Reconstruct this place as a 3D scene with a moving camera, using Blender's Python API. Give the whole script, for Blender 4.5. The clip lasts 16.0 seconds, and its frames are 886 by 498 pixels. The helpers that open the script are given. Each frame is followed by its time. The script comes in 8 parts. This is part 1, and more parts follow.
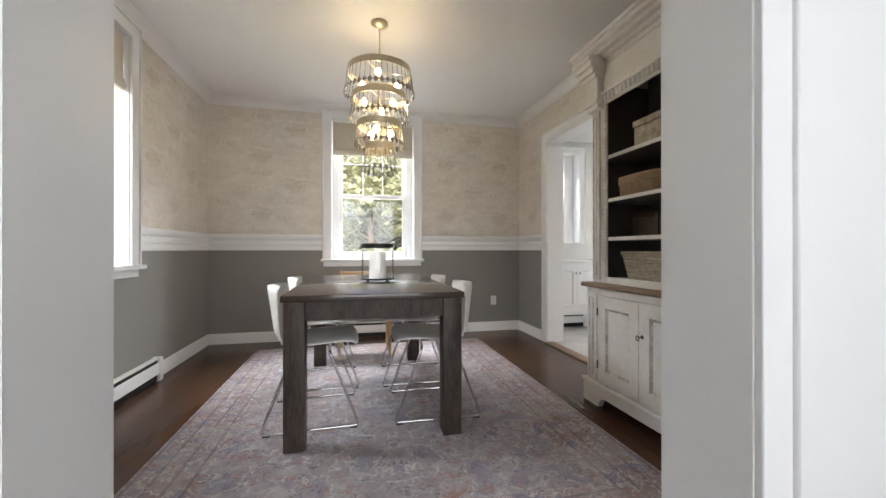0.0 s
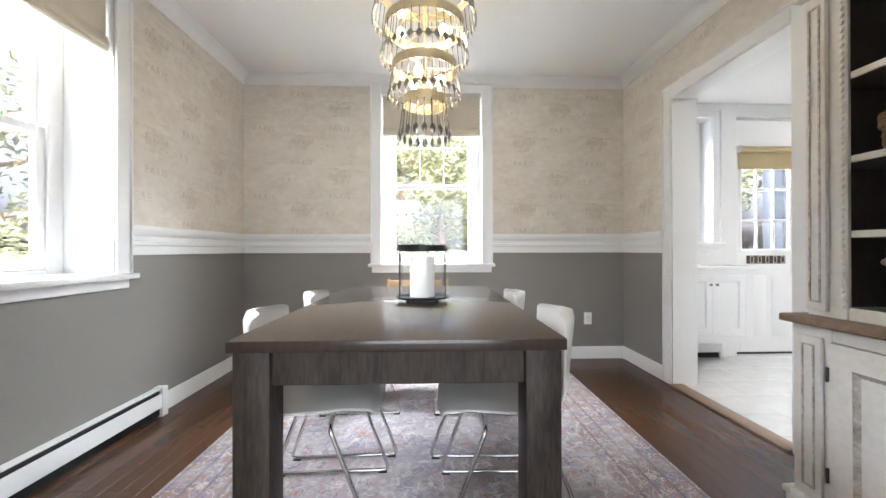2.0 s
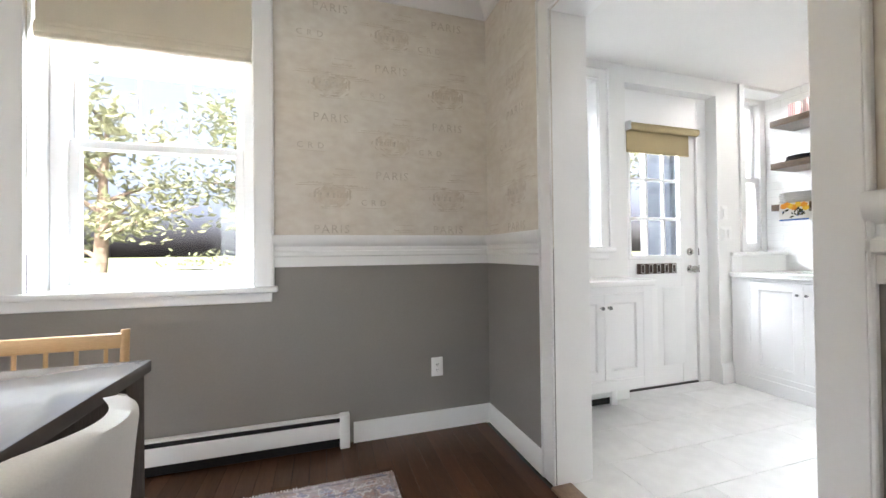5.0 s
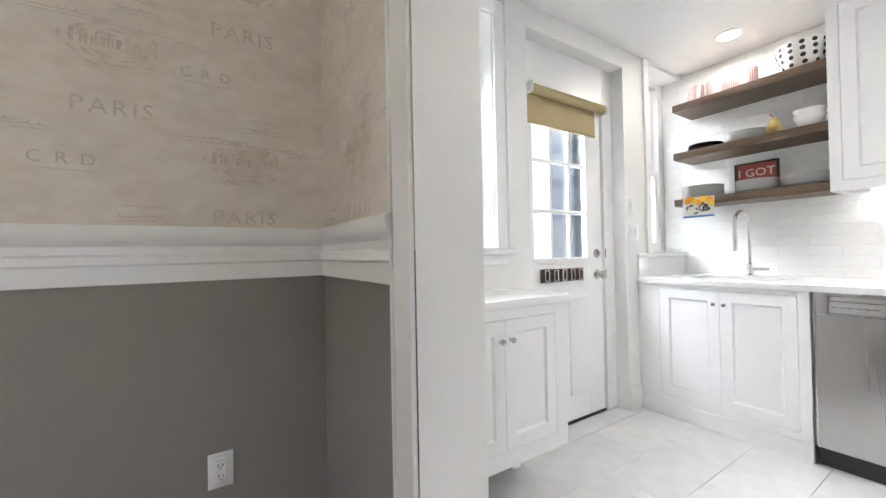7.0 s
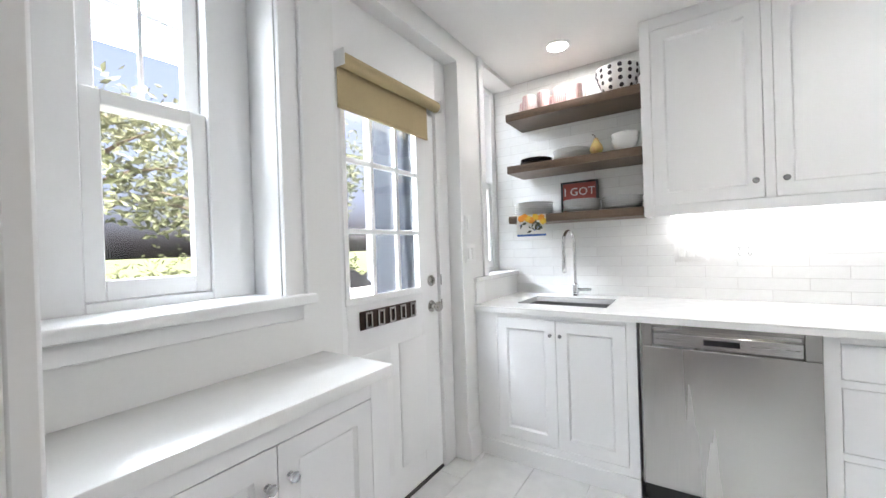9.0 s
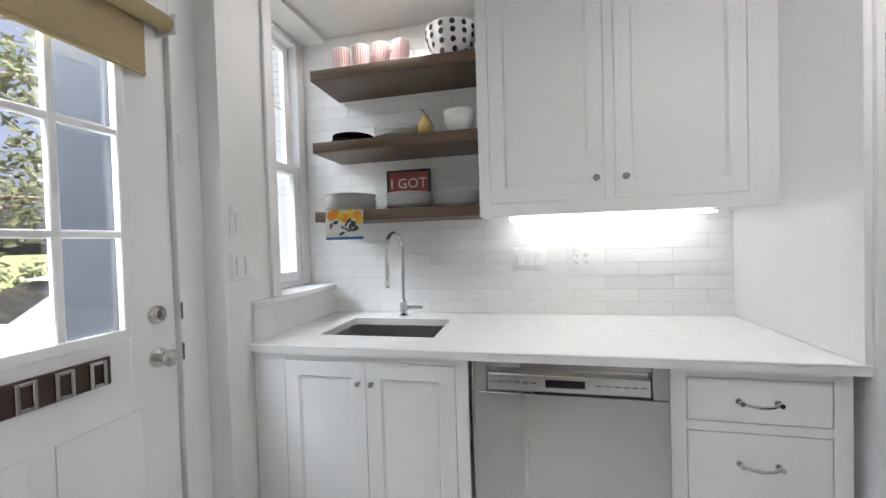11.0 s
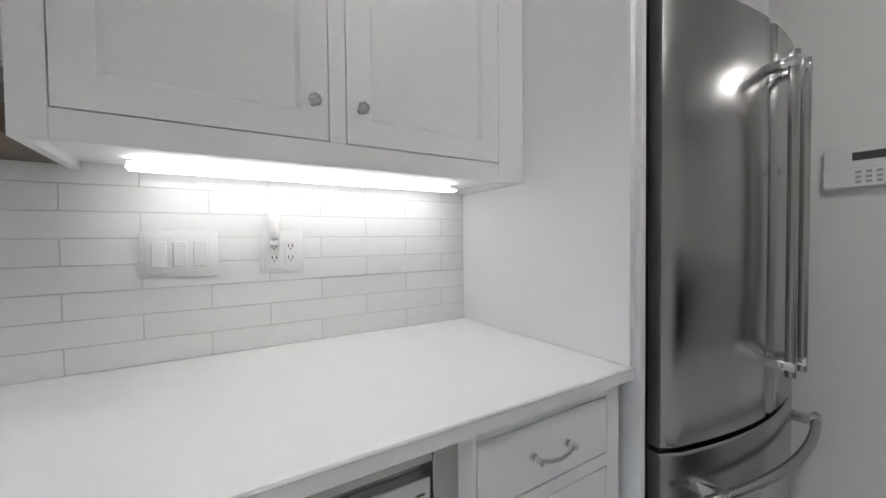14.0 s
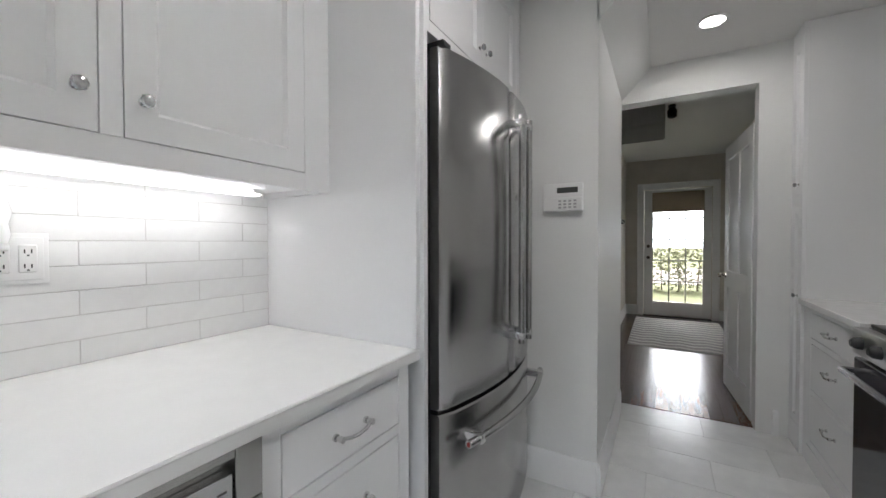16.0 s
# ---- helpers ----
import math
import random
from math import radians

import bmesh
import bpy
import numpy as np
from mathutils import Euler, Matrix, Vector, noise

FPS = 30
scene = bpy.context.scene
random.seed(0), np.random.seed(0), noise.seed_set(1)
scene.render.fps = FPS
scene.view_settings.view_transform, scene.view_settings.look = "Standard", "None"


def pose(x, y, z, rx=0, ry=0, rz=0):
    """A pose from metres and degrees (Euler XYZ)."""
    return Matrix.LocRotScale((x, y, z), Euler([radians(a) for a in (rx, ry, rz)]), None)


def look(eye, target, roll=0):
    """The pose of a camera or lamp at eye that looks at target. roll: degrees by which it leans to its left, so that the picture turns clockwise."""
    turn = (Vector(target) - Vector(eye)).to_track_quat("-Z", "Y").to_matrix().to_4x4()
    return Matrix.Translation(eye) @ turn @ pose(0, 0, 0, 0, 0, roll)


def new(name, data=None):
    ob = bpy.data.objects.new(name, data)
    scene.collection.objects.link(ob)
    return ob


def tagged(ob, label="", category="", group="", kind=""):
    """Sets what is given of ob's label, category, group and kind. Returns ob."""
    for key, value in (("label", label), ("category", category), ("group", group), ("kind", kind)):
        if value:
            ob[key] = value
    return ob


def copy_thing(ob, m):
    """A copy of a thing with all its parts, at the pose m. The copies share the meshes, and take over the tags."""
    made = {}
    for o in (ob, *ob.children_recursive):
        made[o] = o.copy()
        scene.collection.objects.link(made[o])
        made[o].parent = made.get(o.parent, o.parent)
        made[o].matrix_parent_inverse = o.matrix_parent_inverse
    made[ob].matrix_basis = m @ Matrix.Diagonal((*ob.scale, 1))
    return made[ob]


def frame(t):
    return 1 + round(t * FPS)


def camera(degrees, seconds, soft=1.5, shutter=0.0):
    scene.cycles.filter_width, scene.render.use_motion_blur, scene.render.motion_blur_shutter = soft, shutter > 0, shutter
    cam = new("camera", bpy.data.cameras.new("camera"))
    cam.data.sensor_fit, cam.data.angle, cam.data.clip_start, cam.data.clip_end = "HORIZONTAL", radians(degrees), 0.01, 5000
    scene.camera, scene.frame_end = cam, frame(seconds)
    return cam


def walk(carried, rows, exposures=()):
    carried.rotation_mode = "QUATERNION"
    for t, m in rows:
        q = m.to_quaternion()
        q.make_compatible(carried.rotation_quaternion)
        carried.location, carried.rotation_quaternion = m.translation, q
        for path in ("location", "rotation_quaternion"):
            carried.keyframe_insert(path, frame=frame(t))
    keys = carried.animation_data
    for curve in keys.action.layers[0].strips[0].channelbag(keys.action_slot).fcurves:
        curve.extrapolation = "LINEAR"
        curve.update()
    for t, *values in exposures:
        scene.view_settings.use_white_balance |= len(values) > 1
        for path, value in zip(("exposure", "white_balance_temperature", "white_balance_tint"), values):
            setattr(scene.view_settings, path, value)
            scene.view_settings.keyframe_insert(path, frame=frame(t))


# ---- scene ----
cam = camera(99.1, 16.0)
PATH = [
    (0, (0.108, 0.074, 1.044), (0.559, 2.022, 1.047), 0.0),
    (0.5, (0.138, 0.308, 1.048), (0.455, 2.283, 1.04), 0.1),
    (1, (0.214, 0.557, 1.046), (0.373, 2.551, 1.048), 0.0),
    (1.5, (0.242, 0.799, 1.035), (0.323, 2.797, 1.034), -0.0),
    (2, (0.31, 1.033, 1.064), (0.374, 3.032, 1.068), -0.1),
    (2.5, (0.432, 1.286, 1.086), (0.493, 3.285, 1.095), -0.1),
    (3, (0.559, 1.495, 1.097), (0.647, 3.493, 1.104), -0.1),
    (3.5, (0.694, 1.735, 1.111), (0.919, 3.723, 1.121), -0.1),
    (4, (0.841, 1.955, 1.112), (1.202, 3.922, 1.126), -0.3),
    (6.5, (1.653, 3.015, 1.091), (2.603, 4.775, 1.115), -1.0),
    (7, (1.789, 3.182, 1.113), (2.876, 4.861, 1.134), -1.1),
    (7.5, (1.942, 3.337, 1.152), (3.212, 4.881, 1.167), -1.2),
    (8, (2.079, 3.436, 1.194), (3.493, 4.851, 1.207), -1.4),
    (8.5, (2.197, 3.529, 1.241), (3.748, 4.791, 1.243), -1.7),
    (11, (3.063, 3.57, 1.31), (5.015, 4.004, 1.269), -1.7),
    (11.5, (3.218, 3.558, 1.313), (5.204, 3.782, 1.253), -1.6),
    (12, (3.396, 3.584, 1.287), (5.395, 3.527, 1.235), -1.6),
    (12.5, (3.582, 3.557, 1.258), (5.551, 3.214, 1.192), -1.3),
    (13, (3.746, 3.524, 1.245), (5.659, 2.947, 1.173), -0.9),
    (13.5, (3.813, 3.506, 1.238), (5.645, 2.706, 1.18), -0.9),
    (14, (3.851, 3.5, 1.236), (5.544, 2.436, 1.183), -0.6),
    (14.5, (3.828, 3.485, 1.236), (5.38, 2.224, 1.188), -0.4),
    (15, (3.797, 3.486, 1.234), (5.208, 2.068, 1.2), -0.3),
    (15.5, (3.775, 3.52, 1.244), (5.0, 1.94, 1.2), -0.3),
    (16, (3.747, 3.571, 1.241), (4.747, 1.839, 1.206), -0.1),
]
walk(cam, [(t, look(eye, target, roll)) for t, eye, target, roll in PATH], [(0.0, 2.7, 6600, 13), (0.5, 3.1, 6350, 13), (1.0, 3.12, 6250, 13), (2.0, 3.2, 6250, 12), (3.0, 3.25, 6400, 12), (4.0, 3.15, 6250, 12), (6.5, 2.95, 6400, 12), (8.5, 2.75, 6250, 12), (11.0, 2.02, 6300, 12), (13.0, 1.72, 6300, 12), (14.5, 1.6, 6250, 12), (16.0, 1.75, 6250, 12)])

# ---------- world, lights, exposure ----------
world = bpy.data.worlds.new("sky")
scene.world = world
world.use_nodes = True
wn = world.node_tree.nodes
sky = wn.new("ShaderNodeTexSky")
sky.sky_type, sky.sun_disc = "NISHITA", False
SUN_EL, SUN_AZ = radians(52), radians(172)
sky.air_density, sky.dust_density, sky.ozone_density = 0.35, 10.0, 0.0
sky.sun_elevation, sky.sun_rotation = SUN_EL, SUN_AZ
world.node_tree.links.new(sky.outputs[0], wn["Background"].inputs[0])
wn["Background"].inputs[1].default_value = 0.15
sun = new("sun", bpy.data.lights.new("sun", "SUN"))
sun.data.energy, sun.data.angle, sun.data.color = 5.0, radians(0.5), (1.0, 0.95, 0.87)
sun.matrix_world = look((math.sin(SUN_AZ) * math.cos(SUN_EL), math.cos(SUN_AZ) * math.cos(SUN_EL), math.sin(SUN_EL)), (0, 0, 0))


def area_lamp(name, m, w, h, watts, color):
    ob = new(name, bpy.data.lights.new(name, "AREA"))
    ob.data.shape, ob.data.size, ob.data.size_y, ob.data.energy, ob.data.color = "RECTANGLE", w, h, watts, color
    ob.matrix_world = m
    return ob


DAY = (0.88, 0.95, 1.0)
# skylight over each outside opening
area_lamp("skylight_back_window", look((0.32, 6.3, 4.7), (0.32, 3.6, 0.9)), 3.2, 1.6, 190, DAY)
area_lamp("skylight_side_window", look((-3.9, 2.3, 3.7), (-0.6, 2.95, 1.2)), 3.2, 1.6, 85, DAY)
area_lamp("skylight_kitchen", look((3.9, 8.4, 4.4), (3.5, 3.4, 0.7)), 3.8, 1.8, 125, DAY)
area_lamp("skylight_hall_door", look((3.5, -6.2, 2.2), (3.5, 0.0, 1.2)), 2.8, 2.2, 55, DAY)
# unseen fill panel inside the closed front room, in place of window daylight
area_lamp("daylight_fill_front_room", look((0.5, -3.3, 1.6), (0.2, 3, 1.3)), 3.6, 2.1, 19, DAY)
area_lamp("recessed_kitchen_lamp", look((4.73, 4.22, 2.49), (4.73, 4.22, 0)), 0.12, 0.12, 0.8, (1.0, 0.96, 0.9))
# unseen fill at ceiling height, added to brighten the wall cabinet fronts
area_lamp("unseen_middle_fill", look((3.7, 2.75, 2.49), (3.7, 2.75, 0)), 0.12, 0.12, 2.4, (1.0, 0.96, 0.9))
area_lamp("recessed_passage_lamp", look((3.5, 0.9, 2.49), (3.5, 0.9, 0)), 0.12, 0.12, 0.8, (1.0, 0.96, 0.9))
area_lamp("under_cabinet_lamp", look((4.975, 3.195, 1.396), (5.03, 3.195, 1.30)), 0.88, 0.025, 0.24, (1.0, 0.97, 0.93))

# ---------- materials ----------
def mat(name, col, rough=0.5, metal=0.0, vary=0.06, scale=6.0, fine=90.0, bump=0.03, coat=0.0, stretch=(1, 1, 1), col2=None, emit=None, strength=0.0, rvary=0.08):
    """A surface with large stains and fine grain in colour, roughness and relief."""
    m = bpy.data.materials.new(name)
    m.use_nodes = True
    n, l = m.node_tree.nodes, m.node_tree.links
    b = n["Principled BSDF"]
    b.inputs["Metallic"].default_value = metal
    b.inputs["Coat Weight"].default_value = coat
    tc, mp = n.new("ShaderNodeTexCoord"), n.new("ShaderNodeMapping")
    mp.inputs["Scale"].default_value = stretch
    l.new(tc.outputs["Object"], mp.inputs[0])
    big, small = n.new("ShaderNodeTexNoise"), n.new("ShaderNodeTexNoise")
    big.inputs["Scale"].default_value, small.inputs["Scale"].default_value = scale, fine
    big.inputs["Detail"].default_value, small.inputs["Detail"].default_value = 5, 4
    l.new(mp.outputs[0], big.inputs[0]), l.new(mp.outputs[0], small.inputs[0])
    add = n.new("ShaderNodeMath")
    add.operation = "ADD"
    l.new(big.outputs[0], add.inputs[0]), l.new(small.outputs[0], add.inputs[1])
    ramp = n.new("ShaderNodeMapRange")
    ramp.inputs["From Min"].default_value, ramp.inputs["From Max"].default_value = 0.65, 1.35
    l.new(add.outputs[0], ramp.inputs[0])
    mix = n.new("ShaderNodeMix")
    mix.data_type = "RGBA"
    c2 = col2 or tuple(c * (1 - 2 * vary) for c in col)
    c1 = col if col2 else tuple(min(1, c * (1 + vary)) for c in col)
    mix.inputs[6].default_value, mix.inputs[7].default_value = (*c2, 1), (*c1, 1)
    l.new(ramp.outputs[0], mix.inputs[0])
    l.new(mix.outputs[2], b.inputs["Base Color"])
    rr = n.new("ShaderNodeMapRange")
    rr.inputs["To Min"].default_value, rr.inputs["To Max"].default_value = max(0.02, rough - rvary), min(1, rough + rvary)
    l.new(big.outputs[0], rr.inputs[0]), l.new(rr.outputs[0], b.inputs["Roughness"])
    if bump:
        bp = n.new("ShaderNodeBump")
        bp.inputs["Strength"].default_value, bp.inputs["Distance"].default_value = bump, 0.01
        l.new(add.outputs[0], bp.inputs["Height"]), l.new(bp.outputs[0], b.inputs["Normal"])
    if emit:
        b.inputs["Emission Color"].default_value, b.inputs["Emission Strength"].default_value = (*emit, 1), strength
    return m


def piece_random(m, amount):
    """Shifts the value of every piece by Object Info's Random."""
    n, l = m.node_tree.nodes, m.node_tree.links
    b = n["Principled BSDF"]
    src = b.inputs["Base Color"].links[0].from_socket
    info, rng, hsv = n.new("ShaderNodeObjectInfo"), n.new("ShaderNodeMapRange"), n.new("ShaderNodeHueSaturation")
    rng.inputs["To Min"].default_value, rng.inputs["To Max"].default_value = 1 - amount, 1 + amount
    l.new(info.outputs["Random"], rng.inputs[0]), l.new(rng.outputs[0], hsv.inputs["Value"])
    l.new(src, hsv.inputs["Color"]), l.new(hsv.outputs[0], b.inputs["Base Color"])
    return m


M_TRIM = mat("white_trim_paint", (0.84, 0.84, 0.835), 0.35, vary=0.008, scale=2, bump=0.004, rvary=0.03)
M_GREY = mat("grey_wall_paint", (0.27, 0.255, 0.235), 0.62, vary=0.03, scale=2, bump=0.02)
M_PAPER = mat("cream_wallpaper", (0.785, 0.74, 0.67), 0.7, vary=0.0, scale=4.2, fine=15, bump=0.004, col2=(0.65, 0.585, 0.505), stretch=(1, 1, 1.7), rvary=0.03)
M_INK = mat("faded_wallpaper_ink", (0.47, 0.41, 0.34), 0.75, vary=0.0, scale=9, fine=70, bump=0, col2=(0.68, 0.62, 0.54))
M_WASH = mat("worn_print_wash", (0.60, 0.525, 0.43), 0.75, vary=0.0, scale=11, fine=34, bump=0, col2=(0.755, 0.705, 0.635))
M_INK2 = mat("pale_wallpaper_script", (0.54, 0.465, 0.375), 0.75, vary=0.0, scale=8, fine=45, bump=0, col2=(0.70, 0.64, 0.56))
M_CEIL = mat("ceiling_paint", (0.82, 0.81, 0.795), 0.85, vary=0.012, scale=2, bump=0.012, rvary=0.03)
M_KWALL = mat("kitchen_wall_paint", (0.80, 0.80, 0.785), 0.55, vary=0.01, scale=2, bump=0.008, rvary=0.03)
M_CAB = mat("white_cabinet_lacquer", (0.83, 0.83, 0.835), 0.42, vary=0.006, scale=1.5, bump=0.002, rvary=0.02)
M_HALL = mat("hall_wall_paint", (0.62, 0.58, 0.52), 0.7, vary=0.05, scale=5, bump=0.03)
M_PLANK = piece_random(mat("dark_oak_floor", (0.10, 0.048, 0.025), 0.24, scale=3, fine=30, bump=0.003, stretch=(8, 0.7, 1), col2=(0.066, 0.032, 0.018)), 0.14)
M_PLANK.node_tree.nodes["Principled BSDF"].inputs["Specular IOR Level"].default_value = 0.3
M_GAP = mat("floor_joint", (0.03, 0.018, 0.012), 0.7)
M_TILE = piece_random(mat("pale_marble_tile", (0.80, 0.80, 0.79), 0.22, vary=0.0, scale=2.2, fine=11, bump=0.006, col2=(0.68, 0.68, 0.675)), 0.035)
M_GROUTW = mat("white_tile_grout", (0.64, 0.625, 0.615), 0.85)
M_GROUT = mat("pale_grout", (0.66, 0.655, 0.645), 0.85)
M_SUBWAY = piece_random(mat("glazed_white_tile", (0.82, 0.82, 0.81), 0.14, vary=0.015, scale=7, fine=30, bump=0.012), 0.025)
M_TABLE = mat("dark_stained_table_wood", (0.085, 0.064, 0.05), 0.5, vary=0, scale=3.0, fine=22, bump=0.12, coat=0.0, stretch=(5, 5, 0.8), col2=(0.026, 0.019, 0.015), rvary=0.12)
M_TABLE.node_tree.nodes["Principled BSDF"].inputs["Specular IOR Level"].default_value = 0.3
M_TOP = mat("dark_stained_table_top", (0.072, 0.05, 0.037), 0.4, vary=0, scale=1.6, fine=14, bump=0.0, coat=0.8, stretch=(5, 0.7, 1), col2=(0.05, 0.035, 0.028), rvary=0.02)
M_TOP.node_tree.nodes["Principled BSDF"].inputs["Coat Roughness"].default_value = 0.13
M_TOP.node_tree.nodes["Principled BSDF"].inputs["Coat IOR"].default_value = 1.52
M_TOP.node_tree.nodes["Principled BSDF"].inputs["Specular IOR Level"].default_value = 0.2
M_CHROME = mat("chrome", (0.72, 0.72, 0.72), 0.1, 1.0, vary=0.03, bump=0, rvary=0.04)
M_STEEL = mat("brushed_steel", (0.46, 0.455, 0.45), 0.23, 1.0, vary=0.025, scale=3, fine=260, bump=0.003, stretch=(1, 1, 0.03), rvary=0.04)
M_STEELD = mat("pale_brushed_steel", (0.46, 0.45, 0.435), 0.27, 1.0, vary=0.03, scale=2, fine=260, bump=0.003, stretch=(1, 1, 0.03), rvary=0.05)
M_SINK = mat("satin_sink_steel", (0.30, 0.30, 0.305), 0.36, 1.0, vary=0.04, scale=5, fine=200, bump=0.004)
M_STEELH = mat("brushed_steel_band", (0.60, 0.595, 0.59), 0.26, 1.0, vary=0.025, scale=3, fine=260, bump=0.003, stretch=(1, 0.03, 1), rvary=0.06)
M_LEATHER = mat("white_leather", (0.78, 0.76, 0.72), 0.45, vary=0.03, scale=5, fine=260, bump=0.05)
M_BLACK = mat("black_metal", (0.02, 0.02, 0.02), 0.4, 0.6, vary=0.05)
M_BLACKP = mat("black_plastic", (0.015, 0.015, 0.016), 0.3, vary=0.05)
M_WAX = mat("ivory_candle_wax", (0.82, 0.79, 0.73), 0.5, vary=0.02)
M_HUTCH = mat("distressed_cream_paint", (0.80, 0.78, 0.745), 0.55, vary=0, scale=7, fine=50, bump=0.04, col2=(0.69, 0.655, 0.605))
M_HUTCHIN = mat("hutch_dark_lining", (0.115, 0.10, 0.09), 0.7, vary=0.12, scale=4)
M_HWORN = mat("rubbed_paint_edge", (0.74, 0.71, 0.66), 0.65, vary=0, scale=14, fine=70, bump=0.1, col2=(0.30, 0.26, 0.21))
M_HSHELF = mat("hutch_grey_shelf", (0.17, 0.15, 0.13), 0.6, vary=0.1, scale=4)
M_OAK = mat("worn_brown_ledge_wood", (0.30, 0.20, 0.125), 0.5, vary=0, scale=4, fine=60, bump=0.05, stretch=(6, 0.8, 1), col2=(0.17, 0.11, 0.07))
M_SHELF = mat("walnut_brown_shelf_wood", (0.165, 0.11, 0.072), 0.42, vary=0, scale=4, fine=55, bump=0.06, stretch=(8, 0.8, 8), col2=(0.06, 0.038, 0.024))
M_QUARTZ = mat("white_quartz", (0.85, 0.85, 0.84), 0.2, vary=0.012, scale=14, fine=200, bump=0.0)
M_PLASTIC = mat("white_plastic", (0.82, 0.82, 0.81), 0.35, vary=0.01, bump=0)
M_BLIND = mat("cream_linen_blind", (0.66, 0.60, 0.49), 0.85, vary=0.05, scale=3, fine=300, bump=0.08)
M_SHADE = mat("tan_woven_shade", (0.45, 0.36, 0.20), 0.85, vary=0.08, scale=4, fine=280, bump=0.1)
M_BRASS = mat("antique_champagne_metal", (0.62, 0.54, 0.38), 0.35, 0.8, vary=0.08)
M_SILVER = mat("tarnished_silver", (0.33, 0.32, 0.30), 0.25, 1.0, vary=0.15, scale=30)
M_BULB = mat("glowing_bulb", (1, 0.9, 0.7), 0.4, bump=0, emit=(1.0, 0.80, 0.50), strength=12)
M_LED = mat("led_strip", (1, 1, 1), 0.4, bump=0, emit=(1.0, 0.98, 0.95), strength=1.1)
M_DOWN = mat("downlight_glow", (1, 1, 1), 0.4, bump=0, emit=(1.0, 0.96, 0.9), strength=4)
M_WICKER = mat("brown_wicker", (0.33, 0.22, 0.13), 0.7, vary=0.2, scale=30, fine=120, bump=0.2)
M_WICKERG = mat("pale_grey_wicker", (0.47, 0.40, 0.32), 0.7, vary=0.18, scale=30, fine=120, bump=0.2)


def glass_mat(name, rough=0.0, tint=(1, 1, 1)):
    m = bpy.data.materials.new(name)
    m.use_nodes = True
    b = m.node_tree.nodes["Principled BSDF"]
    b.inputs["Base Color"].default_value = (*tint, 1)
    b.inputs["Roughness"].default_value, b.inputs["Transmission Weight"].default_value, b.inputs["IOR"].default_value = rough, 1.0, 1.45
    return m


M_GLASS = glass_mat("clear_glass")

# ---------- building helpers ----------
ORIGIN = {}


def smooth(me, angle=40):
    me.polygons.foreach_set("use_smooth", [True] * len(me.polygons))
    me.set_sharp_from_angle(angle=radians(angle))


def mesh_of(name, bm, mats, soft=True):
    me = bpy.data.meshes.new(name)
    bmesh.ops.recalc_face_normals(bm, faces=bm.faces)
    bm.to_mesh(me)
    bm.free()
    for m in mats if isinstance(mats, (list, tuple)) else [mats]:
        me.materials.append(m)
    if soft:
        smooth(me)
    return me


def thing(name, at=(0, 0, 0), label="", category="", group="", kind=""):
    ob = new(name)
    ob.empty_display_size = 0.1
    ob.location = at
    ORIGIN[ob.name] = Vector(at)
    return tagged(ob, label, category, group, kind)


def part(name, bm, material, parent, label="", soft=True):
    """Links a bmesh, drawn in the thing's own coordinates, as one mesh under a thing or a part."""
    o = ORIGIN[parent.name]
    bmesh.ops.translate(bm, verts=bm.verts, vec=-o)
    ob = new(name, mesh_of(name, bm, material, soft))
    ob.parent = parent
    ORIGIN[ob.name] = o
    return tagged(ob, label)


def solid(name, bm, material, label="", category="", kind="structure", group="", soft=True):
    ob = new(name, mesh_of(name, bm, material, soft))
    ORIGIN[ob.name] = Vector((0, 0, 0))
    return tagged(ob, label, category, group, kind)


def box(bm, x0, x1, y0, y1, z0, z1, bevel=0.0, seg=1):
    x0, x1, y0, y1, z0, z1 = min(x0, x1), max(x0, x1), min(y0, y1), max(y0, y1), min(z0, z1), max(z0, z1)
    v = [bm.verts.new((x, y, z)) for z in (z0, z1) for y in (y0, y1) for x in (x0, x1)]
    f = [bm.faces.new([v[i] for i in q]) for q in ((0, 2, 3, 1), (4, 5, 7, 6), (0, 1, 5, 4), (2, 6, 7, 3), (0, 4, 6, 2), (1, 3, 7, 5))]
    if bevel > 0:
        bevel = min(bevel, 0.45 * min(x1 - x0, y1 - y0, z1 - z0))
        bmesh.ops.bevel(bm, geom=list({e for q in f for e in q.edges}), offset=bevel, segments=seg, affect="EDGES", profile=0.5)
    return f


def frame_ring(bm, axis, c0, c1, u0, u1, z0, z1, w):
    """A rectangular frame of width w in one piece, from c0 to c1 across its plane."""
    P = (lambda c, u, z: (c, u, z)) if axis == "x" else (lambda c, u, z: (u, c, z))
    loops = []
    for c in (c0, c1):
        for k in (0.0, w):
            loops.append([bm.verts.new(P(c, a, b)) for a, b in ((u0 + k, z0 + k), (u1 - k, z0 + k), (u1 - k, z1 - k), (u0 + k, z1 - k))])
    for a, b in ((0, 1), (2, 3), (0, 2), (1, 3)):
        for i in range(4):
            bm.faces.new((loops[a][i], loops[a][(i + 1) % 4], loops[b][(i + 1) % 4], loops[b][i]))
    return bm


def boxes(*rows, bevel=0.003, seg=1):
    bm = bmesh.new()
    for r in rows:
        box(bm, *r, bevel=bevel, seg=seg)
    return bm


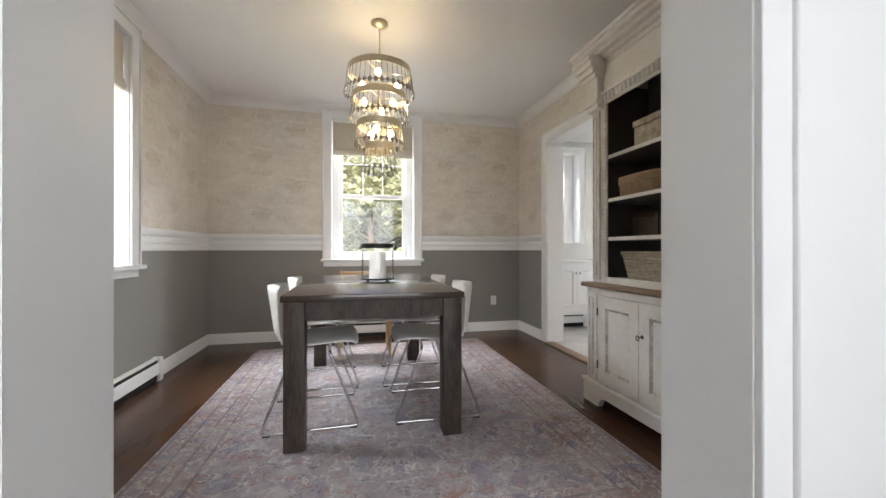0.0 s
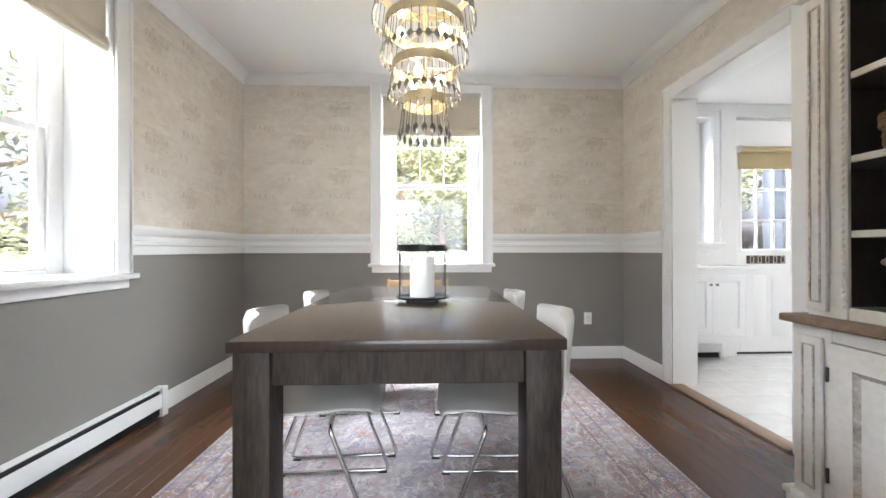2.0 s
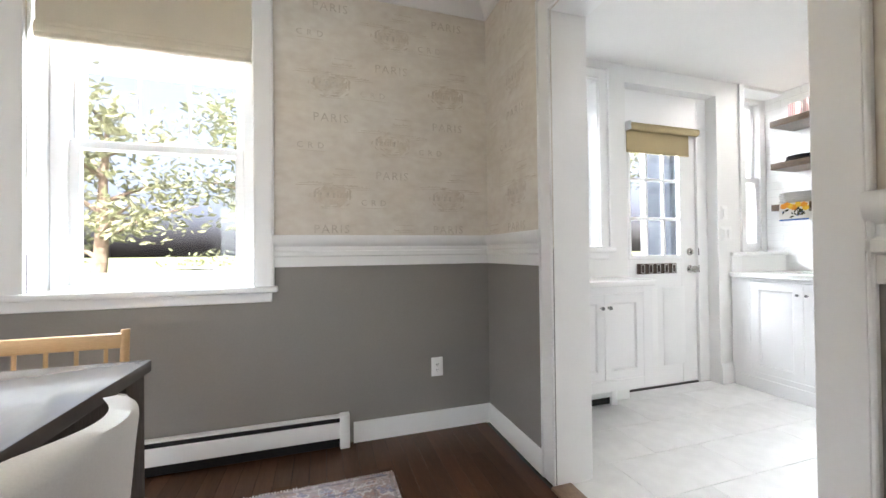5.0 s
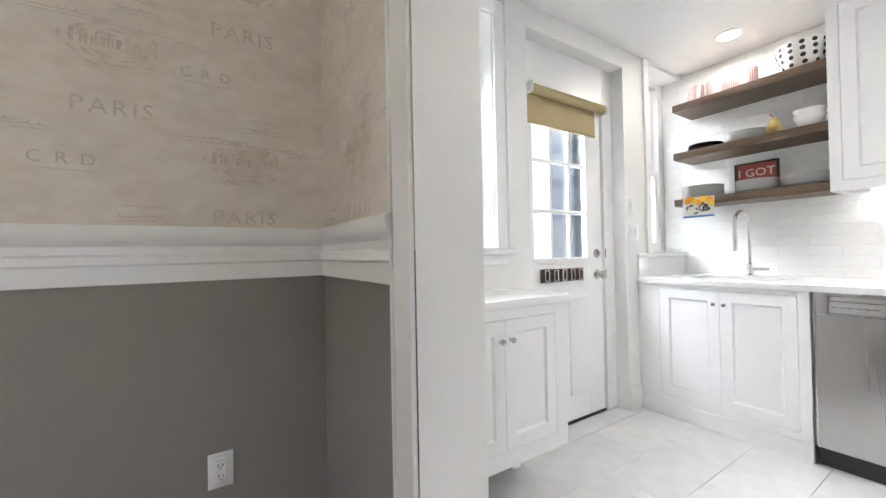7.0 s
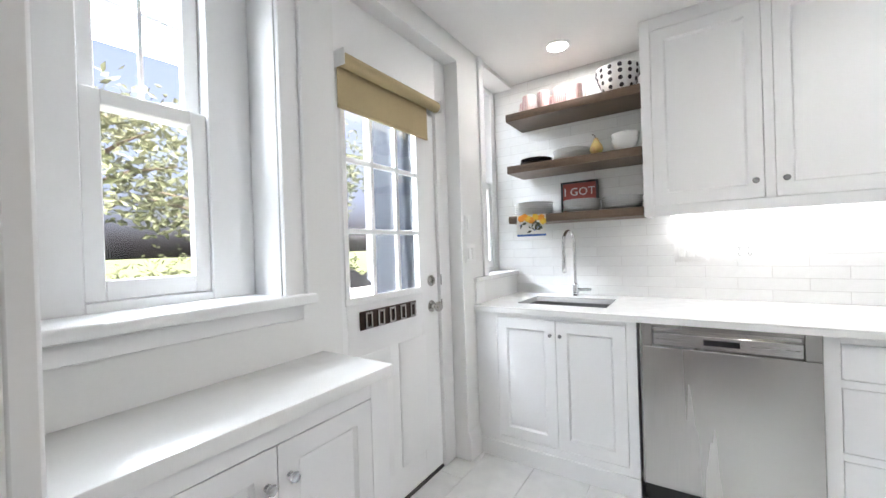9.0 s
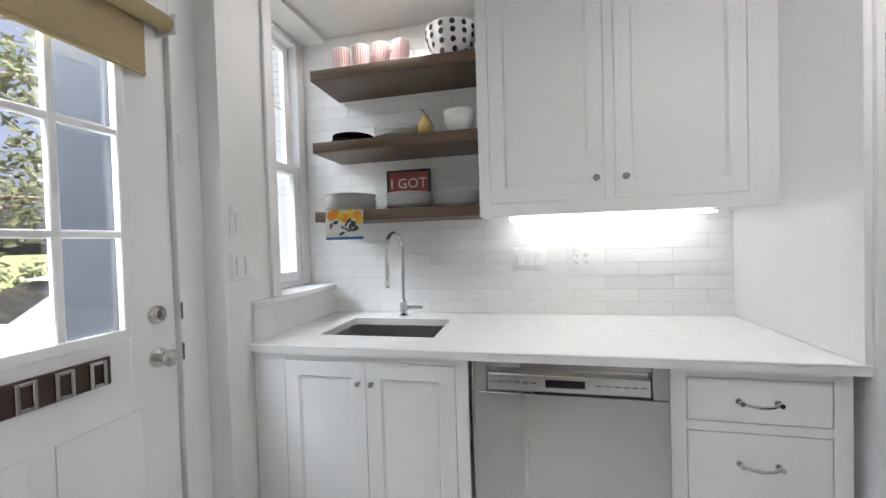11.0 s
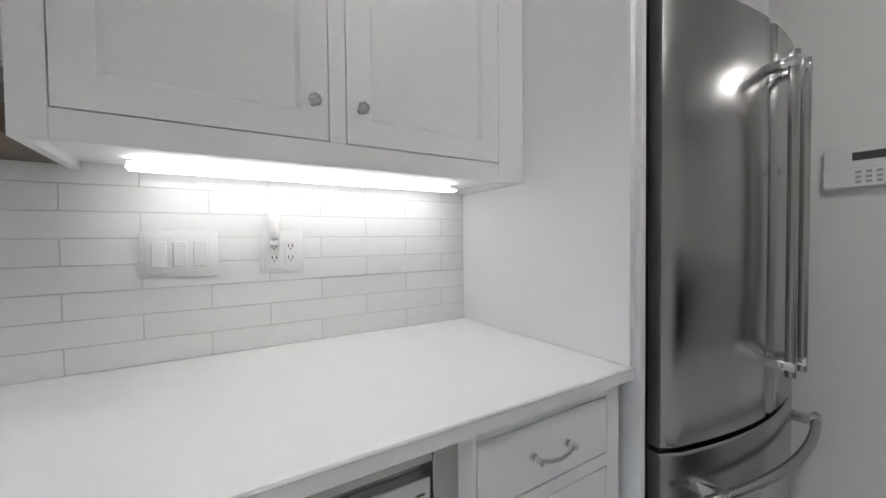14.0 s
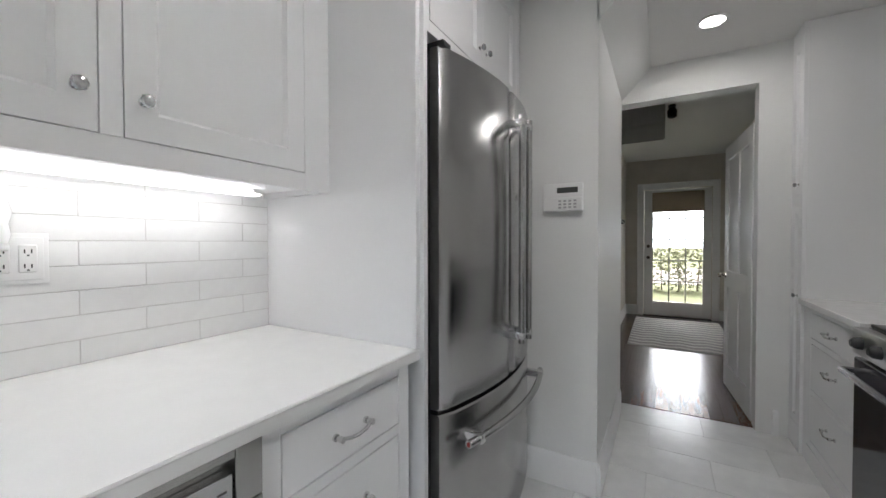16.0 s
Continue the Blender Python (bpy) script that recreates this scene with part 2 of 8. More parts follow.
def lathe(bm, prof, at=(0, 0, 0), n=24, caps=True):
    """Turns a profile of (radius, height) about the upright axis."""
    rings = [[bm.verts.new((at[0] + r * math.cos(2 * math.pi * i / n), at[1] + r * math.sin(2 * math.pi * i / n), at[2] + z)) for i in range(n)] for r, z in prof]
    for a, b in zip(rings, rings[1:]):
        for i in range(n):
            bm.faces.new((a[i], a[(i + 1) % n], b[(i + 1) % n], b[i]))
    if caps:
        bm.faces.new(rings[0][::-1]), bm.faces.new(rings[-1])
    return bm


def tube(bm, pts, r, n=8, closed=False):
    """A round bar along a line of points; r may be one number or one for every point."""
    pts = [Vector(p) for p in pts]
    k = len(pts)
    rs = r if isinstance(r, (list, tuple)) else [r] * k
    rings, ref = [], None
    for i, p in enumerate(pts):
        a = pts[(i - 1) % k] if closed or i else p
        b = pts[(i + 1) % k] if closed or i < k - 1 else p
        d = (b - a).normalized()
        if ref is None:
            ref = d.orthogonal().normalized()
        ref = (ref - d * ref.dot(d)).normalized()
        w = d.cross(ref)
        rings.append([bm.verts.new(p + rs[i] * (math.cos(2 * math.pi * j / n) * ref + math.sin(2 * math.pi * j / n) * w)) for j in range(n)])
    for a, b in zip(rings, rings[1:] + (rings[:1] if closed else [])):
        for j in range(n):
            bm.faces.new((a[j], a[(j + 1) % n], b[(j + 1) % n], b[j]))
    if not closed:
        bm.faces.new(rings[0][::-1]), bm.faces.new(rings[-1])
    return bm


def rounded(pts, r, seg=5):
    """A line of points with its inner corners rounded."""
    pts = [Vector(p) for p in pts]
    out = [pts[0]]
    for a, b, c in zip(pts, pts[1:], pts[2:]):
        u, v = (a - b).normalized(), (c - b).normalized()
        p, q = b + u * r, b + v * r
        out += [(1 - t) ** 2 * p + 2 * t * (1 - t) * b + t * t * q for t in (i / seg for i in range(seg + 1))]
    return out + [pts[-1]]


def run(bm, p, q, out, prof):
    """A moulding from p to q along a wall; prof: (distance from the wall, height) points; out: the way off the wall."""
    rings = []
    for x, y in (p, q):
        rings.append([bm.verts.new((x + out[0] * d, y + out[1] * d, z)) for d, z in prof])
    k = len(prof)
    for i in range(k):
        bm.faces.new((rings[0][i], rings[0][(i + 1) % k], rings[1][(i + 1) % k], rings[1][i]))
    bm.faces.new(rings[0][::-1]), bm.faces.new(rings[1])
    return bm


def sheet(bm, fn, nu, nv, closed_u=False):
    """A grid of faces over fn(u, v), u and v from 0 to 1."""
    g = [[bm.verts.new(fn(i / nu, j / nv)) for j in range(nv + 1)] for i in range(nu + (0 if closed_u else 1))]
    for i in range(nu):
        for j in range(nv):
            a, b = g[i], g[(i + 1) % len(g)]
            bm.faces.new((a[j], b[j], b[j + 1], a[j + 1]))
    return g


def wall(name, axis, c0, c1, u0, u1, z0, z1, holes, mats, pick, cuts=(), label="", category="wall"):
    """A thick wall from c0 to c1 across its axis with holes (u0, u1, z0, z1); pick(centre, normal) chooses the paint of a face."""
    us = sorted({u0, u1, *(h[0] for h in holes), *(h[1] for h in holes)})
    zs = sorted({z0, z1, *cuts, *(h[2] for h in holes), *(h[3] for h in holes)})
    open_at = lambda u, z: any(h[0] < u < h[1] and h[2] < z < h[3] for h in holes) or not (u0 < u < u1 and z0 < z < z1)  # noqa: E731
    bm = bmesh.new()
    P = (lambda c, u, z: (c, u, z)) if axis == "x" else (lambda c, u, z: (u, c, z))
    for a, b in zip(us, us[1:]):
        for e, f in zip(zs, zs[1:]):
            um, zm = (a + b) / 2, (e + f) / 2
            if open_at(um, zm):
                continue
            quads = [[P(c, a, e), P(c, b, e), P(c, b, f), P(c, a, f)] for c in (c0, c1)]
            for edge, probe in ((a, (a - 1e-4, zm)), (b, (b + 1e-4, zm))):
                if open_at(*probe):
                    quads.append([P(c0, edge, e), P(c1, edge, e), P(c1, edge, f), P(c0, edge, f)])
            for edge, probe in ((e, (um, e - 1e-4)), (f, (um, f + 1e-4))):
                if open_at(*probe):
                    quads.append([P(c0, a, edge), P(c1, a, edge), P(c1, b, edge), P(c0, b, edge)])
            for q in quads:
                bm.faces.new([bm.verts.new(p) for p in q])
    bmesh.ops.remove_doubles(bm, verts=bm.verts, dist=1e-5)
    bmesh.ops.recalc_face_normals(bm, faces=bm.faces)
    for f in bm.faces:
        f.material_index = pick(f.calc_center_median(), f.normal)
    return solid(name, bm, mats, label, category, soft=False)


# ---------- plan ----------
XL, XR, XK = -1.47, 2.205, 2.39          # dining side wall, dining/kitchen wall
YS, YN = 1.0, 4.69                      # entry wall, outside wall
XB, KS = 5.106, 0.42                     # tiled wall, kitchen's end
DCEIL, KCEIL = 2.72, 2.51
RAIL0, RAIL1 = 1.035, 1.215
OPEN_Y0, OPEN_Y1, OPEN_Z = 2.95, 3.94, 2.25
BW = (-0.165, 0.805, 0.93, 2.57)         # back window opening
LW = (2.24, 3.21, 0.93, 2.57)            # side window opening
UW = (2.50, 3.09, 1.13, 2.36)            # window over the cabinet
SW = (4.59, XB - 0.002, 1.08, 2.485)             # window over the sink
KD = (3.345, 4.28, 0.0, 2.38)            # kitchen door recess

# ---------- structure ----------
north_pick = lambda c, n: (0 if c.z < 1.12 else 1) if n.y < -0.5 and c.x < 2.3 else (3 if abs(n.y) > 0.5 else 2)  # noqa: E731
wall("wall_north", "y", YN, YN + 0.27, XL - 0.42, XB + 0.2, 0, 3.0, [BW, UW, (KD[0], KD[1], -0.0, KD[3]), SW], [M_GREY, M_PAPER, M_TRIM, M_KWALL], north_pick, cuts=(1.12,), label="outside wall, grey paint below and cream paper above")
wall("wall_west", "x", XL - 0.42, XL, YS - 0.25, YN, 0, 3.0, [LW], [M_GREY, M_PAPER, M_TRIM], lambda c, n: (0 if c.z < 1.12 else 1) if n.x > 0.5 else 2, cuts=(1.12,), label="dining room side wall, grey below a white rail")
wall("wall_middle", "x", XR, XK, 0.3, YN, 0, 3.0, [(OPEN_Y0, OPEN_Y1, 0, OPEN_Z)], [M_GREY, M_PAPER, M_TRIM, M_KWALL], lambda c, n: (0 if c.z < 1.12 else 1) if n.x < -0.5 else (3 if n.x > 0.5 else 2), cuts=(1.12,), label="wall between dining room and kitchen")
wall("wall_entry", "y", YS - 0.25, YS, -3.2, XR, 0, 3.0, [(-0.39, 0.985, 0, 2.3)], [M_GREY, M_PAPER, M_TRIM], lambda c, n: (0 if c.z < 1.12 else 1) if n.y > 0.5 else 2, cuts=(1.12,), label="white entry wall with a cased opening")
wall("wall_tiled", "x", XB, XB + 0.2, 1.4, YN + 0.27, 0, 3.0, [], [M_KWALL], lambda c, n: 0, label="kitchen wall behind the tiles")
wall("wall_fridge_end", "y", KS, 1.62, 4.01, XB, 0, 3.0, [], [M_KWALL], lambda c, n: 0, label="pale painted wall beside the refrigerator")
wall("wall_kitchen_end", "y", 0.30, KS, XK, 4.01, 0, 3.0, [(3.205, 4.06, 0, 2.27)], [M_KWALL, M_HALL], lambda c, n: 1 if n.y < -0.5 else 0, label="kitchen end wall with a doorway")
HX0, HX1, HY0, HCEIL = 2.85, 4.28, -3.72, 2.62
wall("wall_hall_far", "y", HY0 - 0.15, HY0, HX0 - 0.2, HX1 + 0.3, 0, 3.0, [(3.05, 4.0, 0.0, 2.12)], [M_HALL], lambda c, n: 0, label="hall end wall in tan paper")
wall("wall_hall_left", "x", HX1, HX1 + 0.15, HY0, 0.42, 0, 3.0, [], [M_HALL], lambda c, n: 0, label="hall side wall in tan paper")
wall("wall_hall_right", "x", HX0 - 0.15, HX0, HY0, 0.30, 0, 3.0, [], [M_HALL], lambda c, n: 0, label="hall side wall")
wall("wall_front_room_west", "x", -3.2, -3.0, -3.5, 0.8, 0, 3.0, [], [M_TRIM], lambda c, n: 0, label="white front room wall")
wall("wall_front_room_east", "x", 2.235, 2.43, -3.5, 0.8, 0, 3.0, [], [M_TRIM], lambda c, n: 0, label="white front room wall")
wall("wall_front_room_south", "y", -3.7, -3.5, -3.2, 2.43, 0, 3.0, [], [M_TRIM], lambda c, n: 0, label="white front room wall")

solid("ceiling", boxes((XL - 0.3, XR + 0.05, YS - 0.2, YN + 0.2, DCEIL, DCEIL + 0.1), bevel=0), M_CEIL, "white plaster dining room ceiling", "ceiling")
solid("ceiling_kitchen", boxes((XR + 0.06, XB + 0.1, KS - 0.1, YN + 0.2, KCEIL, KCEIL + 0.1), bevel=0), M_CEIL, "white kitchen ceiling", "ceiling")
solid("ceiling_hall", boxes((HX0 - 0.1, HX1 + 0.1, HY0 - 0.1, KS - 0.11, HCEIL, HCEIL + 0.1), bevel=0), M_CEIL, "white hall ceiling", "ceiling")
solid("ceiling_front_room", boxes((-3.1, 2.4, -3.6, YS - 0.21, DCEIL, DCEIL + 0.1), bevel=0), M_CEIL, "white front room ceiling", "ceiling")
bm = bmesh.new()
v = [bm.verts.new(p) for p in ((4.02, KS, 2.29), (4.02, 1.62, 2.29), (3.82, 1.62, KCEIL), (3.82, KS, KCEIL), (4.02, KS, KCEIL), (4.02, 1.62, KCEIL))]
for q in ((0, 1, 2, 3), (0, 4, 5, 1), (3, 2, 5, 4), (0, 3, 4), (1, 5, 2)):
    bm.faces.new([v[i] for i in q])
solid("trim_stair_soffit", bm, M_KWALL, "sloping painted soffit under the stairs", "soffit", soft=False)

floor_dining = solid("floor", boxes((XL - 0.3, XR + 0.002, YS - 0.25, YN, -0.1, -0.012), bevel=0), M_GAP, "dark stained oak strip floor", "floor")
floor_kitchen = solid("floor_kitchen", boxes((XR + 0.06, XB, KS - 0.06, YN + 0.2, -0.1, -0.006), bevel=0), M_GROUT, "pale marble tile floor", "floor")
floor_hall = solid("floor_hall", boxes((HX0, HX1, HY0, KS - 0.061, -0.1, -0.012), bevel=0), M_GAP, "dark wooden hall floor", "floor")
solid("floor_front_room", boxes((-3.1, 2.3, -3.6, YS - 0.2492, -0.1, 0.0), bevel=0), mat("front_room_oak_floor", (0.12, 0.066, 0.04), 0.3, stretch=(8, 0.7, 1)), "dark wooden front room floor", "floor")
solid("trim_threshold", boxes((XR - 0.035, XR + 0.075, OPEN_Y0 + 0.001, OPEN_Y1 - 0.001, -0.01, 0.012), bevel=0.006, seg=2), M_OAK, "brown wooden threshold between oak floor and tiles", "threshold")

# mouldings
BASE = [(0, 0), (0.016, 0), (0.016, 0.086), (0.011, 0.098), (0.011, 0.105), (0.004, 0.116), (0, 0.116)]
RAILP = [(0, RAIL0), (0.012, RAIL0), (0.012, RAIL0 + 0.055), (0.02, RAIL0 + 0.062), (0.02, RAIL0 + 0.085), (0.011, RAIL0 + 0.092), (0.011, RAIL0 + 0.115), (0.026, RAIL0 + 0.128), (0.034, RAIL0 + 0.15), (0.034, RAIL1 - 0.008), (0.028, RAIL1), (0, RAIL1)]
COVE = [(0, DCEIL), (0, DCEIL - 0.08), (0.008, DCEIL - 0.08), (0.014, DCEIL - 0.06), (0.03, DCEIL - 0.032), (0.055, DCEIL - 0.012), (0.085, DCEIL - 0.004), (0.085, DCEIL)]


def moulding(name, p, q, out, prof, label, category, material=M_TRIM):
    return solid(name, run(bmesh.new(), p, q, out, prof), material, label, category)


CW = 0.092  # casing width
for p, q, o in (((XL, YN), (BW[0] - CW, YN), (0, -1)), ((BW[1] + CW, YN), (XR, YN), (0, -1)), ((XL, LW[1] + CW), (XL, YN), (1, 0)), ((XL, YS), (XL, LW[0] - CW), (1, 0)), ((XR, OPEN_Y1 + CW), (XR, YN), (-1, 0)), ((XR, YS), (XR, OPEN_Y0 - CW), (-1, 0)), ((XL, YS), (-0.39 - CW, YS), (0, 1)), ((0.985 + CW, YS), (XR, YS), (0, 1))):
    moulding("trim_chair_rail", p, q, o, RAILP, "white moulded chair rail", "chair rail")
for p, q, o in (((1.33, YN), (XR, YN), (0, -1)), ((XL, YN), (-0.62, YN), (0, -1)), ((XL, 3.58), (XL, YN), (1, 0)), ((XR, OPEN_Y1 + CW), (XR, YN), (-1, 0)), ((XR, YS), (XR, OPEN_Y0 - CW), (-1, 0)), ((XL, YS), (-0.39 - CW, YS), (0, 1)), ((0.985 + CW, YS), (XR, YS), (0, 1))):
    moulding("baseboard", p, q, o, BASE, "white painted baseboard", "baseboard")
KBASE = [(0, 0), (0.018, 0), (0.018, 0.13), (0.012, 0.145), (0.012, 0.155), (0.004, 0.165), (0, 0.165)]
for p, q, o in (((4.28, YN), (4.43, YN), (0, -1)), ((4.01, 1.62), (4.36, 1.62), (0, 1)), ((4.01, 0.52), (4.01, 1.62), (-1, 0)), ((3.09, KS), (3.12, KS), (0, 1)), ((XK, YN), (XK, 4.05), (1, 0)), ((XK, 2.2), (XK, 2.85), (1, 0)), ((HX1, HY0), (HX1, 0.3), (-1, 0)), ((HX0, HY0), (HX0, 0.3), (1, 0)), ((HX0, HY0), (2.95, HY0), (0, 1)), ((4.1, HY0), (HX1, HY0), (0, 1))):
    moulding("baseboard", p, q, o, KBASE, "white painted baseboard", "baseboard")
for p, q, o in (((XL, YN), (XR, YN), (0, -1)), ((XL, YS), (XL, YN), (1, 0)), ((XR, YS), (XR, YN), (-1, 0)), ((XL, YS), (XR, YS), (0, 1))):
    moulding("trim_cove", p, q, o, COVE, "white plaster cove at the ceiling", "cove moulding", M_CEIL)


def placed(axis):
    """Orders a box's bounds: across the wall, along it, up."""
    return (lambda a, b, e, f, g, h: (a, b, e, f, g, h)) if axis == "x" else (lambda a, b, e, f, g, h: (e, f, a, b, g, h))


def casing(name, axis, c, out, u0, u1, z0, z1, w=CW, d=0.02, band=0.012, sill=False, label="white painted casing"):
    """Flat boards with a back band round an opening in a wall's face c; sill: a stool and apron below."""
    P = placed(axis)
    o = c + out * d
    bm = bmesh.new()
    for a, b in ((u0 - w, u0 - 0.004), (u1 + 0.004, u1 + w)):
        box(bm, *P(c, o, a, b, z0, z1 + w), bevel=0.003)
    box(bm, *P(c, o + out * 0.001, u0 - 0.004, u1 + 0.004, z1 + 0.004, z1 + w), bevel=0.003)
    for a, b in ((u0 - w - 0.012, u0 - w), (u1 + w, u1 + w + 0.012)):
        box(bm, *P(c, o + out * band, a, b, z0, z1 + w + 0.012), bevel=0.004)
    box(bm, *P(c, o + out * band, u0 - w, u1 + w, z1 + w, z1 + w + 0.012), bevel=0.004)
    if sill:
        box(bm, *P(c - out * (0.16 if axis == "y" else 0.269), c + out * 0.055, u0 + 0.001, u1 - 0.001, z0 - 0.028, z0 + 0.004), bevel=0.006, seg=2)
        box(bm, *P(c, c + out * 0.058, u0 - w - 0.03, u1 + w + 0.03, z0 - 0.03, z0 + 0.002), bevel=0.007, seg=2)
        box(bm, *P(c, c + out * 0.018, u0 - w, u1 + w, z0 - 0.085, z0 - 0.03), bevel=0.004)
    return solid(name, bm, M_TRIM, label, "casing")


casing("trim_casing_back_window", "y", YN, -1, BW[0], BW[1], BW[2], BW[3], sill=True, label="white window casing with a deep sill")
casing("trim_casing_side_window", "x", XL, 1, LW[0], LW[1], LW[2], LW[3], sill=True, label="white window casing with a deep sill")
casing("trim_casing_kitchen_opening", "x", XR, -1, OPEN_Y0, OPEN_Y1, 0.0, OPEN_Z, d=0.014, band=0.006, label="white casing of the wide kitchen opening")
casing("trim_casing_kitchen_side", "x", XK, 1, OPEN_Y0, OPEN_Y1, 0.0, OPEN_Z, label="white casing on the kitchen side")
casing("trim_casing_entry", "y", YS, 1, -0.39, 0.985, 0.0, 2.3, label="white casing of the entry opening")
casing("trim_casing_entry_front", "y", YS - 0.25, -1, -0.39, 0.985, 0.0, 2.3, label="white casing of the entry opening")
casing("trim_casing_unit_window", "y", YN, -1, UW[0], UW[1], UW[2], UW[3], w=0.075, sill=True, label="white window casing over the low cabinet")


def sash_window(name, axis, c, out, u0, u1, z0, z1, cols, label, fw=0.075):
    """A double-hung window in its opening: frame, two sashes, panes and thin muntins in the upper one. c: the inner face of the frame."""
    P = placed(axis)
    t = thing(name, label=label, category="window", kind="structure")
    e = 0.001
    s = -out
    part("window_frame", boxes(P(c, c + s * 0.1, u0 + e, u0 + fw, z0 + e, z1 - e), P(c, c + s * 0.1, u1 - fw, u1 - e, z0 + e, z1 - e), P(c, c + s * 0.1, u0 + fw, u1 - fw, z1 - 0.035, z1 - e), P(c, c + s * 0.1, u0 + fw, u1 - fw, z0 + e, z0 + 0.03)), M_TRIM, t)
    a, b, lo, hi = u0 + fw + 0.001, u1 - fw - 0.001, z0 + 0.031, z1 - 0.036
    mid = lo + 0.47 * (hi - lo)
    for nm, d, g, h in (("lower_sash", 0.012, lo, mid + 0.02), ("upper_sash", 0.052, mid - 0.02, hi)):
        f0, f1 = c + s * d, c + s * (d + 0.034)
        sash = part(nm, boxes(P(f0, f1, a, a + 0.045, g, h), P(f0, f1, b - 0.045, b, g, h), P(f0, f1, a + 0.045, b - 0.045, h - 0.042, h), P(f0, f1, a + 0.045, b - 0.045, g, g + (0.055 if d < 0.03 else 0.042))), M_TRIM, t)
        m = (f0 + f1) / 2
        pane = part("pane", boxes(P(m - 0.002, m + 0.002, a + 0.04, b - 0.04, g + 0.04, h - 0.036), bevel=0), M_GLASS, sash, soft=False)
        pane.visible_shadow = False
        if nm == "upper_sash" and cols:
            for i in range(1, cols):
                u = a + 0.045 + (b - a - 0.09) * i / cols
                part("muntin", boxes(P(m - 0.012, m - 0.003, u - 0.006, u + 0.006, g + 0.042, h - 0.042), bevel=0.002), M_TRIM, sash)
            zz = (g + h) / 2
            part("muntin", boxes(P(m + 0.003, m + 0.012, a + 0.045, b - 0.045, zz - 0.006, zz + 0.006), bevel=0.002), M_TRIM, sash)
    return t


sash_window("window_1", "y", YN + 0.15, -1, BW[0], BW[1], BW[2], BW[3], 3, "white double-hung window above the dining sill")
sash_window("window_2", "x", XL - 0.27, 1, LW[0], LW[1], LW[2], LW[3], 3, "white double-hung window in the side wall", fw=0.09)
sash_window("window_3", "y", YN + 0.15, -1, UW[0], UW[1], UW[2], UW[3], 2, "white double-hung window over the low cabinet", fw=0.14)
sash_window("window_4", "y", YN + 0.15, -1, SW[0], SW[1], SW[2], SW[3], 2, "white double-hung window beside the sink")

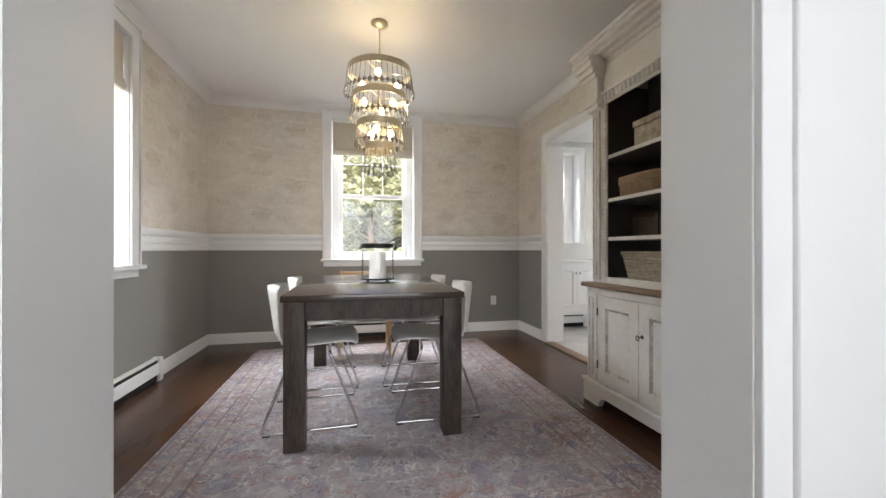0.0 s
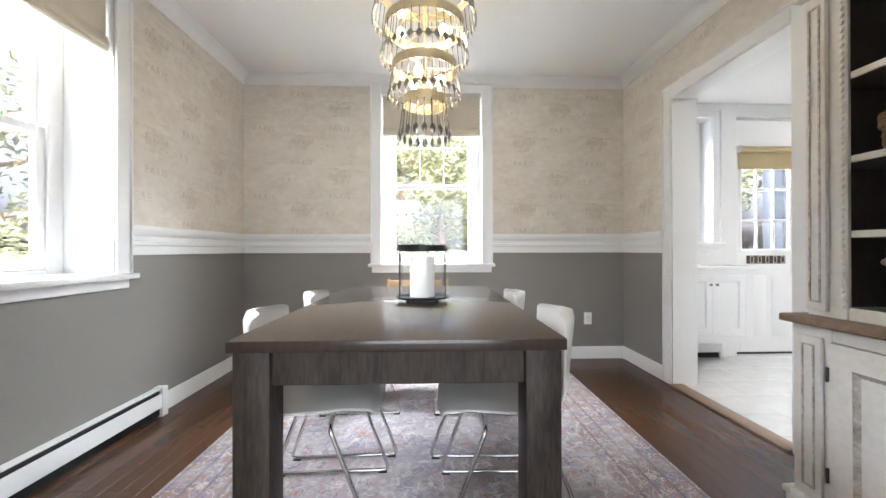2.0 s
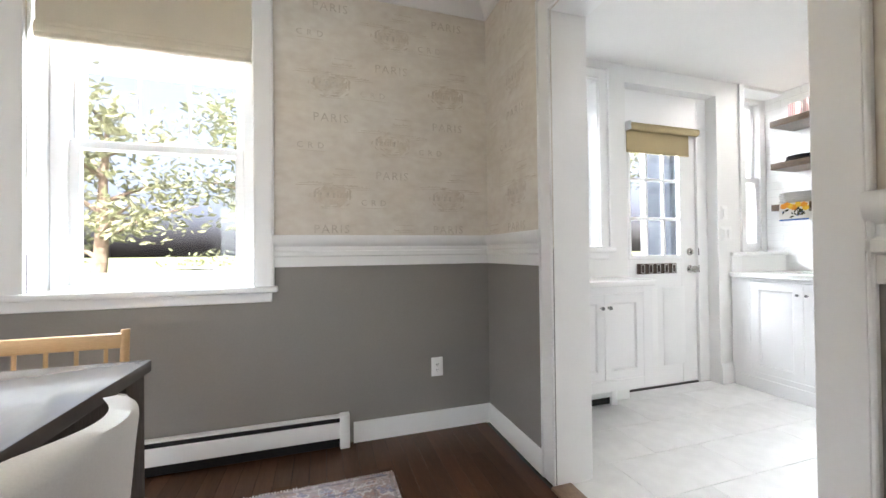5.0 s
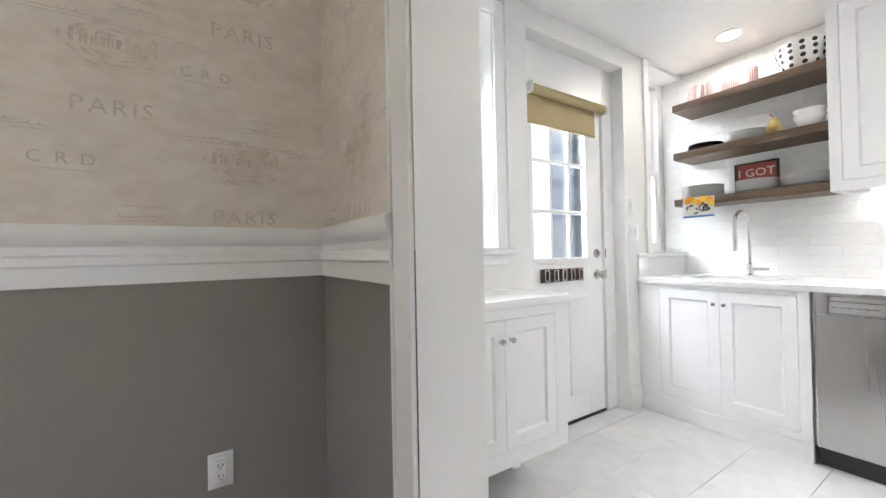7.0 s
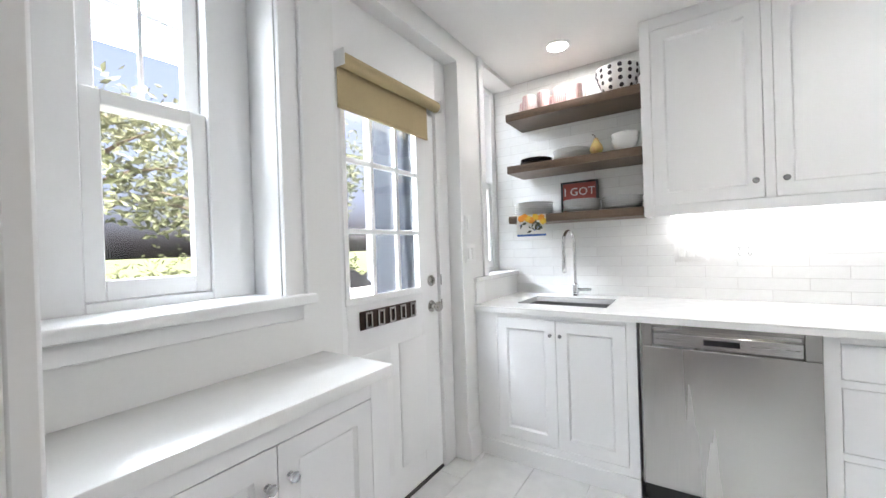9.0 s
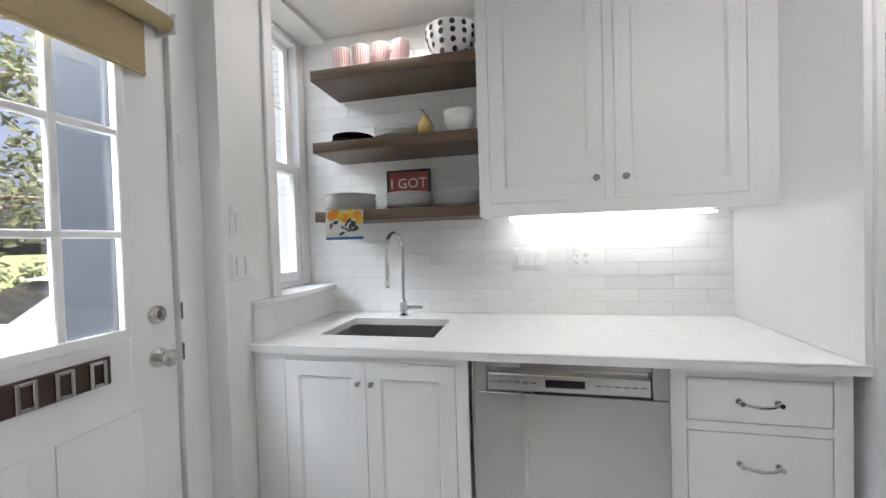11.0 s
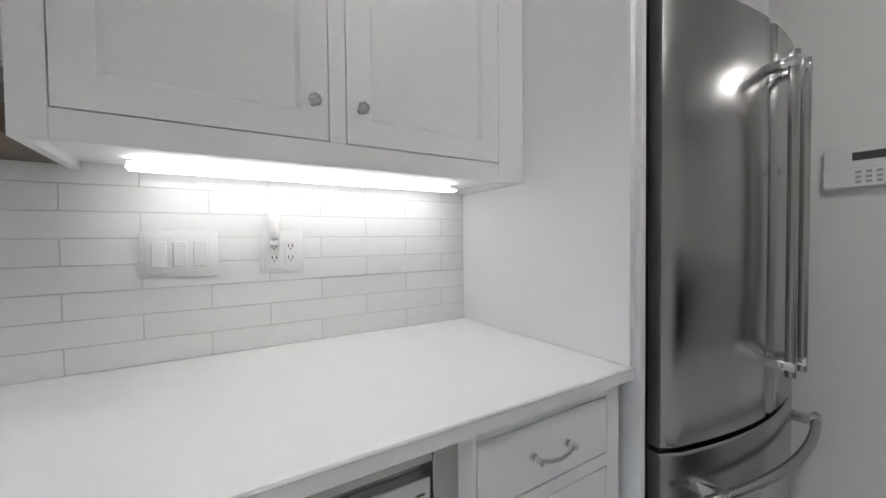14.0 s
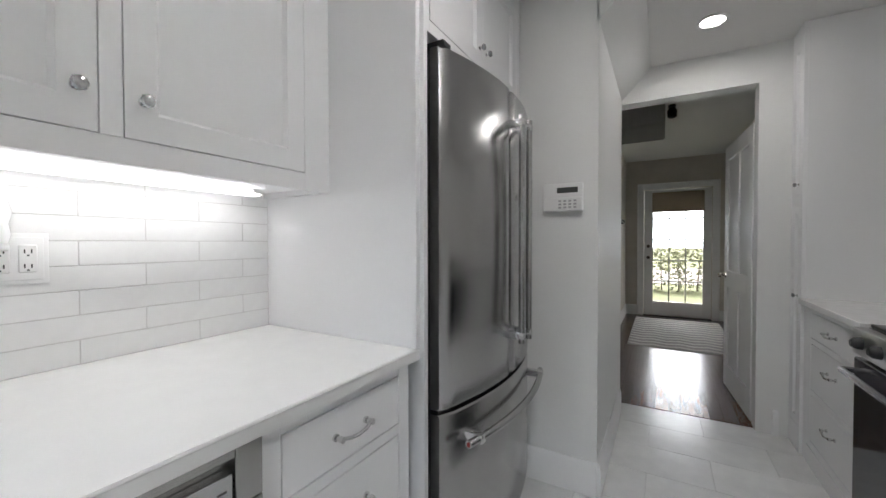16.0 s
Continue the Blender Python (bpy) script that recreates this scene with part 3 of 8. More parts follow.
# ================= dining room =================
# ---------- rug ----------
def rug_material(name, x0, x1, y0, y1, field, border):
    """A faded oriental rug: bordered field, broken motifs, worn patches."""
    m = mat(name, field, 0.95, vary=0.0, scale=7, fine=240, bump=0.15, col2=field)
    n, l = m.node_tree.nodes, m.node_tree.links
    b = n["Principled BSDF"]
    geo, sep = n.new("ShaderNodeNewGeometry"), n.new("ShaderNodeSeparateXYZ")
    l.new(geo.outputs["Position"], sep.inputs[0])

    def math2(op, a, c):
        k = n.new("ShaderNodeMath")
        k.operation = op
        for i, v in enumerate((a, c)):
            if isinstance(v, (int, float)):
                k.inputs[i].default_value = v
            elif v is not None:
                l.new(v, k.inputs[i])
        return k.outputs[0]

    def blend(fac, a, c):
        k = n.new("ShaderNodeMix")
        k.data_type = "RGBA"
        l.new(fac, k.inputs[0])
        for i, v in ((6, a), (7, c)):
            if isinstance(v, tuple):
                k.inputs[i].default_value = (*v, 1)
            else:
                l.new(v, k.inputs[i])
        return k.outputs[2]

    def noise_at(scale, detail=4, lo=0.45, hi=0.6):
        k, r = n.new("ShaderNodeTexNoise"), n.new("ShaderNodeMapRange")
        k.inputs["Scale"].default_value, k.inputs["Detail"].default_value = scale, detail
        l.new(geo.outputs["Position"], k.inputs[0])
        r.inputs["From Min"].default_value, r.inputs["From Max"].default_value = lo, hi
        l.new(k.outputs[0], r.inputs[0])
        return r.outputs[0]

    cx, cy = (x0 + x1) / 2, (y0 + y1) / 2
    ax, ay = math2("ABSOLUTE", math2("SUBTRACT", sep.outputs[0], cx), None), math2("ABSOLUTE", math2("SUBTRACT", sep.outputs[1], cy), None)
    edge = math2("MINIMUM", math2("SUBTRACT", (x1 - x0) / 2, ax), math2("SUBTRACT", (y1 - y0) / 2, ay))
    inside = n.new("ShaderNodeMapRange")
    inside.inputs["From Min"].default_value, inside.inputs["From Max"].default_value = 0.335, 0.35
    l.new(edge, inside.inputs[0])
    lines = math2("GREATER_THAN", math2("SINE", math2("MULTIPLY", edge, 74.0), None), 0.86)
    fold = n.new("ShaderNodeCombineXYZ")
    l.new(ax, fold.inputs[0]), l.new(ay, fold.inputs[1])

    def field_at(scale, seed, detail=2):
        k = n.new("ShaderNodeTexNoise")
        k.noise_dimensions = "4D"
        k.inputs["Scale"].default_value, k.inputs["W"].default_value, k.inputs["Detail"].default_value = scale, seed, detail
        l.new(fold.outputs[0], k.inputs[0])
        return k.outputs[0]

    def band(v, lo, hi):
        r_ = n.new("ShaderNodeMapRange")
        r_.inputs["From Min"].default_value, r_.inputs["From Max"].default_value = lo, hi
        l.new(v, r_.inputs[0])
        return r_.outputs[0]

    def outline(v, at_, wide):
        return band(math2("ABSOLUTE", math2("SUBTRACT", v, at_), None), wide, wide * 0.4)

    def faded(fac, lo, hi, scale, k):
        return math2("MULTIPLY", math2("MULTIPLY", fac, noise_at(scale, 6, lo, hi)), k)

    blue, rust, pale, dark = (0.19, 0.195, 0.29), (0.31, 0.16, 0.13), (0.58, 0.54, 0.53), (0.085, 0.075, 0.10)
    f1, f2, f3, f4 = field_at(7, 1.3), field_at(15, 4.1), field_at(27, 8.7), field_at(42, 2.2)
    ground_c = blend(noise_at(2.2, 6, 0.44, 0.60), field, (0.43, 0.39, 0.41))
    ground_c = blend(faded(band(f1, 0.53, 0.56), 0.34, 0.6, 6, 0.7), ground_c, blue)
    ground_c = blend(faded(band(f2, 0.56, 0.58), 0.38, 0.6, 9, 0.85), ground_c, rust)
    ground_c = blend(faded(outline(f1, 0.5, 0.018), 0.36, 0.55, 12, 0.85), ground_c, pale)
    ground_c = blend(faded(outline(f2, 0.5, 0.03), 0.4, 0.58, 14, 0.75), ground_c, dark)
    ground_c = blend(faded(outline(f3, 0.5, 0.04), 0.4, 0.6, 10, 0.6), ground_c, pale)
    border_c = blend(noise_at(3.1, 5, 0.42, 0.62), border, (0.34, 0.27, 0.27))
    border_c = blend(faded(band(f2, 0.52, 0.55), 0.3, 0.55, 8, 0.9), border_c, blue)
    border_c = blend(faded(band(f3, 0.55, 0.58), 0.3, 0.55, 8, 0.8), border_c, rust)
    border_c = blend(faded(outline(f2, 0.5, 0.028), 0.32, 0.52, 11, 0.9), border_c, pale)
    border_c = blend(faded(outline(f4, 0.5, 0.05), 0.36, 0.56, 14, 0.6), border_c, pale)
    border_c = blend(math2("MULTIPLY", lines, 0.55), border_c, dark)
    both = blend(inside.outputs[0], border_c, ground_c)
    worn = blend(math2("MULTIPLY", noise_at(5.5, 8, 0.47, 0.62), 0.45), both, (0.42, 0.38, 0.365))
    worn = blend(math2("MULTIPLY", noise_at(32, 6, 0.5, 0.62), 0.4), worn, (0.25, 0.215, 0.22))
    threads = blend(math2("MULTIPLY", noise_at(150, 2, 0.4, 0.6), 0.25), worn, (0.26, 0.235, 0.235))
    l.new(threads, b.inputs["Base Color"])
    return m


RX0, RX1, RY0, RY1 = -0.88, 1.495, 1.22, 4.3
M_RUG = rug_material("faded_red_blue_rug_wool", RX0, RX1, RY0, RY1, (0.31, 0.265, 0.275), (0.25, 0.165, 0.15))
bm = bmesh.new()
sheet(bm, lambda u, v: (RX0 + (RX1 - RX0) * u, RY0 + (RY1 - RY0) * v, 0.010 + 0.0012 * noise.noise(Vector((u * 9, v * 12, 0)))), 40, 50)
ext = bmesh.ops.extrude_face_region(bm, geom=list(bm.faces))
for g in ext["geom"]:
    if isinstance(g, bmesh.types.BMVert):
        g.co.z = 0.001
M_FRINGE = mat("cream_fringe", (0.55, 0.50, 0.45), 0.95)
rug = thing("rug", (0.3, 2.76, 0), "faded oriental rug in worn red, blue and cream", "rug")
part("woven_field", bm, M_RUG, rug)
rnd = random.Random(3)
for yy, s in ((RY0, -1), (RY1, 1)):
    fr = bmesh.new()
    for i in range(180):
        x = RX0 + (RX1 - RX0) * (i + 0.5) / 180
        box(fr, x - 0.003, x + 0.003, yy, yy + s * rnd.uniform(0.012, 0.022), 0.002, 0.006)
    tagged(part("fringe", fr, M_FRINGE, rug), kind="stuff")

# ---------- dining table ----------
TX0, TX1, TY0, TY1, TZ = -0.262, 0.70, 2.10, 3.685, 0.81
table = thing("dining_table", (0.22, 2.89, 0), "dark-stained rustic wooden dining table with square legs", "table")
bm = bmesh.new()
box(bm, TX0, TX1, TY0, TY1, TZ - 0.034, TZ, bevel=0.004, seg=2)
part("tabletop", bm, M_TOP, table)
LEG = 0.105
for x in (TX0 + 0.012, TX1 - 0.012 - LEG):
    for y in (TY0 + 0.012, TY1 - 0.012 - LEG):
        part("leg", boxes((x, x + LEG, y, y + LEG, 0.01, TZ - 0.0345), bevel=0.006, seg=2), M_TABLE, table)
for y in (TY0 + 0.03, TY1 - 0.03 - 0.024):
    part("apron", boxes((TX0 + 0.012 + LEG, TX1 - 0.012 - LEG, y, y + 0.024, TZ - 0.135, TZ - 0.0345), bevel=0.003), M_TABLE, table)
for x in (TX0 + 0.03, TX1 - 0.054):
    part("apron", boxes((x, x + 0.024, TY0 + 0.012 + LEG, TY1 - 0.012 - LEG, TZ - 0.135, TZ - 0.0345), bevel=0.003), M_TABLE, table)

# ---------- dining chairs ----------
def dining_chair():
    """Faces +x; the shell's seat is at 0.49 m, its back behind the origin."""
    t = thing("dining_chair", (0, 0, 0), "white leather shell chair on chrome sled legs", "chair", "chairs along the dining table")
    line = [(0.255, 0.470), (0.235, 0.492), (0.15, 0.497), (0.03, 0.488), (-0.07, 0.482), (-0.14, 0.490), (-0.188, 0.518), (-0.212, 0.565), (-0.224, 0.635), (-0.236, 0.71), (-0.248, 0.782), (-0.254, 0.818)]
    pts = [Vector((a, 0, c)) for a, c in line]

    def at(u):
        f = u * (len(pts) - 1)
        i = min(int(f), len(pts) - 2)
        return pts[i].lerp(pts[i + 1], f - i)

    def half(u):
        # narrower to the top, rounded at both ends
        wid = 0.225 if u < 0.45 else 0.225 - 0.03 * (u - 0.45) / 0.55
        if u > 0.93:
            wid -= 0.07 * ((u - 0.93) / 0.07) ** 2
        if u < 0.07:
            wid -= 0.03 * ((0.07 - u) / 0.07) ** 2
        return wid

    def surf(u, v, off):
        p, q = at(max(0, u - 0.01)), at(min(1, u + 0.01))
        d = (q - p).normalized()
        nrm = Vector((-d.z, 0, d.x))
        c = at(u)
        s = 2 * v - 1
        hug = 0.07 * s * s * (0.35 + 0.65 * max(0, (u - 0.5) * 2)) * (1 if u > 0.5 else 0.2)
        thick = 0.017 * (1 - abs(s) ** 6 * 0.75)
        c = c + nrm * (off * thick)
        return Vector((c.x + (hug if u > 0.5 else 0), s * half(u), c.z + (0 if u > 0.5 else hug * 0.4)))

    bm = bmesh.new()
    nu, nv = 40, 14
    a = sheet(bm, lambda u, v: surf(u, v, -1), nu, nv)
    b = sheet(bm, lambda u, v: surf(u, v, 1), nu, nv)
    for i in range(nu):
        for j in (0, nv):
            bm.faces.new((a[i][j], a[i + 1][j], b[i + 1][j], b[i][j]))
    for j in range(nv):
        for i in (0, nu):
            bm.faces.new((a[i][j], a[i][j + 1], b[i][j + 1], b[i][j]))
    part("shell", bm, M_LEATHER, t)
    for s in (-1, 1):
        part("piping", tube(bmesh.new(), [surf(i / 39, 0.5 + s * 0.5, 0) + Vector((0, s * 0.001, 0)) for i in range(1, 39)], 0.0032, 6), M_LEATHER, t, "white leather seam")
    for s in (-1, 1):
        y = s * 0.25
        p = rounded([(0.10, s * 0.19, 0.462), (0.10, y, 0.445), (0.265, y, 0.012 + 0.0), (-0.265, y, 0.012), (-0.10, y, 0.445), (-0.10, s * 0.19, 0.462)], 0.03, 5)
        part("leg", tube(bmesh.new(), p, 0.0085, 10), M_CHROME, t, "bent chrome tube leg")
        for x in (0.235, -0.235):
            part("foot_pad", boxes((x - 0.02, x + 0.02, y - 0.01, y + 0.01, 0.0, 0.007), bevel=0.002), M_BLACKP, t, "black plastic glide")
    part("crossbar", tube(tube(bmesh.new(), [(0.10, -0.2, 0.462), (0.10, 0.2, 0.462)], 0.008, 8), [(-0.10, -0.2, 0.462), (-0.10, 0.2, 0.462)], 0.008, 8), M_CHROME, t)
    return t


CH = 0.0112
chair = dining_chair()
chair.matrix_basis = pose(-0.145, 2.575, CH, 0, 0, 2)
copy_thing(chair, pose(-0.135, 3.21, CH, 0, 0, 2))
copy_thing(chair, pose(0.605, 2.55, CH, 0, 0, 178))
copy_thing(chair, pose(0.575, 3.185, CH, 0, 0, 178))

M_PINE = mat("light_honey_wood", (0.56, 0.37, 0.19), 0.45, vary=0, scale=4, fine=50, stretch=(1, 6, 6), col2=(0.46, 0.29, 0.14))
wc = thing("wooden_chair", (0.2, 4.0, 0), "light honey-coloured wooden chair at the table's end", "chair")
for x in (-0.04, 0.44):
    part("back_post", tube(bmesh.new(), [(x, 4.19, 0.0), (x, 4.13, 0.42), (x, 4.16, 0.825)], [0.016, 0.018, 0.014], 10), M_PINE, wc)
    part("leg", tube(bmesh.new(), [(x, 3.80, 0.0), (x, 3.80, 0.43)], [0.015, 0.018], 10), M_PINE, wc)
part("top_rail", boxes((-0.04, 0.44, 4.145, 4.17, 0.755, 0.812), bevel=0.008, seg=2), M_PINE, wc)
for i in range(5):
    x = 0.02 + i * 0.09
    part("spindle", tube(bmesh.new(), [(x, 4.145, 0.44), (x, 4.157, 0.80)], 0.007, 8), M_PINE, wc)
part("seat", boxes((-0.05, 0.45, 3.77, 4.16, 0.42, 0.445), bevel=0.01, seg=2), M_PINE, wc)

# ---------- candle lantern on the table ----------
CX, CY = 0.268, 2.91
holder = thing("candle_holder", (CX, CY, TZ), "clear glass hurricane candle holder with black metal tray and rim", "candle holder")
bm = lathe(bmesh.new(), [(0.0, 0.0005), (0.118, 0.0005), (0.128, 0.004), (0.131, 0.012), (0.126, 0.013), (0.118, 0.008), (0.0, 0.008)], (CX, CY, TZ + 0.014), 40, caps=False)
part("tray", bm, M_BLACK, holder)
for i in range(4):
    a = math.pi / 4 + i * math.pi / 2
    part("foot", lathe(bmesh.new(), [(0.006, 0), (0.010, 0.004), (0.008, 0.0145)], (CX + 0.1 * math.cos(a), CY + 0.1 * math.sin(a), TZ), 10), M_BLACK, holder)
GL = [(0.117, 0.024), (0.117, 0.25), (0.113, 0.25), (0.113, 0.024)]
bm = lathe(bmesh.new(), GL + [GL[0]], (CX, CY, TZ), 48, caps=False)
cyl = part("glass_cylinder", bm, M_GLASS, holder)
cyl.visible_shadow = False
R = [(0.1185, 0.246), (0.1215, 0.246), (0.1215, 0.278), (0.1115, 0.278), (0.1115, 0.251), (0.1185, 0.251), (0.1185, 0.246)]
part("rim", lathe(bmesh.new(), R, (CX, CY, TZ), 48, caps=False), M_BLACK, holder)
candle = thing("candle", (CX, CY, TZ + 0.0225), "thick ivory pillar candle standing on the tray", "candle")
part("wax", lathe(bmesh.new(), [(0.060, 0), (0.061, 0.004), (0.061, 0.192), (0.057, 0.198), (0.035, 0.194), (0.0, 0.192)], (CX, CY, TZ + 0.0228), 36, caps=False), M_WAX, candle)
part("wick", tube(bmesh.new(), [(CX, CY, TZ + 0.213), (CX + 0.002, CY, TZ + 0.225)], 0.0014, 6), M_BLACK, candle, "black wick")

# ---------- chandelier ----------
HX, HY = 0.28, 2.9
chand = thing("chandelier", (HX, HY, DCEIL), "four-tier champagne metal chandelier hung with silver spoons", "chandelier")
part("canopy", lathe(bmesh.new(), [(0.062, 0.0), (0.064, -0.008), (0.055, -0.022), (0.03, -0.036), (0.012, -0.044), (0.0, -0.045)], (HX, HY, DCEIL), 28, caps=False), M_BRASS, chand)
part("stem", tube(bmesh.new(), [(HX, HY, DCEIL - 0.04), (HX, HY, 1.80)], 0.006, 8), M_BRASS, chand)
SP = bmesh.new()
tube(SP, [(0, 0, 0), (0, 0.001, -0.05), (0, 0.003, -0.10)], [0.0026, 0.0018, 0.0022], 5)
sheet(SP, lambda u, v: (0.0125 * math.sin(math.pi * min(1, 0.04 + 0.96 * u) ** 0.85) * math.cos(2 * math.pi * v), 0.006 + 0.004 * math.sin(math.pi * u) * math.sin(2 * math.pi * v), -0.098 - 0.042 * u), 8, 8)
spoon_mesh = mesh_of("spoon", SP, M_SILVER)


def tier(r, z, h, count, length, name):
    bm = lathe(bmesh.new(), [(r, z - h / 2), (r, z + h / 2), (r - 0.004, z + h / 2), (r - 0.004, z - h / 2), (r, z - h / 2)], (HX, HY, 0), 48, caps=False)
    band = part(name, bm, M_BRASS, chand, "champagne metal ring")
    sp = bmesh.new()
    for i in range(3):
        a = 2 * math.pi * i / 3
        tube(sp, [(HX, HY, z), (HX + (r - 0.003) * math.cos(a), HY + (r - 0.003) * math.sin(a), z)], 0.0035, 6)
    part("spoke", sp, M_BRASS, band)
    for i in range(count):
        a = 2 * math.pi * i / count
        ob = new("spoon", spoon_mesh)
        ob.parent = band
        q = Matrix.Translation(Vector((HX + (r + 0.002) * math.cos(a), HY + (r + 0.002) * math.sin(a), z - h / 2 + 0.006)) - ORIGIN[chand.name]) @ Matrix.Rotation(a - math.pi / 2, 4, "Z") @ Matrix.Rotation(radians(6), 4, "X") @ Matrix.Diagonal((1.15, 1, length / 0.14, 1))
        ob.matrix_basis = q
    return band


tier(0.232, 2.351, 0.046, 40, 0.168, "band")
tier(0.195, 2.165, 0.046, 34, 0.16, "band")
tier(0.158, 1.960, 0.046, 28, 0.15, "band")
tier(0.106, 1.793, 0.046, 20, 0.18, "band")
for r, z in ((0.232, 2.212), (0.194, 2.035), (0.156, 1.842)):
    part("wire_ring", tube(bmesh.new(), [(HX + (r + 0.012) * math.cos(2 * math.pi * i / 48), HY + (r + 0.012) * math.sin(2 * math.pi * i / 48), z - 0.01) for i in range(48)], 0.0028, 6, closed=True), M_SILVER, chand)
for r, z, k, ph in ((0.15, 2.265, 3, 0.4), (0.12, 2.085, 3, 1.4), (0.085, 1.885, 3, 0.2)):
    for i in range(k):
        a = ph + 2 * math.pi * i / k
        x, y = HX + r * math.cos(a), HY + r * math.sin(a)
        part("bulb", lathe(bmesh.new(), [(0.001, 0.052), (0.012, 0.046), (0.020, 0.03), (0.020, 0.018), (0.011, 0.0), (0.001, -0.002)], (x, y, z), 10), M_BULB, chand, "lit warm globe bulb")
        part("socket", tube(lathe(bmesh.new(), [(0.010, 0.0), (0.011, -0.03), (0.004, -0.032)], (x, y, z - 0.002), 10), [(HX, HY, z - 0.03), (x, y, z - 0.03)], 0.004, 6), M_BRASS, chand)

# ---------- baseboard heaters ----------
def heater(name, axis, c, out, u0, u1, label, cap0=True, cap1=True):
    P = placed(axis)
    t = thing(name, (*((c, (u0 + u1) / 2) if axis == "x" else ((u0 + u1) / 2, c)), 0), label, "radiator")
    d = out
    body = bmesh.new()
    box(body, *P(c + d * 0.003, c + d * 0.012, u0, u1, 0.02, 0.178), bevel=0.002)
    box(body, *P(c + d * 0.012, c + d * 0.056, u0, u1, 0.172, 0.182), bevel=0.003)
    part("back_plate", body, M_TRIM, t)
    part("front_panel", boxes(P(c + d * 0.054, c + d * 0.064, u0, u1, 0.06, 0.15), bevel=0.004, seg=2), M_TRIM, t)
    # black box fills the outlet slot so that it reads as shaded
    part("slot_shade", boxes(P(c + d * 0.0125, c + d * 0.05, u0, u1, 0.125, 0.166), bevel=0.003), M_BLACK, t, "black filler painting the outlet slot's shade")
    part("element", boxes(P(c + d * 0.014, c + d * 0.05, u0 + 0.01, u1 - 0.01, 0.008, 0.11), bevel=0.002), M_BLACK, t, "dark finned heating element")
    for on, u, s in ((cap0, u0, -1), (cap1, u1, 1)):
        if on:
            part("end_cap", boxes(P(c + d * 0.002, c + d * 0.068, u - 0.03 if s > 0 else u - 0.025, u + 0.025 if s > 0 else u + 0.03, 0.0, 0.186), bevel=0.006, seg=2), M_TRIM, t)
    return t


heater("baseboard_heater", "x", XL, 1, 1.35, 3.53, "long white baseboard heater along the side wall")
heater("baseboard_heater", "y", YN, -1, -0.57, 1.28, "white baseboard heater under the back window")


# ---------- outlets and switches ----------
def wall_plate(name, axis, c, out, u, z, slots, label, w=None, h=0.118, kind_="outlet"):
    """A white plate with devices: o outlet, s rocker switch, g two-outlet insert."""
    P = placed(axis)
    w = w or 0.035 + 0.046 * len(slots)
    base = (c, u, z) if axis == "x" else (u, c, z)
    t = thing(name, base, label, kind_)
    o = out
    part("plate", boxes(P(c + o * 0.0005, c + o * 0.005, u - w / 2, u + w / 2, z - h / 2, z + h / 2), P(c + o * 0.0045, c + o * 0.0085, u - w / 2 + 0.01, u + w / 2 - 0.01, z - h / 2 + 0.01, z + h / 2 - 0.01), bevel=0.003, seg=2), M_PLASTIC, t)
    for i, s in enumerate(slots):
        q = u + (i - (len(slots) - 1) / 2) * 0.046
        ins = part("insert" if s != "s" else "rocker", boxes(P(c + o * 0.005, c + o * (0.0105 if s != "s" else 0.015), q - 0.0165, q + 0.0165, z - 0.034, z + 0.034), bevel=0.002), M_PLASTIC, t)
        if s in "og":
            for dz in (-0.018, 0.018):
                for du in (-0.006, 0.006):
                    part("slot", boxes(P(c + o * 0.010, c + o * 0.0112, q + du - 0.0013, q + du + 0.0013, z + dz - 0.005, z + dz + 0.005), bevel=0), M_BLACKP, ins)
                part("slot", boxes(P(c + o * 0.010, c + o * 0.0112, q - 0.002, q + 0.002, z + dz - 0.012, z + dz - 0.008), bevel=0), M_BLACKP, ins)
    return t


wall_plate("wall_outlet", "y", YN, -1, 1.845, 0.39, "o", "white electrical outlet on the grey wall", w=0.075)
wall_plate("wall_outlet", "x", XL, 1, 2.60, 0.41, "o", "white electrical outlet on the grey wall", w=0.085, h=0.125)


# ---------- blinds ----------
def roman_blind(axis, c, out, u0, u1, z0, z1, label):
    P = placed(axis)
    t = thing("roman_blind", ((c, (u0 + u1) / 2, z1) if axis == "x" else ((u0 + u1) / 2, c, z1)), label, "blind")
    part("fabric", boxes(P(c, c + out * 0.014, u0, u1, z0 + 0.07, z1), bevel=0.003), M_BLIND, t)
    for i, (a, b, d) in enumerate(((0.045, 0.085, 0.03), (0.022, 0.062, 0.038), (0.0, 0.04, 0.032))):
        part("fold", boxes(P(c + out * 0.002, c + out * d, u0, u1, z0 + a, z0 + b), bevel=0.01, seg=3), M_BLIND, t)
    part("headrail", boxes(P(c - out * 0.03, c, u0 + 0.002, u1 - 0.002, z1 - 0.04, z1), bevel=0.003), M_TRIM, t)
    return t


roman_blind("y", YN + 0.045, -1, BW[0] + 0.01, BW[1] - 0.01, 2.17, BW[3] - 0.012, "cream linen roman blind half raised in the window")
roman_blind("x", XL - 0.045, 1, LW[0] + 0.01, LW[1] - 0.01, 2.17, LW[3] - 0.012, "cream linen roman blind half raised in the window")

# ---------- hutch ----------
HF, HU, HB = 1.70, 1.745, XR - 0.02      # lower front, upper front, back
HY1, HYE = 2.45, 1.40
hutch = thing("hutch", (1.97, 1.93, 0), "tall distressed cream-painted hutch with open dark shelves", "hutch")
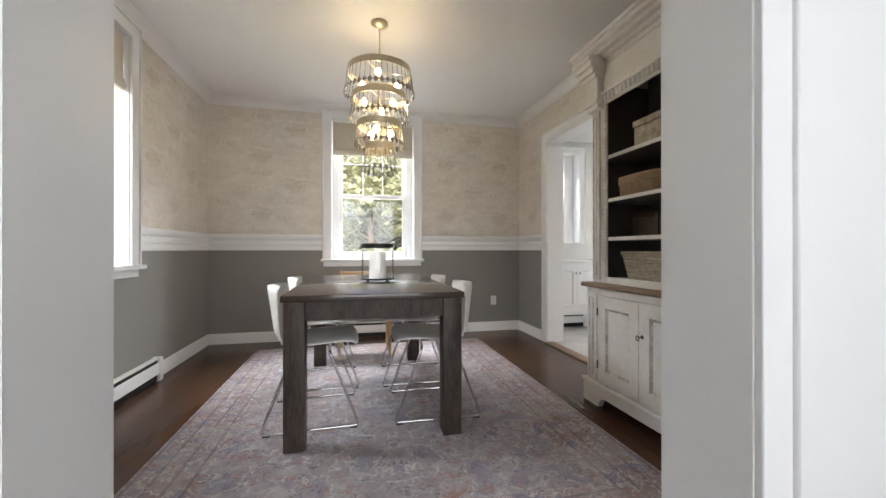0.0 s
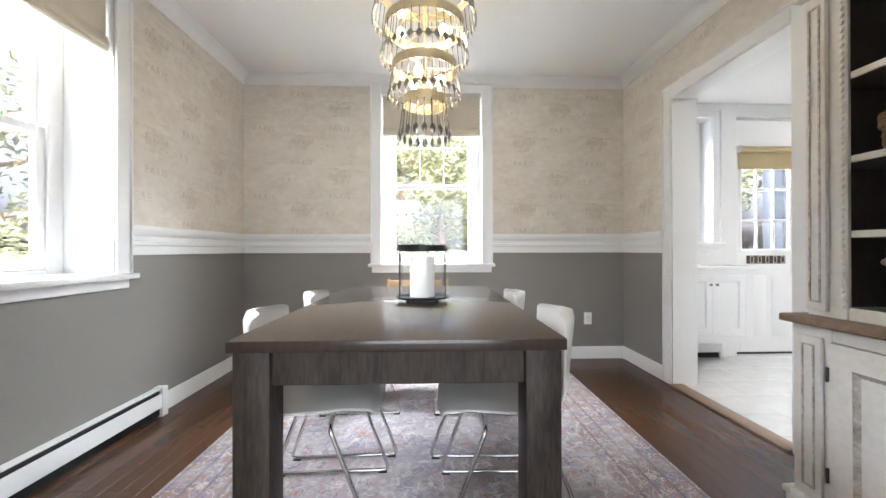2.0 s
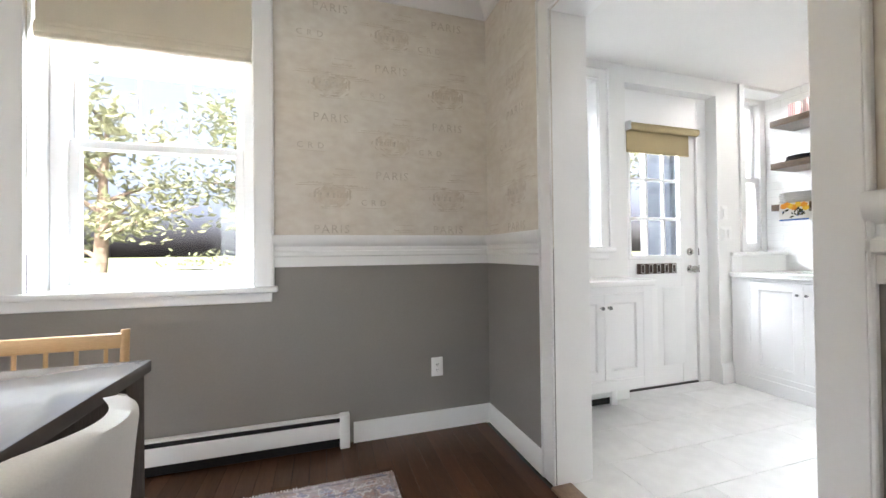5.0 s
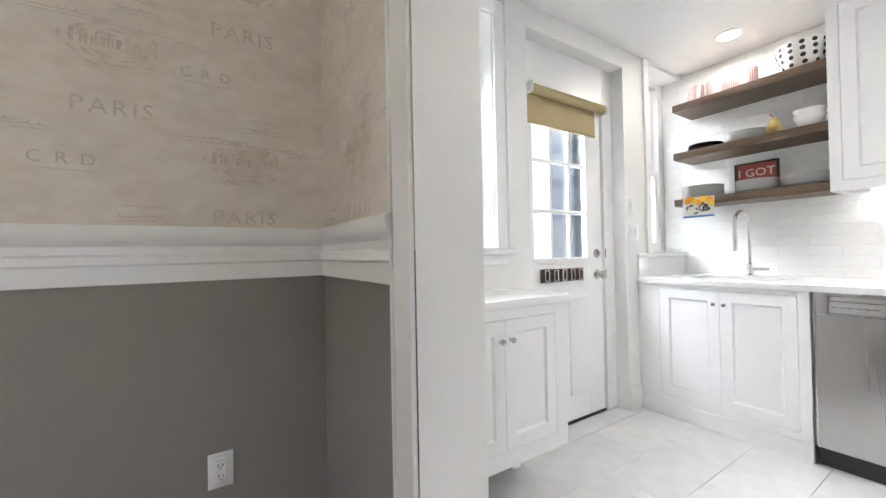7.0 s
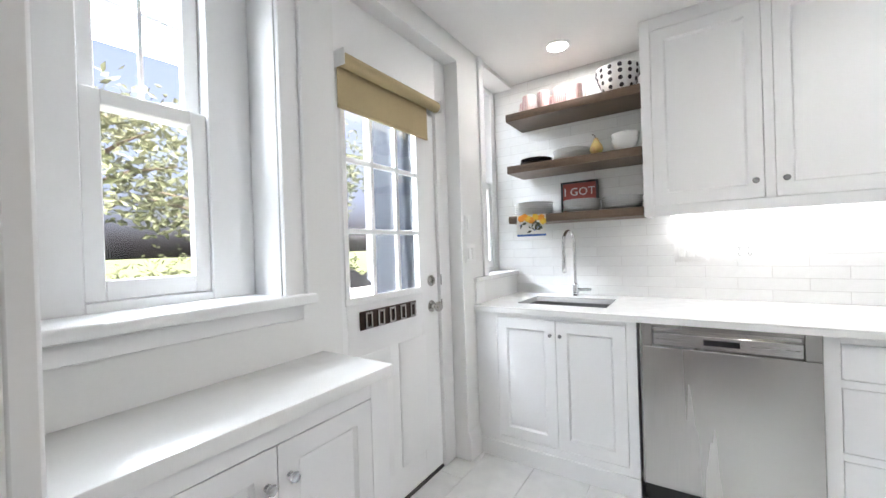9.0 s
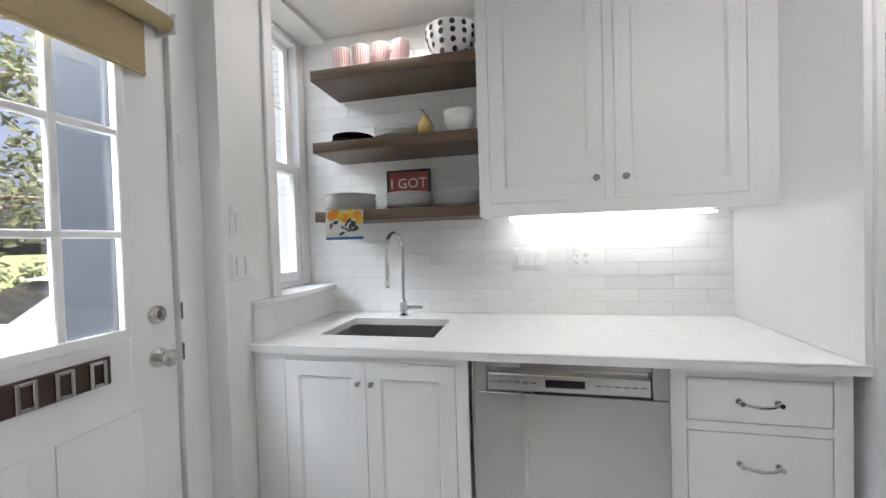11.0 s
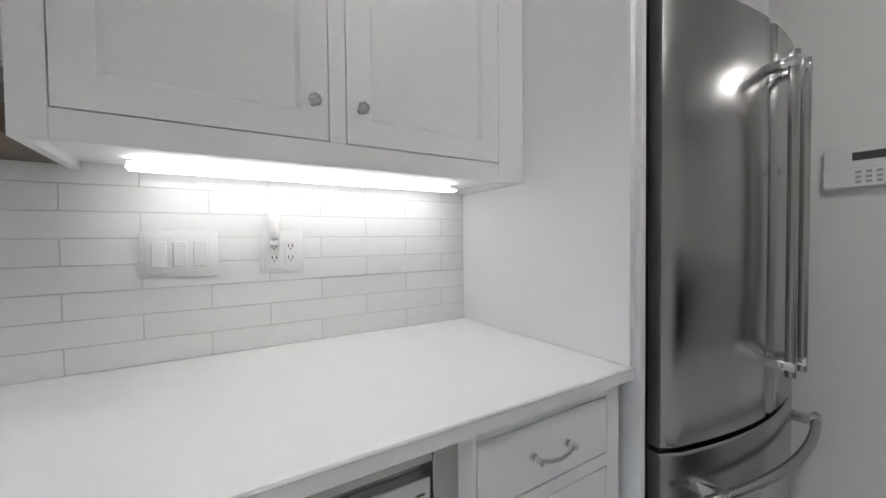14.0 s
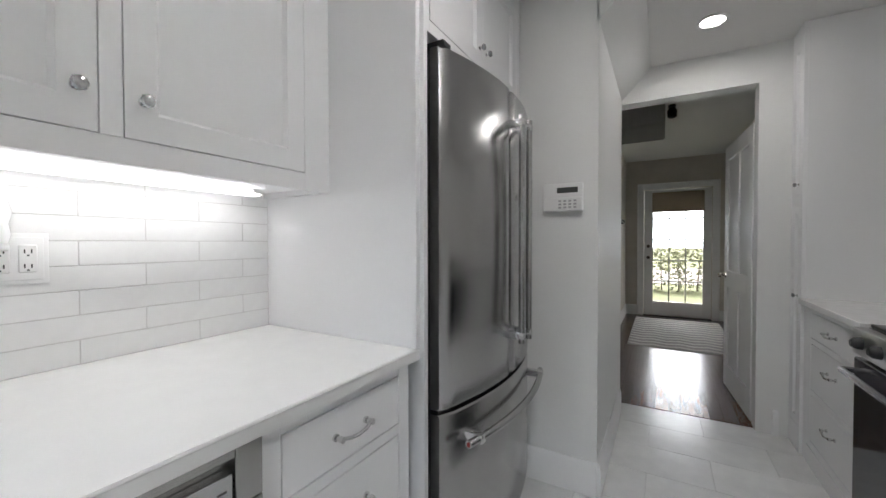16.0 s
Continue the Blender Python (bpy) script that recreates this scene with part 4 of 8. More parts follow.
# lower case
part("base_case", boxes((HF + 0.02, HB, HY1 - 0.03, HY1 - 0.01, 0.10, 0.785), (HF + 0.02, HB, HYE + 0.01, HYE + 0.03, 0.10, 0.785), (HB - 0.02, HB, HYE + 0.03, HY1 - 0.03, 0.10, 0.785), (HF + 0.02, HB, HYE + 0.03, HY1 - 0.03, 0.10, 0.13)), M_HUTCH, hutch)
part("face_frame", boxes((HF, HF + 0.022, HY1 - 0.15, HY1 - 0.01, 0.13, 0.785), (HF, HF + 0.022, HYE + 0.01, HYE + 0.15, 0.13, 0.785), (HF, HF + 0.022, HYE + 0.15, HY1 - 0.15, 0.74, 0.785), (HF, HF + 0.022, HYE + 0.15, HY1 - 0.15, 0.13, 0.17), bevel=0.003), M_HUTCH, hutch)
for y0, y1 in ((HY1 - 0.115, HY1 - 0.045), (HYE + 0.045, HYE + 0.115)):
    pl = part("pilaster", boxes((HF - 0.014, HF - 0.0005, y0 - 0.012, y1 + 0.012, 0.17, 0.75), bevel=0.004), M_HUTCH, hutch)
    part("fillet", frame_ring(bmesh.new(), "x", HF - 0.0185, HF - 0.0142, y0 + 0.012, y1 - 0.012, 0.20, 0.72, 0.006), M_HWORN, pl, "rubbed bead round a sunk panel", soft=False)
bm = bmesh.new()
prof = [(HY1, 0.0), (HY1 - 0.16, 0.0), (HY1 - 0.18, 0.045), (HY1 - 0.215, 0.07), (HYE + 0.215, 0.07), (HYE + 0.18, 0.045), (HYE + 0.16, 0.0), (HYE, 0.0), (HYE, 0.13), (HY1, 0.13)]
a = [bm.verts.new((HF - 0.022, y, z)) for y, z in prof]
b = [bm.verts.new((HF + 0.015, y, z)) for y, z in prof]
bm.faces.new(a), bm.faces.new(b[::-1])
for i in range(len(prof)):
    bm.faces.new((a[i], a[(i + 1) % len(prof)], b[(i + 1) % len(prof)], b[i]))
plinth = part("plinth", bm, M_HUTCH, hutch, soft=False)
part("side_plinth", boxes((HF + 0.0155, HB, HY1 - 0.018, HY1 + 0.005, 0.0, 0.13), (HF + 0.0155, HB, HYE - 0.005, HYE + 0.018, 0.0, 0.13)), M_HUTCH, plinth)
part("plinth_moulding", boxes((HF - 0.03, HB, HY1 - 0.02, HY1 + 0.012, 0.131, 0.158), (HF - 0.03, HB, HYE - 0.012, HYE + 0.02, 0.131, 0.158), (HF - 0.03, HF - 0.0005, HYE + 0.02, HY1 - 0.02, 0.131, 0.158), bevel=0.008, seg=2), M_HUTCH, plinth)
MIDY = (HY1 + HYE) / 2


def slope_ring(axis, c0, c1, u0, u1, z0, z1, w):
    """A chamfer round a panel: from the frame's face c0 down to the panel's face c1."""
    bm_ = bmesh.new()
    P = (lambda c, u, z: (c, u, z)) if axis == "x" else (lambda c, u, z: (u, c, z))
    ring = lambda c, k: [bm_.verts.new(P(c, a, b)) for a, b in ((u0 + k, z0 + k), (u1 - k, z0 + k), (u1 - k, z1 - k), (u0 + k, z1 - k))]  # noqa: E731
    o, i, b = ring(c0, 0.0), ring(c1, w), ring(c1, 0.0)
    for p, q in ((o, i), (i, b), (b, o)):
        for k in range(4):
            bm_.faces.new((p[k], p[(k + 1) % 4], q[(k + 1) % 4], q[k]))
    return bm_


def panel_door(parent, x, out, y0, y1, z0, z1, material, t=0.02, stile=0.07, name="door", bead=None, bw=0.009):
    """A framed door in a plane x: stiles and rails, a bead, a recessed panel."""
    s = out
    d = part(name, frame_ring(bmesh.new(), "x", x, x + s * t, y0, y1, z0, z1, stile), material, parent, soft=False)
    a, b, e, f = y0 + stile, y1 - stile, z0 + stile, z1 - stile
    part("panel", boxes((x, x + s * (t - 0.012), a - 0.001, b + 0.001, e - 0.001, f + 0.001), bevel=0.001), material, d)
    part("bead", slope_ring("x", x + s * (t - 0.0015), x + s * (t - 0.0117), a + 0.0004, b - 0.0004, e + 0.0004, f - 0.0004, bw), bead or material, d, soft=False)
    return d


for y0, y1 in ((MIDY + 0.004, HY1 - 0.152), (HYE + 0.152, MIDY - 0.004)):
    panel_door(hutch, HF + 0.001, -1, y0, y1, 0.172, 0.738, M_HUTCH, t=0.018, stile=0.075, bead=M_HWORN, bw=0.016)
part("meeting_strip", boxes((HF - 0.0185, HF - 0.001, MIDY - 0.0038, MIDY + 0.0038, 0.175, 0.735), bevel=0.001), M_HWORN, hutch, "rubbed grey door edge")
M_IRON = mat("old_dark_iron", (0.09, 0.085, 0.08), 0.5, 0.7)
kd = part("keyhole_plate", lathe(bmesh.new(), [(0.011, 0.0), (0.011, 0.003), (0.002, 0.004)], (0, 0, 0), 14), M_IRON, hutch, "dark iron keyhole plate")
kd.matrix_basis = Matrix.Translation(Vector((HF - 0.017, MIDY - 0.03, 0.55)) - ORIGIN[hutch.name]) @ Matrix.Rotation(radians(-90), 4, "Y") @ Matrix.Translation(ORIGIN[hutch.name])
part("key", tube(tube(bmesh.new(), [(HF - 0.018, MIDY - 0.03, 0.55), (HF - 0.045, MIDY - 0.03, 0.55)], 0.004, 8), [(HF - 0.05, MIDY - 0.03 + 0.011 * math.cos(a), 0.545 + 0.014 * math.sin(a)) for a in [i * math.pi / 6 for i in range(12)]], 0.003, 6, closed=True), M_IRON, hutch, "dark iron key")
for z in (0.28, 0.63):
    part("hinge", tube(bmesh.new(), [(HF - 0.02, HY1 - 0.152, z - 0.025), (HF - 0.02, HY1 - 0.152, z + 0.025)], 0.005, 8), M_IRON, hutch)
ledge = part("ledge", boxes((HF - 0.036, HB, HYE - 0.02, HY1 + 0.018, 0.788, 0.818), bevel=0.009, seg=3), M_OAK, hutch, "worn bare wood ledge")
# upper case
UZ0, UZ1 = 0.8185, 2.02
UY1, UYE = HY1 - 0.025, HYE + 0.025
part("upper_side", boxes((HU + 0.012, HB, UY1 - 0.028, UY1, UZ0, 2.28), bevel=0.003), M_HUTCH, hutch)
part("upper_side", boxes((HU + 0.012, HB, UYE, UYE + 0.028, UZ0, 2.28), bevel=0.003), M_HUTCH, hutch)
part("back_board", boxes((HB - 0.018, HB, UYE + 0.0285, UY1 - 0.0285, UZ0, 2.28), bevel=0), M_HUTCHIN, hutch, "dark lining")
for y in (UY1 - 0.034, UYE + 0.0285):
    part("side_lining", boxes((HU + 0.02, HB - 0.0185, y, y + 0.005, UZ0 + 0.03, 2.2), bevel=0), M_HUTCHIN, hutch, "dark lining")
for y0, y1 in ((UY1 - 0.14, UY1), (UYE, UYE + 0.14)):
    st = part("upper_stile", boxes((HU - 0.004, HU + 0.0115, y0, y1, UZ0, 2.02), bevel=0.003), M_HUTCH, hutch)
    yi = y0 + 0.012 if y0 > MIDY else y1 - 0.012
    yo = (y0 + y1) / 2 + (0.022 if y0 > MIDY else -0.022)
    part("column", boxes((HU - 0.024, HU - 0.0045, yo - 0.036, yo + 0.036, UZ0 + 0.02, 1.99), bevel=0.006, seg=2), M_HUTCH, st)
    part("fillet", frame_ring(bmesh.new(), "x", HU - 0.0285, HU - 0.0242, yo - 0.021, yo + 0.021, 0.87, 1.95, 0.006), M_HWORN, st, "rubbed bead round a sunk panel", soft=False)
    beads = bmesh.new()
    for i in range(44):
        box(beads, HU - 0.014, HU - 0.0045, yi - 0.008, yi + 0.008, 0.86 + i * 0.0258, 0.86 + i * 0.0258 + 0.018, bevel=0.005)
    part("bead_strip", beads, M_HUTCH, st, "carved bead moulding")
part("bottom_rail", boxes((HU - 0.003, HU + 0.0115, UYE + 0.1405, UY1 - 0.1405, UZ0, 0.862), bevel=0.003), M_HUTCH, hutch)
part("frieze", boxes((HU - 0.006, HU + 0.0115, UYE, UY1, 2.021, 2.28), bevel=0.003), M_HUTCH, hutch)
for z in (1.128, 1.386, 1.676):
    part("shelf", boxes((HU + 0.02, HB - 0.0185, UYE + 0.034, UY1 - 0.0345, z - 0.024, z), bevel=0.003), M_HSHELF, hutch, "grey-brown shelf board")
    part("shelf_edge", boxes((HU + 0.0118, HU + 0.0198, UYE + 0.034, UY1 - 0.0345, z - 0.0245, z - 0.001), bevel=0.002), M_HUTCH, hutch, "pale shelf edge")
for i in range(26):
    y = UYE + 0.03 + i * (UY1 - UYE - 0.06) / 25
    part("dentil", boxes((HU - 0.026, HU - 0.0062, y - 0.011, y + 0.011, 2.035, 2.085), bevel=0.004), M_HUTCH, hutch)
part("fillet", boxes((HU - 0.03, HU - 0.0062, UYE - 0.01, UY1 + 0.01, 2.088, 2.104), bevel=0.005), M_HUTCH, hutch)
for y0 in (UY1 - 0.10, UYE + 0.0):
    cap, ring = bmesh.new(), None
    for i, (e, z0, z1) in enumerate(((0.03, 2.0, 2.03), (0.045, 2.03, 2.06), (0.036, 2.06, 2.2), (0.06, 2.2, 2.225), (0.085, 2.225, 2.26), (0.105, 2.26, 2.30), (0.12, 2.30, 2.33))):
        for z in (z0, z1):
            nxt = [cap.verts.new(q) for q in ((HU - e - 0.02, y0 - e * 0.4, z), (HU - 0.0065, y0 - e * 0.4, z), (HU - 0.0065, y0 + 0.10 + e * 0.4, z), (HU - e - 0.02, y0 + 0.10 + e * 0.4, z))]
            if ring is None:
                cap.faces.new(nxt[::-1])
            else:
                for k in range(4):
                    cap.faces.new((ring[k], ring[(k + 1) % 4], nxt[(k + 1) % 4], nxt[k]))
            ring = nxt
    cap.faces.new(ring)
    bmesh.ops.bevel(cap, geom=[e for e in cap.edges if e.calc_length() > 0.06], offset=0.003, segments=2, affect="EDGES")
    part("capital", cap, M_HUTCH, hutch, "stepped carved capital")
corn = bmesh.new()
for e, z0, z1 in ((0.02, 2.281, 2.31), (0.045, 2.31, 2.34), (0.075, 2.34, 2.375), (0.105, 2.375, 2.405), (0.12, 2.405, 2.43)):
    box(corn, HU - e, HB, UYE - e, UY1 + e, z0, z1, bevel=0.007, seg=2)
part("cornice", corn, M_HUTCH, hutch, "stepped crown moulding")


# things on the hutch's shelves
def basket(name, x0, x1, y0, y1, z, h, material, label, taper=0.05, rim=0.012, lid=False, rows=9, cols=34):
    """A woven basket: courses of strands that pass over and under the stakes."""
    t = thing(name, ((x0 + x1) / 2, (y0 + y1) / 2, z), label, "basket")
    cx, cy = (x0 + x1) / 2, (y0 + y1) / 2

    def ring(s, zz, wob):
        hx, hy = (x1 - x0) / 2 * s, (y1 - y0) / 2 * s
        out = []
        for i in range(cols * 2):
            a = 2 * math.pi * i / (cols * 2)
            c, sn = math.cos(a), math.sin(a)
            k = (abs(c) ** 5 + abs(sn) ** 5) ** (-1 / 5)
            o = 1 + wob * (1 if i % 2 else -1)
            out.append((cx + hx * k * c * o, cy + hy * k * sn * o, zz))
        return out

    wv = bmesh.new()
    for r in range(rows):
        f = (r + 0.5) / rows
        tube(wv, ring(1 - taper * (1 - f), z + 0.004 + (h - 0.008) * f, 0.006 * (1 if r % 2 else -1)), h / rows * 0.52, 6, closed=True)
    part("weave", wv, material, t)
    part("rim", tube(bmesh.new(), ring(1.015, z + h, 0.0), rim, 8, closed=True), material, t)
    part("bottom", boxes((cx - (x1 - x0) * 0.43, cx + (x1 - x0) * 0.43, cy - (y1 - y0) * 0.45, cy + (y1 - y0) * 0.45, z + 0.0005, z + 0.008)), material, t)
    if lid:
        lb = bmesh.new()
        for r in range(3):
            tube(lb, ring(1.04, z + h + 0.012 + 0.012 * r, 0.006 * (1 if r % 2 else -1)), 0.0075, 6, closed=True)
        box(lb, cx - (x1 - x0) * 0.47, cx + (x1 - x0) * 0.47, cy - (y1 - y0) * 0.48, cy + (y1 - y0) * 0.48, z + h + 0.03, z + h + 0.043, bevel=0.006)
        part("lid", lb, material, t, "woven lid")
    return t


basket("wicker_basket", 1.80, 2.14, 1.50, 2.27, 0.8195, 0.20, M_WICKERG, "large pale wicker basket on the hutch ledge", taper=0.14, rim=0.013, rows=10)
basket("wicker_basket", 1.79, 2.00, 1.91, 2.25, 1.3865, 0.085, M_WICKER, "brown lidded wicker basket on a hutch shelf", taper=0.02, lid=True, rows=6, cols=26)
M_FLORAL = mat("floral_paper", (0.56, 0.50, 0.40), 0.7, vary=0, scale=14, fine=30, bump=0.05, col2=(0.25, 0.20, 0.14))
fb = thing("storage_box", (1.92, 1.92, 1.677), "floral paper-covered storage box with a lid", "box")
part("box_body", boxes((1.80, 2.06, 1.74, 2.10, 1.677, 1.80), bevel=0.004), M_FLORAL, fb)
part("lid", boxes((1.793, 2.067, 1.733, 2.107, 1.801, 1.84), bevel=0.004), M_FLORAL, fb)
hat = thing("hat", (1.93, 1.84, 1.842), "brown brimmed hat lying on the storage box", "hat")
M_FELT = mat("brown_felt", (0.10, 0.075, 0.055), 0.95, vary=0.1)
part("crown", lathe(bmesh.new(), [(0.075, 0.004), (0.072, 0.05), (0.06, 0.075), (0.0, 0.07)], (1.93, 1.84, 1.842), 24, caps=False), M_FELT, hat)
part("brim", lathe(bmesh.new(), [(0.07, 0.004), (0.10, 0.0015), (0.125, 0.004), (0.125, 0.007), (0.10, 0.005), (0.07, 0.009)], (1.93, 1.84, 1.842), 28, caps=False), M_FELT, hat)
sg = thing("picture_board", (2.07, 1.89, 1.3865), "white board with grey script lettering leaning on the shelf", "sign")
part("board", boxes((2.06, 2.075, 1.70, 2.08, 1.387, 1.60), bevel=0.002), mat("chalky_white_board", (0.62, 0.60, 0.56), 0.8, vary=0.08), sg)
curl = bmesh.new()
tube(curl, [(2.057, 1.98 - 0.0045 * i - 0.02 * math.sin(i * 0.55), 1.47 + 0.05 * math.sin(i * 0.4) + 0.0015 * i) for i in range(40)], 0.003, 5)
part("script", curl, mat("grey_script_paint", (0.2, 0.19, 0.18), 0.8), sg, "flowing grey script")
M_DARKWOOD = mat("dark_brown_wood", (0.055, 0.03, 0.02), 0.4, vary=0.15)
ch = thing("wooden_chest", (2.0, 2.11, 1.129), "small dark wooden chest on a hutch shelf", "chest")
part("chest_body", boxes((1.90, 2.10, 1.98, 2.24, 1.129, 1.25), bevel=0.004), M_DARKWOOD, ch)
bm = bmesh.new()
sheet(bm, lambda u, v: (2.0 - 0.1 * math.cos(math.pi * u), 1.98 + 0.26 * v, 1.2505 + 0.055 * math.sin(math.pi * u)), 10, 1)
part("lid", bm, M_DARKWOOD, ch)
for y in (2.02, 2.20):
    part("strap", boxes((1.892, 1.8995, y - 0.012, y + 0.012, 1.13, 1.27), bevel=0.002), M_IRON, ch, "dark iron strap")
vs = thing("flower_vase", (1.90, 1.85, 1.129), "small grey glass vase with dried tan flowers", "vase")
part("vase", lathe(bmesh.new(), [(0.022, 0), (0.026, 0.02), (0.016, 0.06), (0.014, 0.085), (0.019, 0.095), (0.012, 0.09), (0.0, 0.085)], (1.90, 1.85, 1.1295), 18, caps=False), mat("grey_glazed_glass", (0.35, 0.36, 0.36), 0.15), vs)
rnd = random.Random(5)
fl = bmesh.new()
for i in range(46):
    a, r, z = rnd.uniform(0, 6.28), rnd.uniform(0, 0.05), rnd.uniform(0.1, 0.15)
    c = Vector((1.90 + r * math.cos(a), 1.85 + r * math.sin(a), 1.13 + z))
    tube(fl, [(1.90, 1.85, 1.21), c], 0.001, 4)
    bmesh.ops.create_icosphere(fl, subdivisions=1, radius=rnd.uniform(0.006, 0.011), matrix=Matrix.Translation(c))
part("bouquet", fl, mat("dried_tan_petals", (0.32, 0.25, 0.12), 0.9, vary=0.2, scale=40), vs)
pf = thing("framed_picture", (2.1, 1.62, 1.129), "dark print in a black frame leaning in the hutch", "picture")
part("frame", boxes((2.08, 2.10, 1.50, 1.515, 1.129, 1.35), (2.08, 2.10, 1.705, 1.72, 1.129, 1.35), (2.08, 2.10, 1.515, 1.705, 1.335, 1.35), (2.08, 2.10, 1.515, 1.705, 1.129, 1.144)), M_BLACK, pf)
part("picture", boxes((2.09, 2.098, 1.515, 1.705, 1.144, 1.335), bevel=0), mat("dark_print", (0.08, 0.075, 0.07), 0.5, vary=0.3, scale=20), pf)
v2 = thing("flower_vase", (1.92, 1.62, 1.129), "clear vase with small white flowers", "vase")
part("vase", lathe(bmesh.new(), [(0.03, 0), (0.034, 0.03), (0.028, 0.06), (0.03, 0.07), (0.026, 0.066), (0.0, 0.01)], (1.92, 1.62, 1.1295), 18, caps=False), M_GLASS, v2)
fl = bmesh.new()
for i in range(40):
    a, r, z = rnd.uniform(0, 6.28), rnd.uniform(0, 0.045), rnd.uniform(0.07, 0.12)
    bmesh.ops.create_icosphere(fl, subdivisions=1, radius=rnd.uniform(0.008, 0.014), matrix=Matrix.Translation((1.92 + r * math.cos(a), 1.62 + r * math.sin(a), 1.13 + z)))
part("bouquet", fl, mat("white_petals", (0.7, 0.68, 0.62), 0.9, vary=0.1, scale=40), v2)

# ================= kitchen =================
CF, CT = 4.39, 0.914                     # worktop front and height
CABF = 4.41                              # cabinet face
CY0, CY1 = 2.60, YN - 0.004


def knob(parent, at, way, size=1.0):
    """A glass-like knob on a chrome rose; way: the direction it points."""
    q = Vector((0, 0, 1)).rotation_difference(Vector(way)).to_matrix().to_4x4()
    place = Matrix.Translation(Vector(at)) @ q @ Matrix.Diagonal((size, size, size, 1))
    b1 = lathe(bmesh.new(), [(0.009, 0.0), (0.009, 0.002), (0.004, 0.004), (0.004, 0.012)], (0, 0, 0), 12)
    bmesh.ops.transform(b1, matrix=place, verts=b1.verts)
    rose = part("knob", b1, M_CHROME, parent, "crystal knob on a chrome rose")
    b2 = lathe(bmesh.new(), [(0.004, 0.0115), (0.011, 0.014), (0.0135, 0.020), (0.011, 0.026), (0.005, 0.028)], (0, 0, 0), 8)
    bmesh.ops.transform(b2, matrix=place, verts=b2.verts)
    part("crystal", b2, M_CRYSTAL, rose)
    return rose


M_CRYSTAL = mat("polished_crystal", (0.74, 0.74, 0.75), 0.05, 0.7, vary=0.25, scale=60, bump=0)


def bar_pull(parent, x, out, y, z, w):
    """A chrome cup-ended bow handle along y, off a face x."""
    s = out
    bm = tube(bmesh.new(), [(x + s * 0.001, y - w / 2, z), (x + s * 0.022, y - w / 2 + 0.002, z), (x + s * 0.027, y - w / 4, z - 0.006), (x + s * 0.029, y, z - 0.008), (x + s * 0.027, y + w / 4, z - 0.006), (x + s * 0.022, y + w / 2 - 0.002, z), (x + s * 0.001, y + w / 2, z)], 0.0048, 8)
    for e in (-1, 1):
        tube(bm, [(x + s * 0.0005, y + e * w / 2, z), (x + s * 0.006, y + e * w / 2, z)], 0.009, 12)
        tube(bm, [(x + s * 0.017, y + e * w / 2, z), (x + s * 0.028, y + e * w / 2, z)], 0.0075, 10)
    return part("pull", bm, M_CHROME, parent, "polished chrome bow handle")


# ---------- sink cabinet ----------
sc = thing("sink_cabinet", (4.75, 4.22, 0), "white painted sink cabinet with two inset panel doors", "cabinet")
for r_ in ((CABF + 0.021, XB - 0.003, 3.79, 3.808, 0.1, 0.876), (CABF + 0.021, XB - 0.003, 4.668, CY1 - 0.002, 0.1, 0.876), (CABF + 0.021, XB - 0.003, 3.81, 4.666, 0.1, 0.118)):
    part("side_panel", boxes(r_, bevel=0.001), M_CAB, sc)
part("face_frame", boxes((CABF, CABF + 0.02, 3.79, 3.838, 0.1, 0.876), (CABF, CABF + 0.02, 4.545, CY1 - 0.002, 0.1, 0.876), (CABF, CABF + 0.02, 3.838, 4.545, 0.852, 0.876), (CABF, CABF + 0.02, 3.838, 4.545, 0.1, 0.14), bevel=0.001), M_CAB, sc)
part("base_board", boxes((CABF - 0.006, CABF + 0.02, 3.79, CY1 - 0.02, 0.0, 0.0995), bevel=0.003), M_CAB, sc)
for y0, y1, ky in ((3.8405, 4.1905, 4.165), (4.1935, 4.5425, 4.22)):
    d = panel_door(sc, CABF + 0.019, -1, y0, y1, 0.1425, 0.8495, M_CAB, t=0.019, stile=0.06)
    knob(d, (CABF - 0.0005, ky, 0.77), (-1, 0, 0), 0.82)

# ---------- dishwasher ----------
dw = thing("dishwasher", (4.7, 3.455, 0), "stainless steel dishwasher with a pocket handle", "dishwasher")
D0, D1 = 3.1315, 3.7745
DF = CABF - 0.018
part("tub", boxes((DF + 0.045, XB - 0.05, D0 + 0.004, D1 - 0.004, 0.1, 0.872), bevel=0.003), M_BLACKP, dw)
door = part("door", boxes((DF, DF + 0.04, D0, D1, 0.105, 0.772), (DF, DF + 0.04, D0, D0 + 0.052, 0.772, 0.895), (DF, DF + 0.04, D1 - 0.052, D1, 0.772, 0.895), (DF, DF + 0.04, D0 + 0.052, D1 - 0.052, 0.862, 0.895), bevel=0.0025), M_STEELD, dw, "brushed stainless front")
pocket = part("handle_pocket", boxes((DF + 0.028, DF + 0.04, D0 + 0.052, D1 - 0.052, 0.772, 0.862), bevel=0), M_STEELH, door, "recessed grip")
part("control_strip", boxes((DF + 0.004, DF + 0.0278, D0 + 0.054, D1 - 0.054, 0.778, 0.838), bevel=0.003), M_STEELH, door, "control panel strip")
part("display", boxes((DF + 0.0025, DF + 0.0045, 3.39, 3.52, 0.797, 0.823), bevel=0), mat("black_gloss", (0.01, 0.01, 0.012), 0.08, bump=0), door, "black display window")
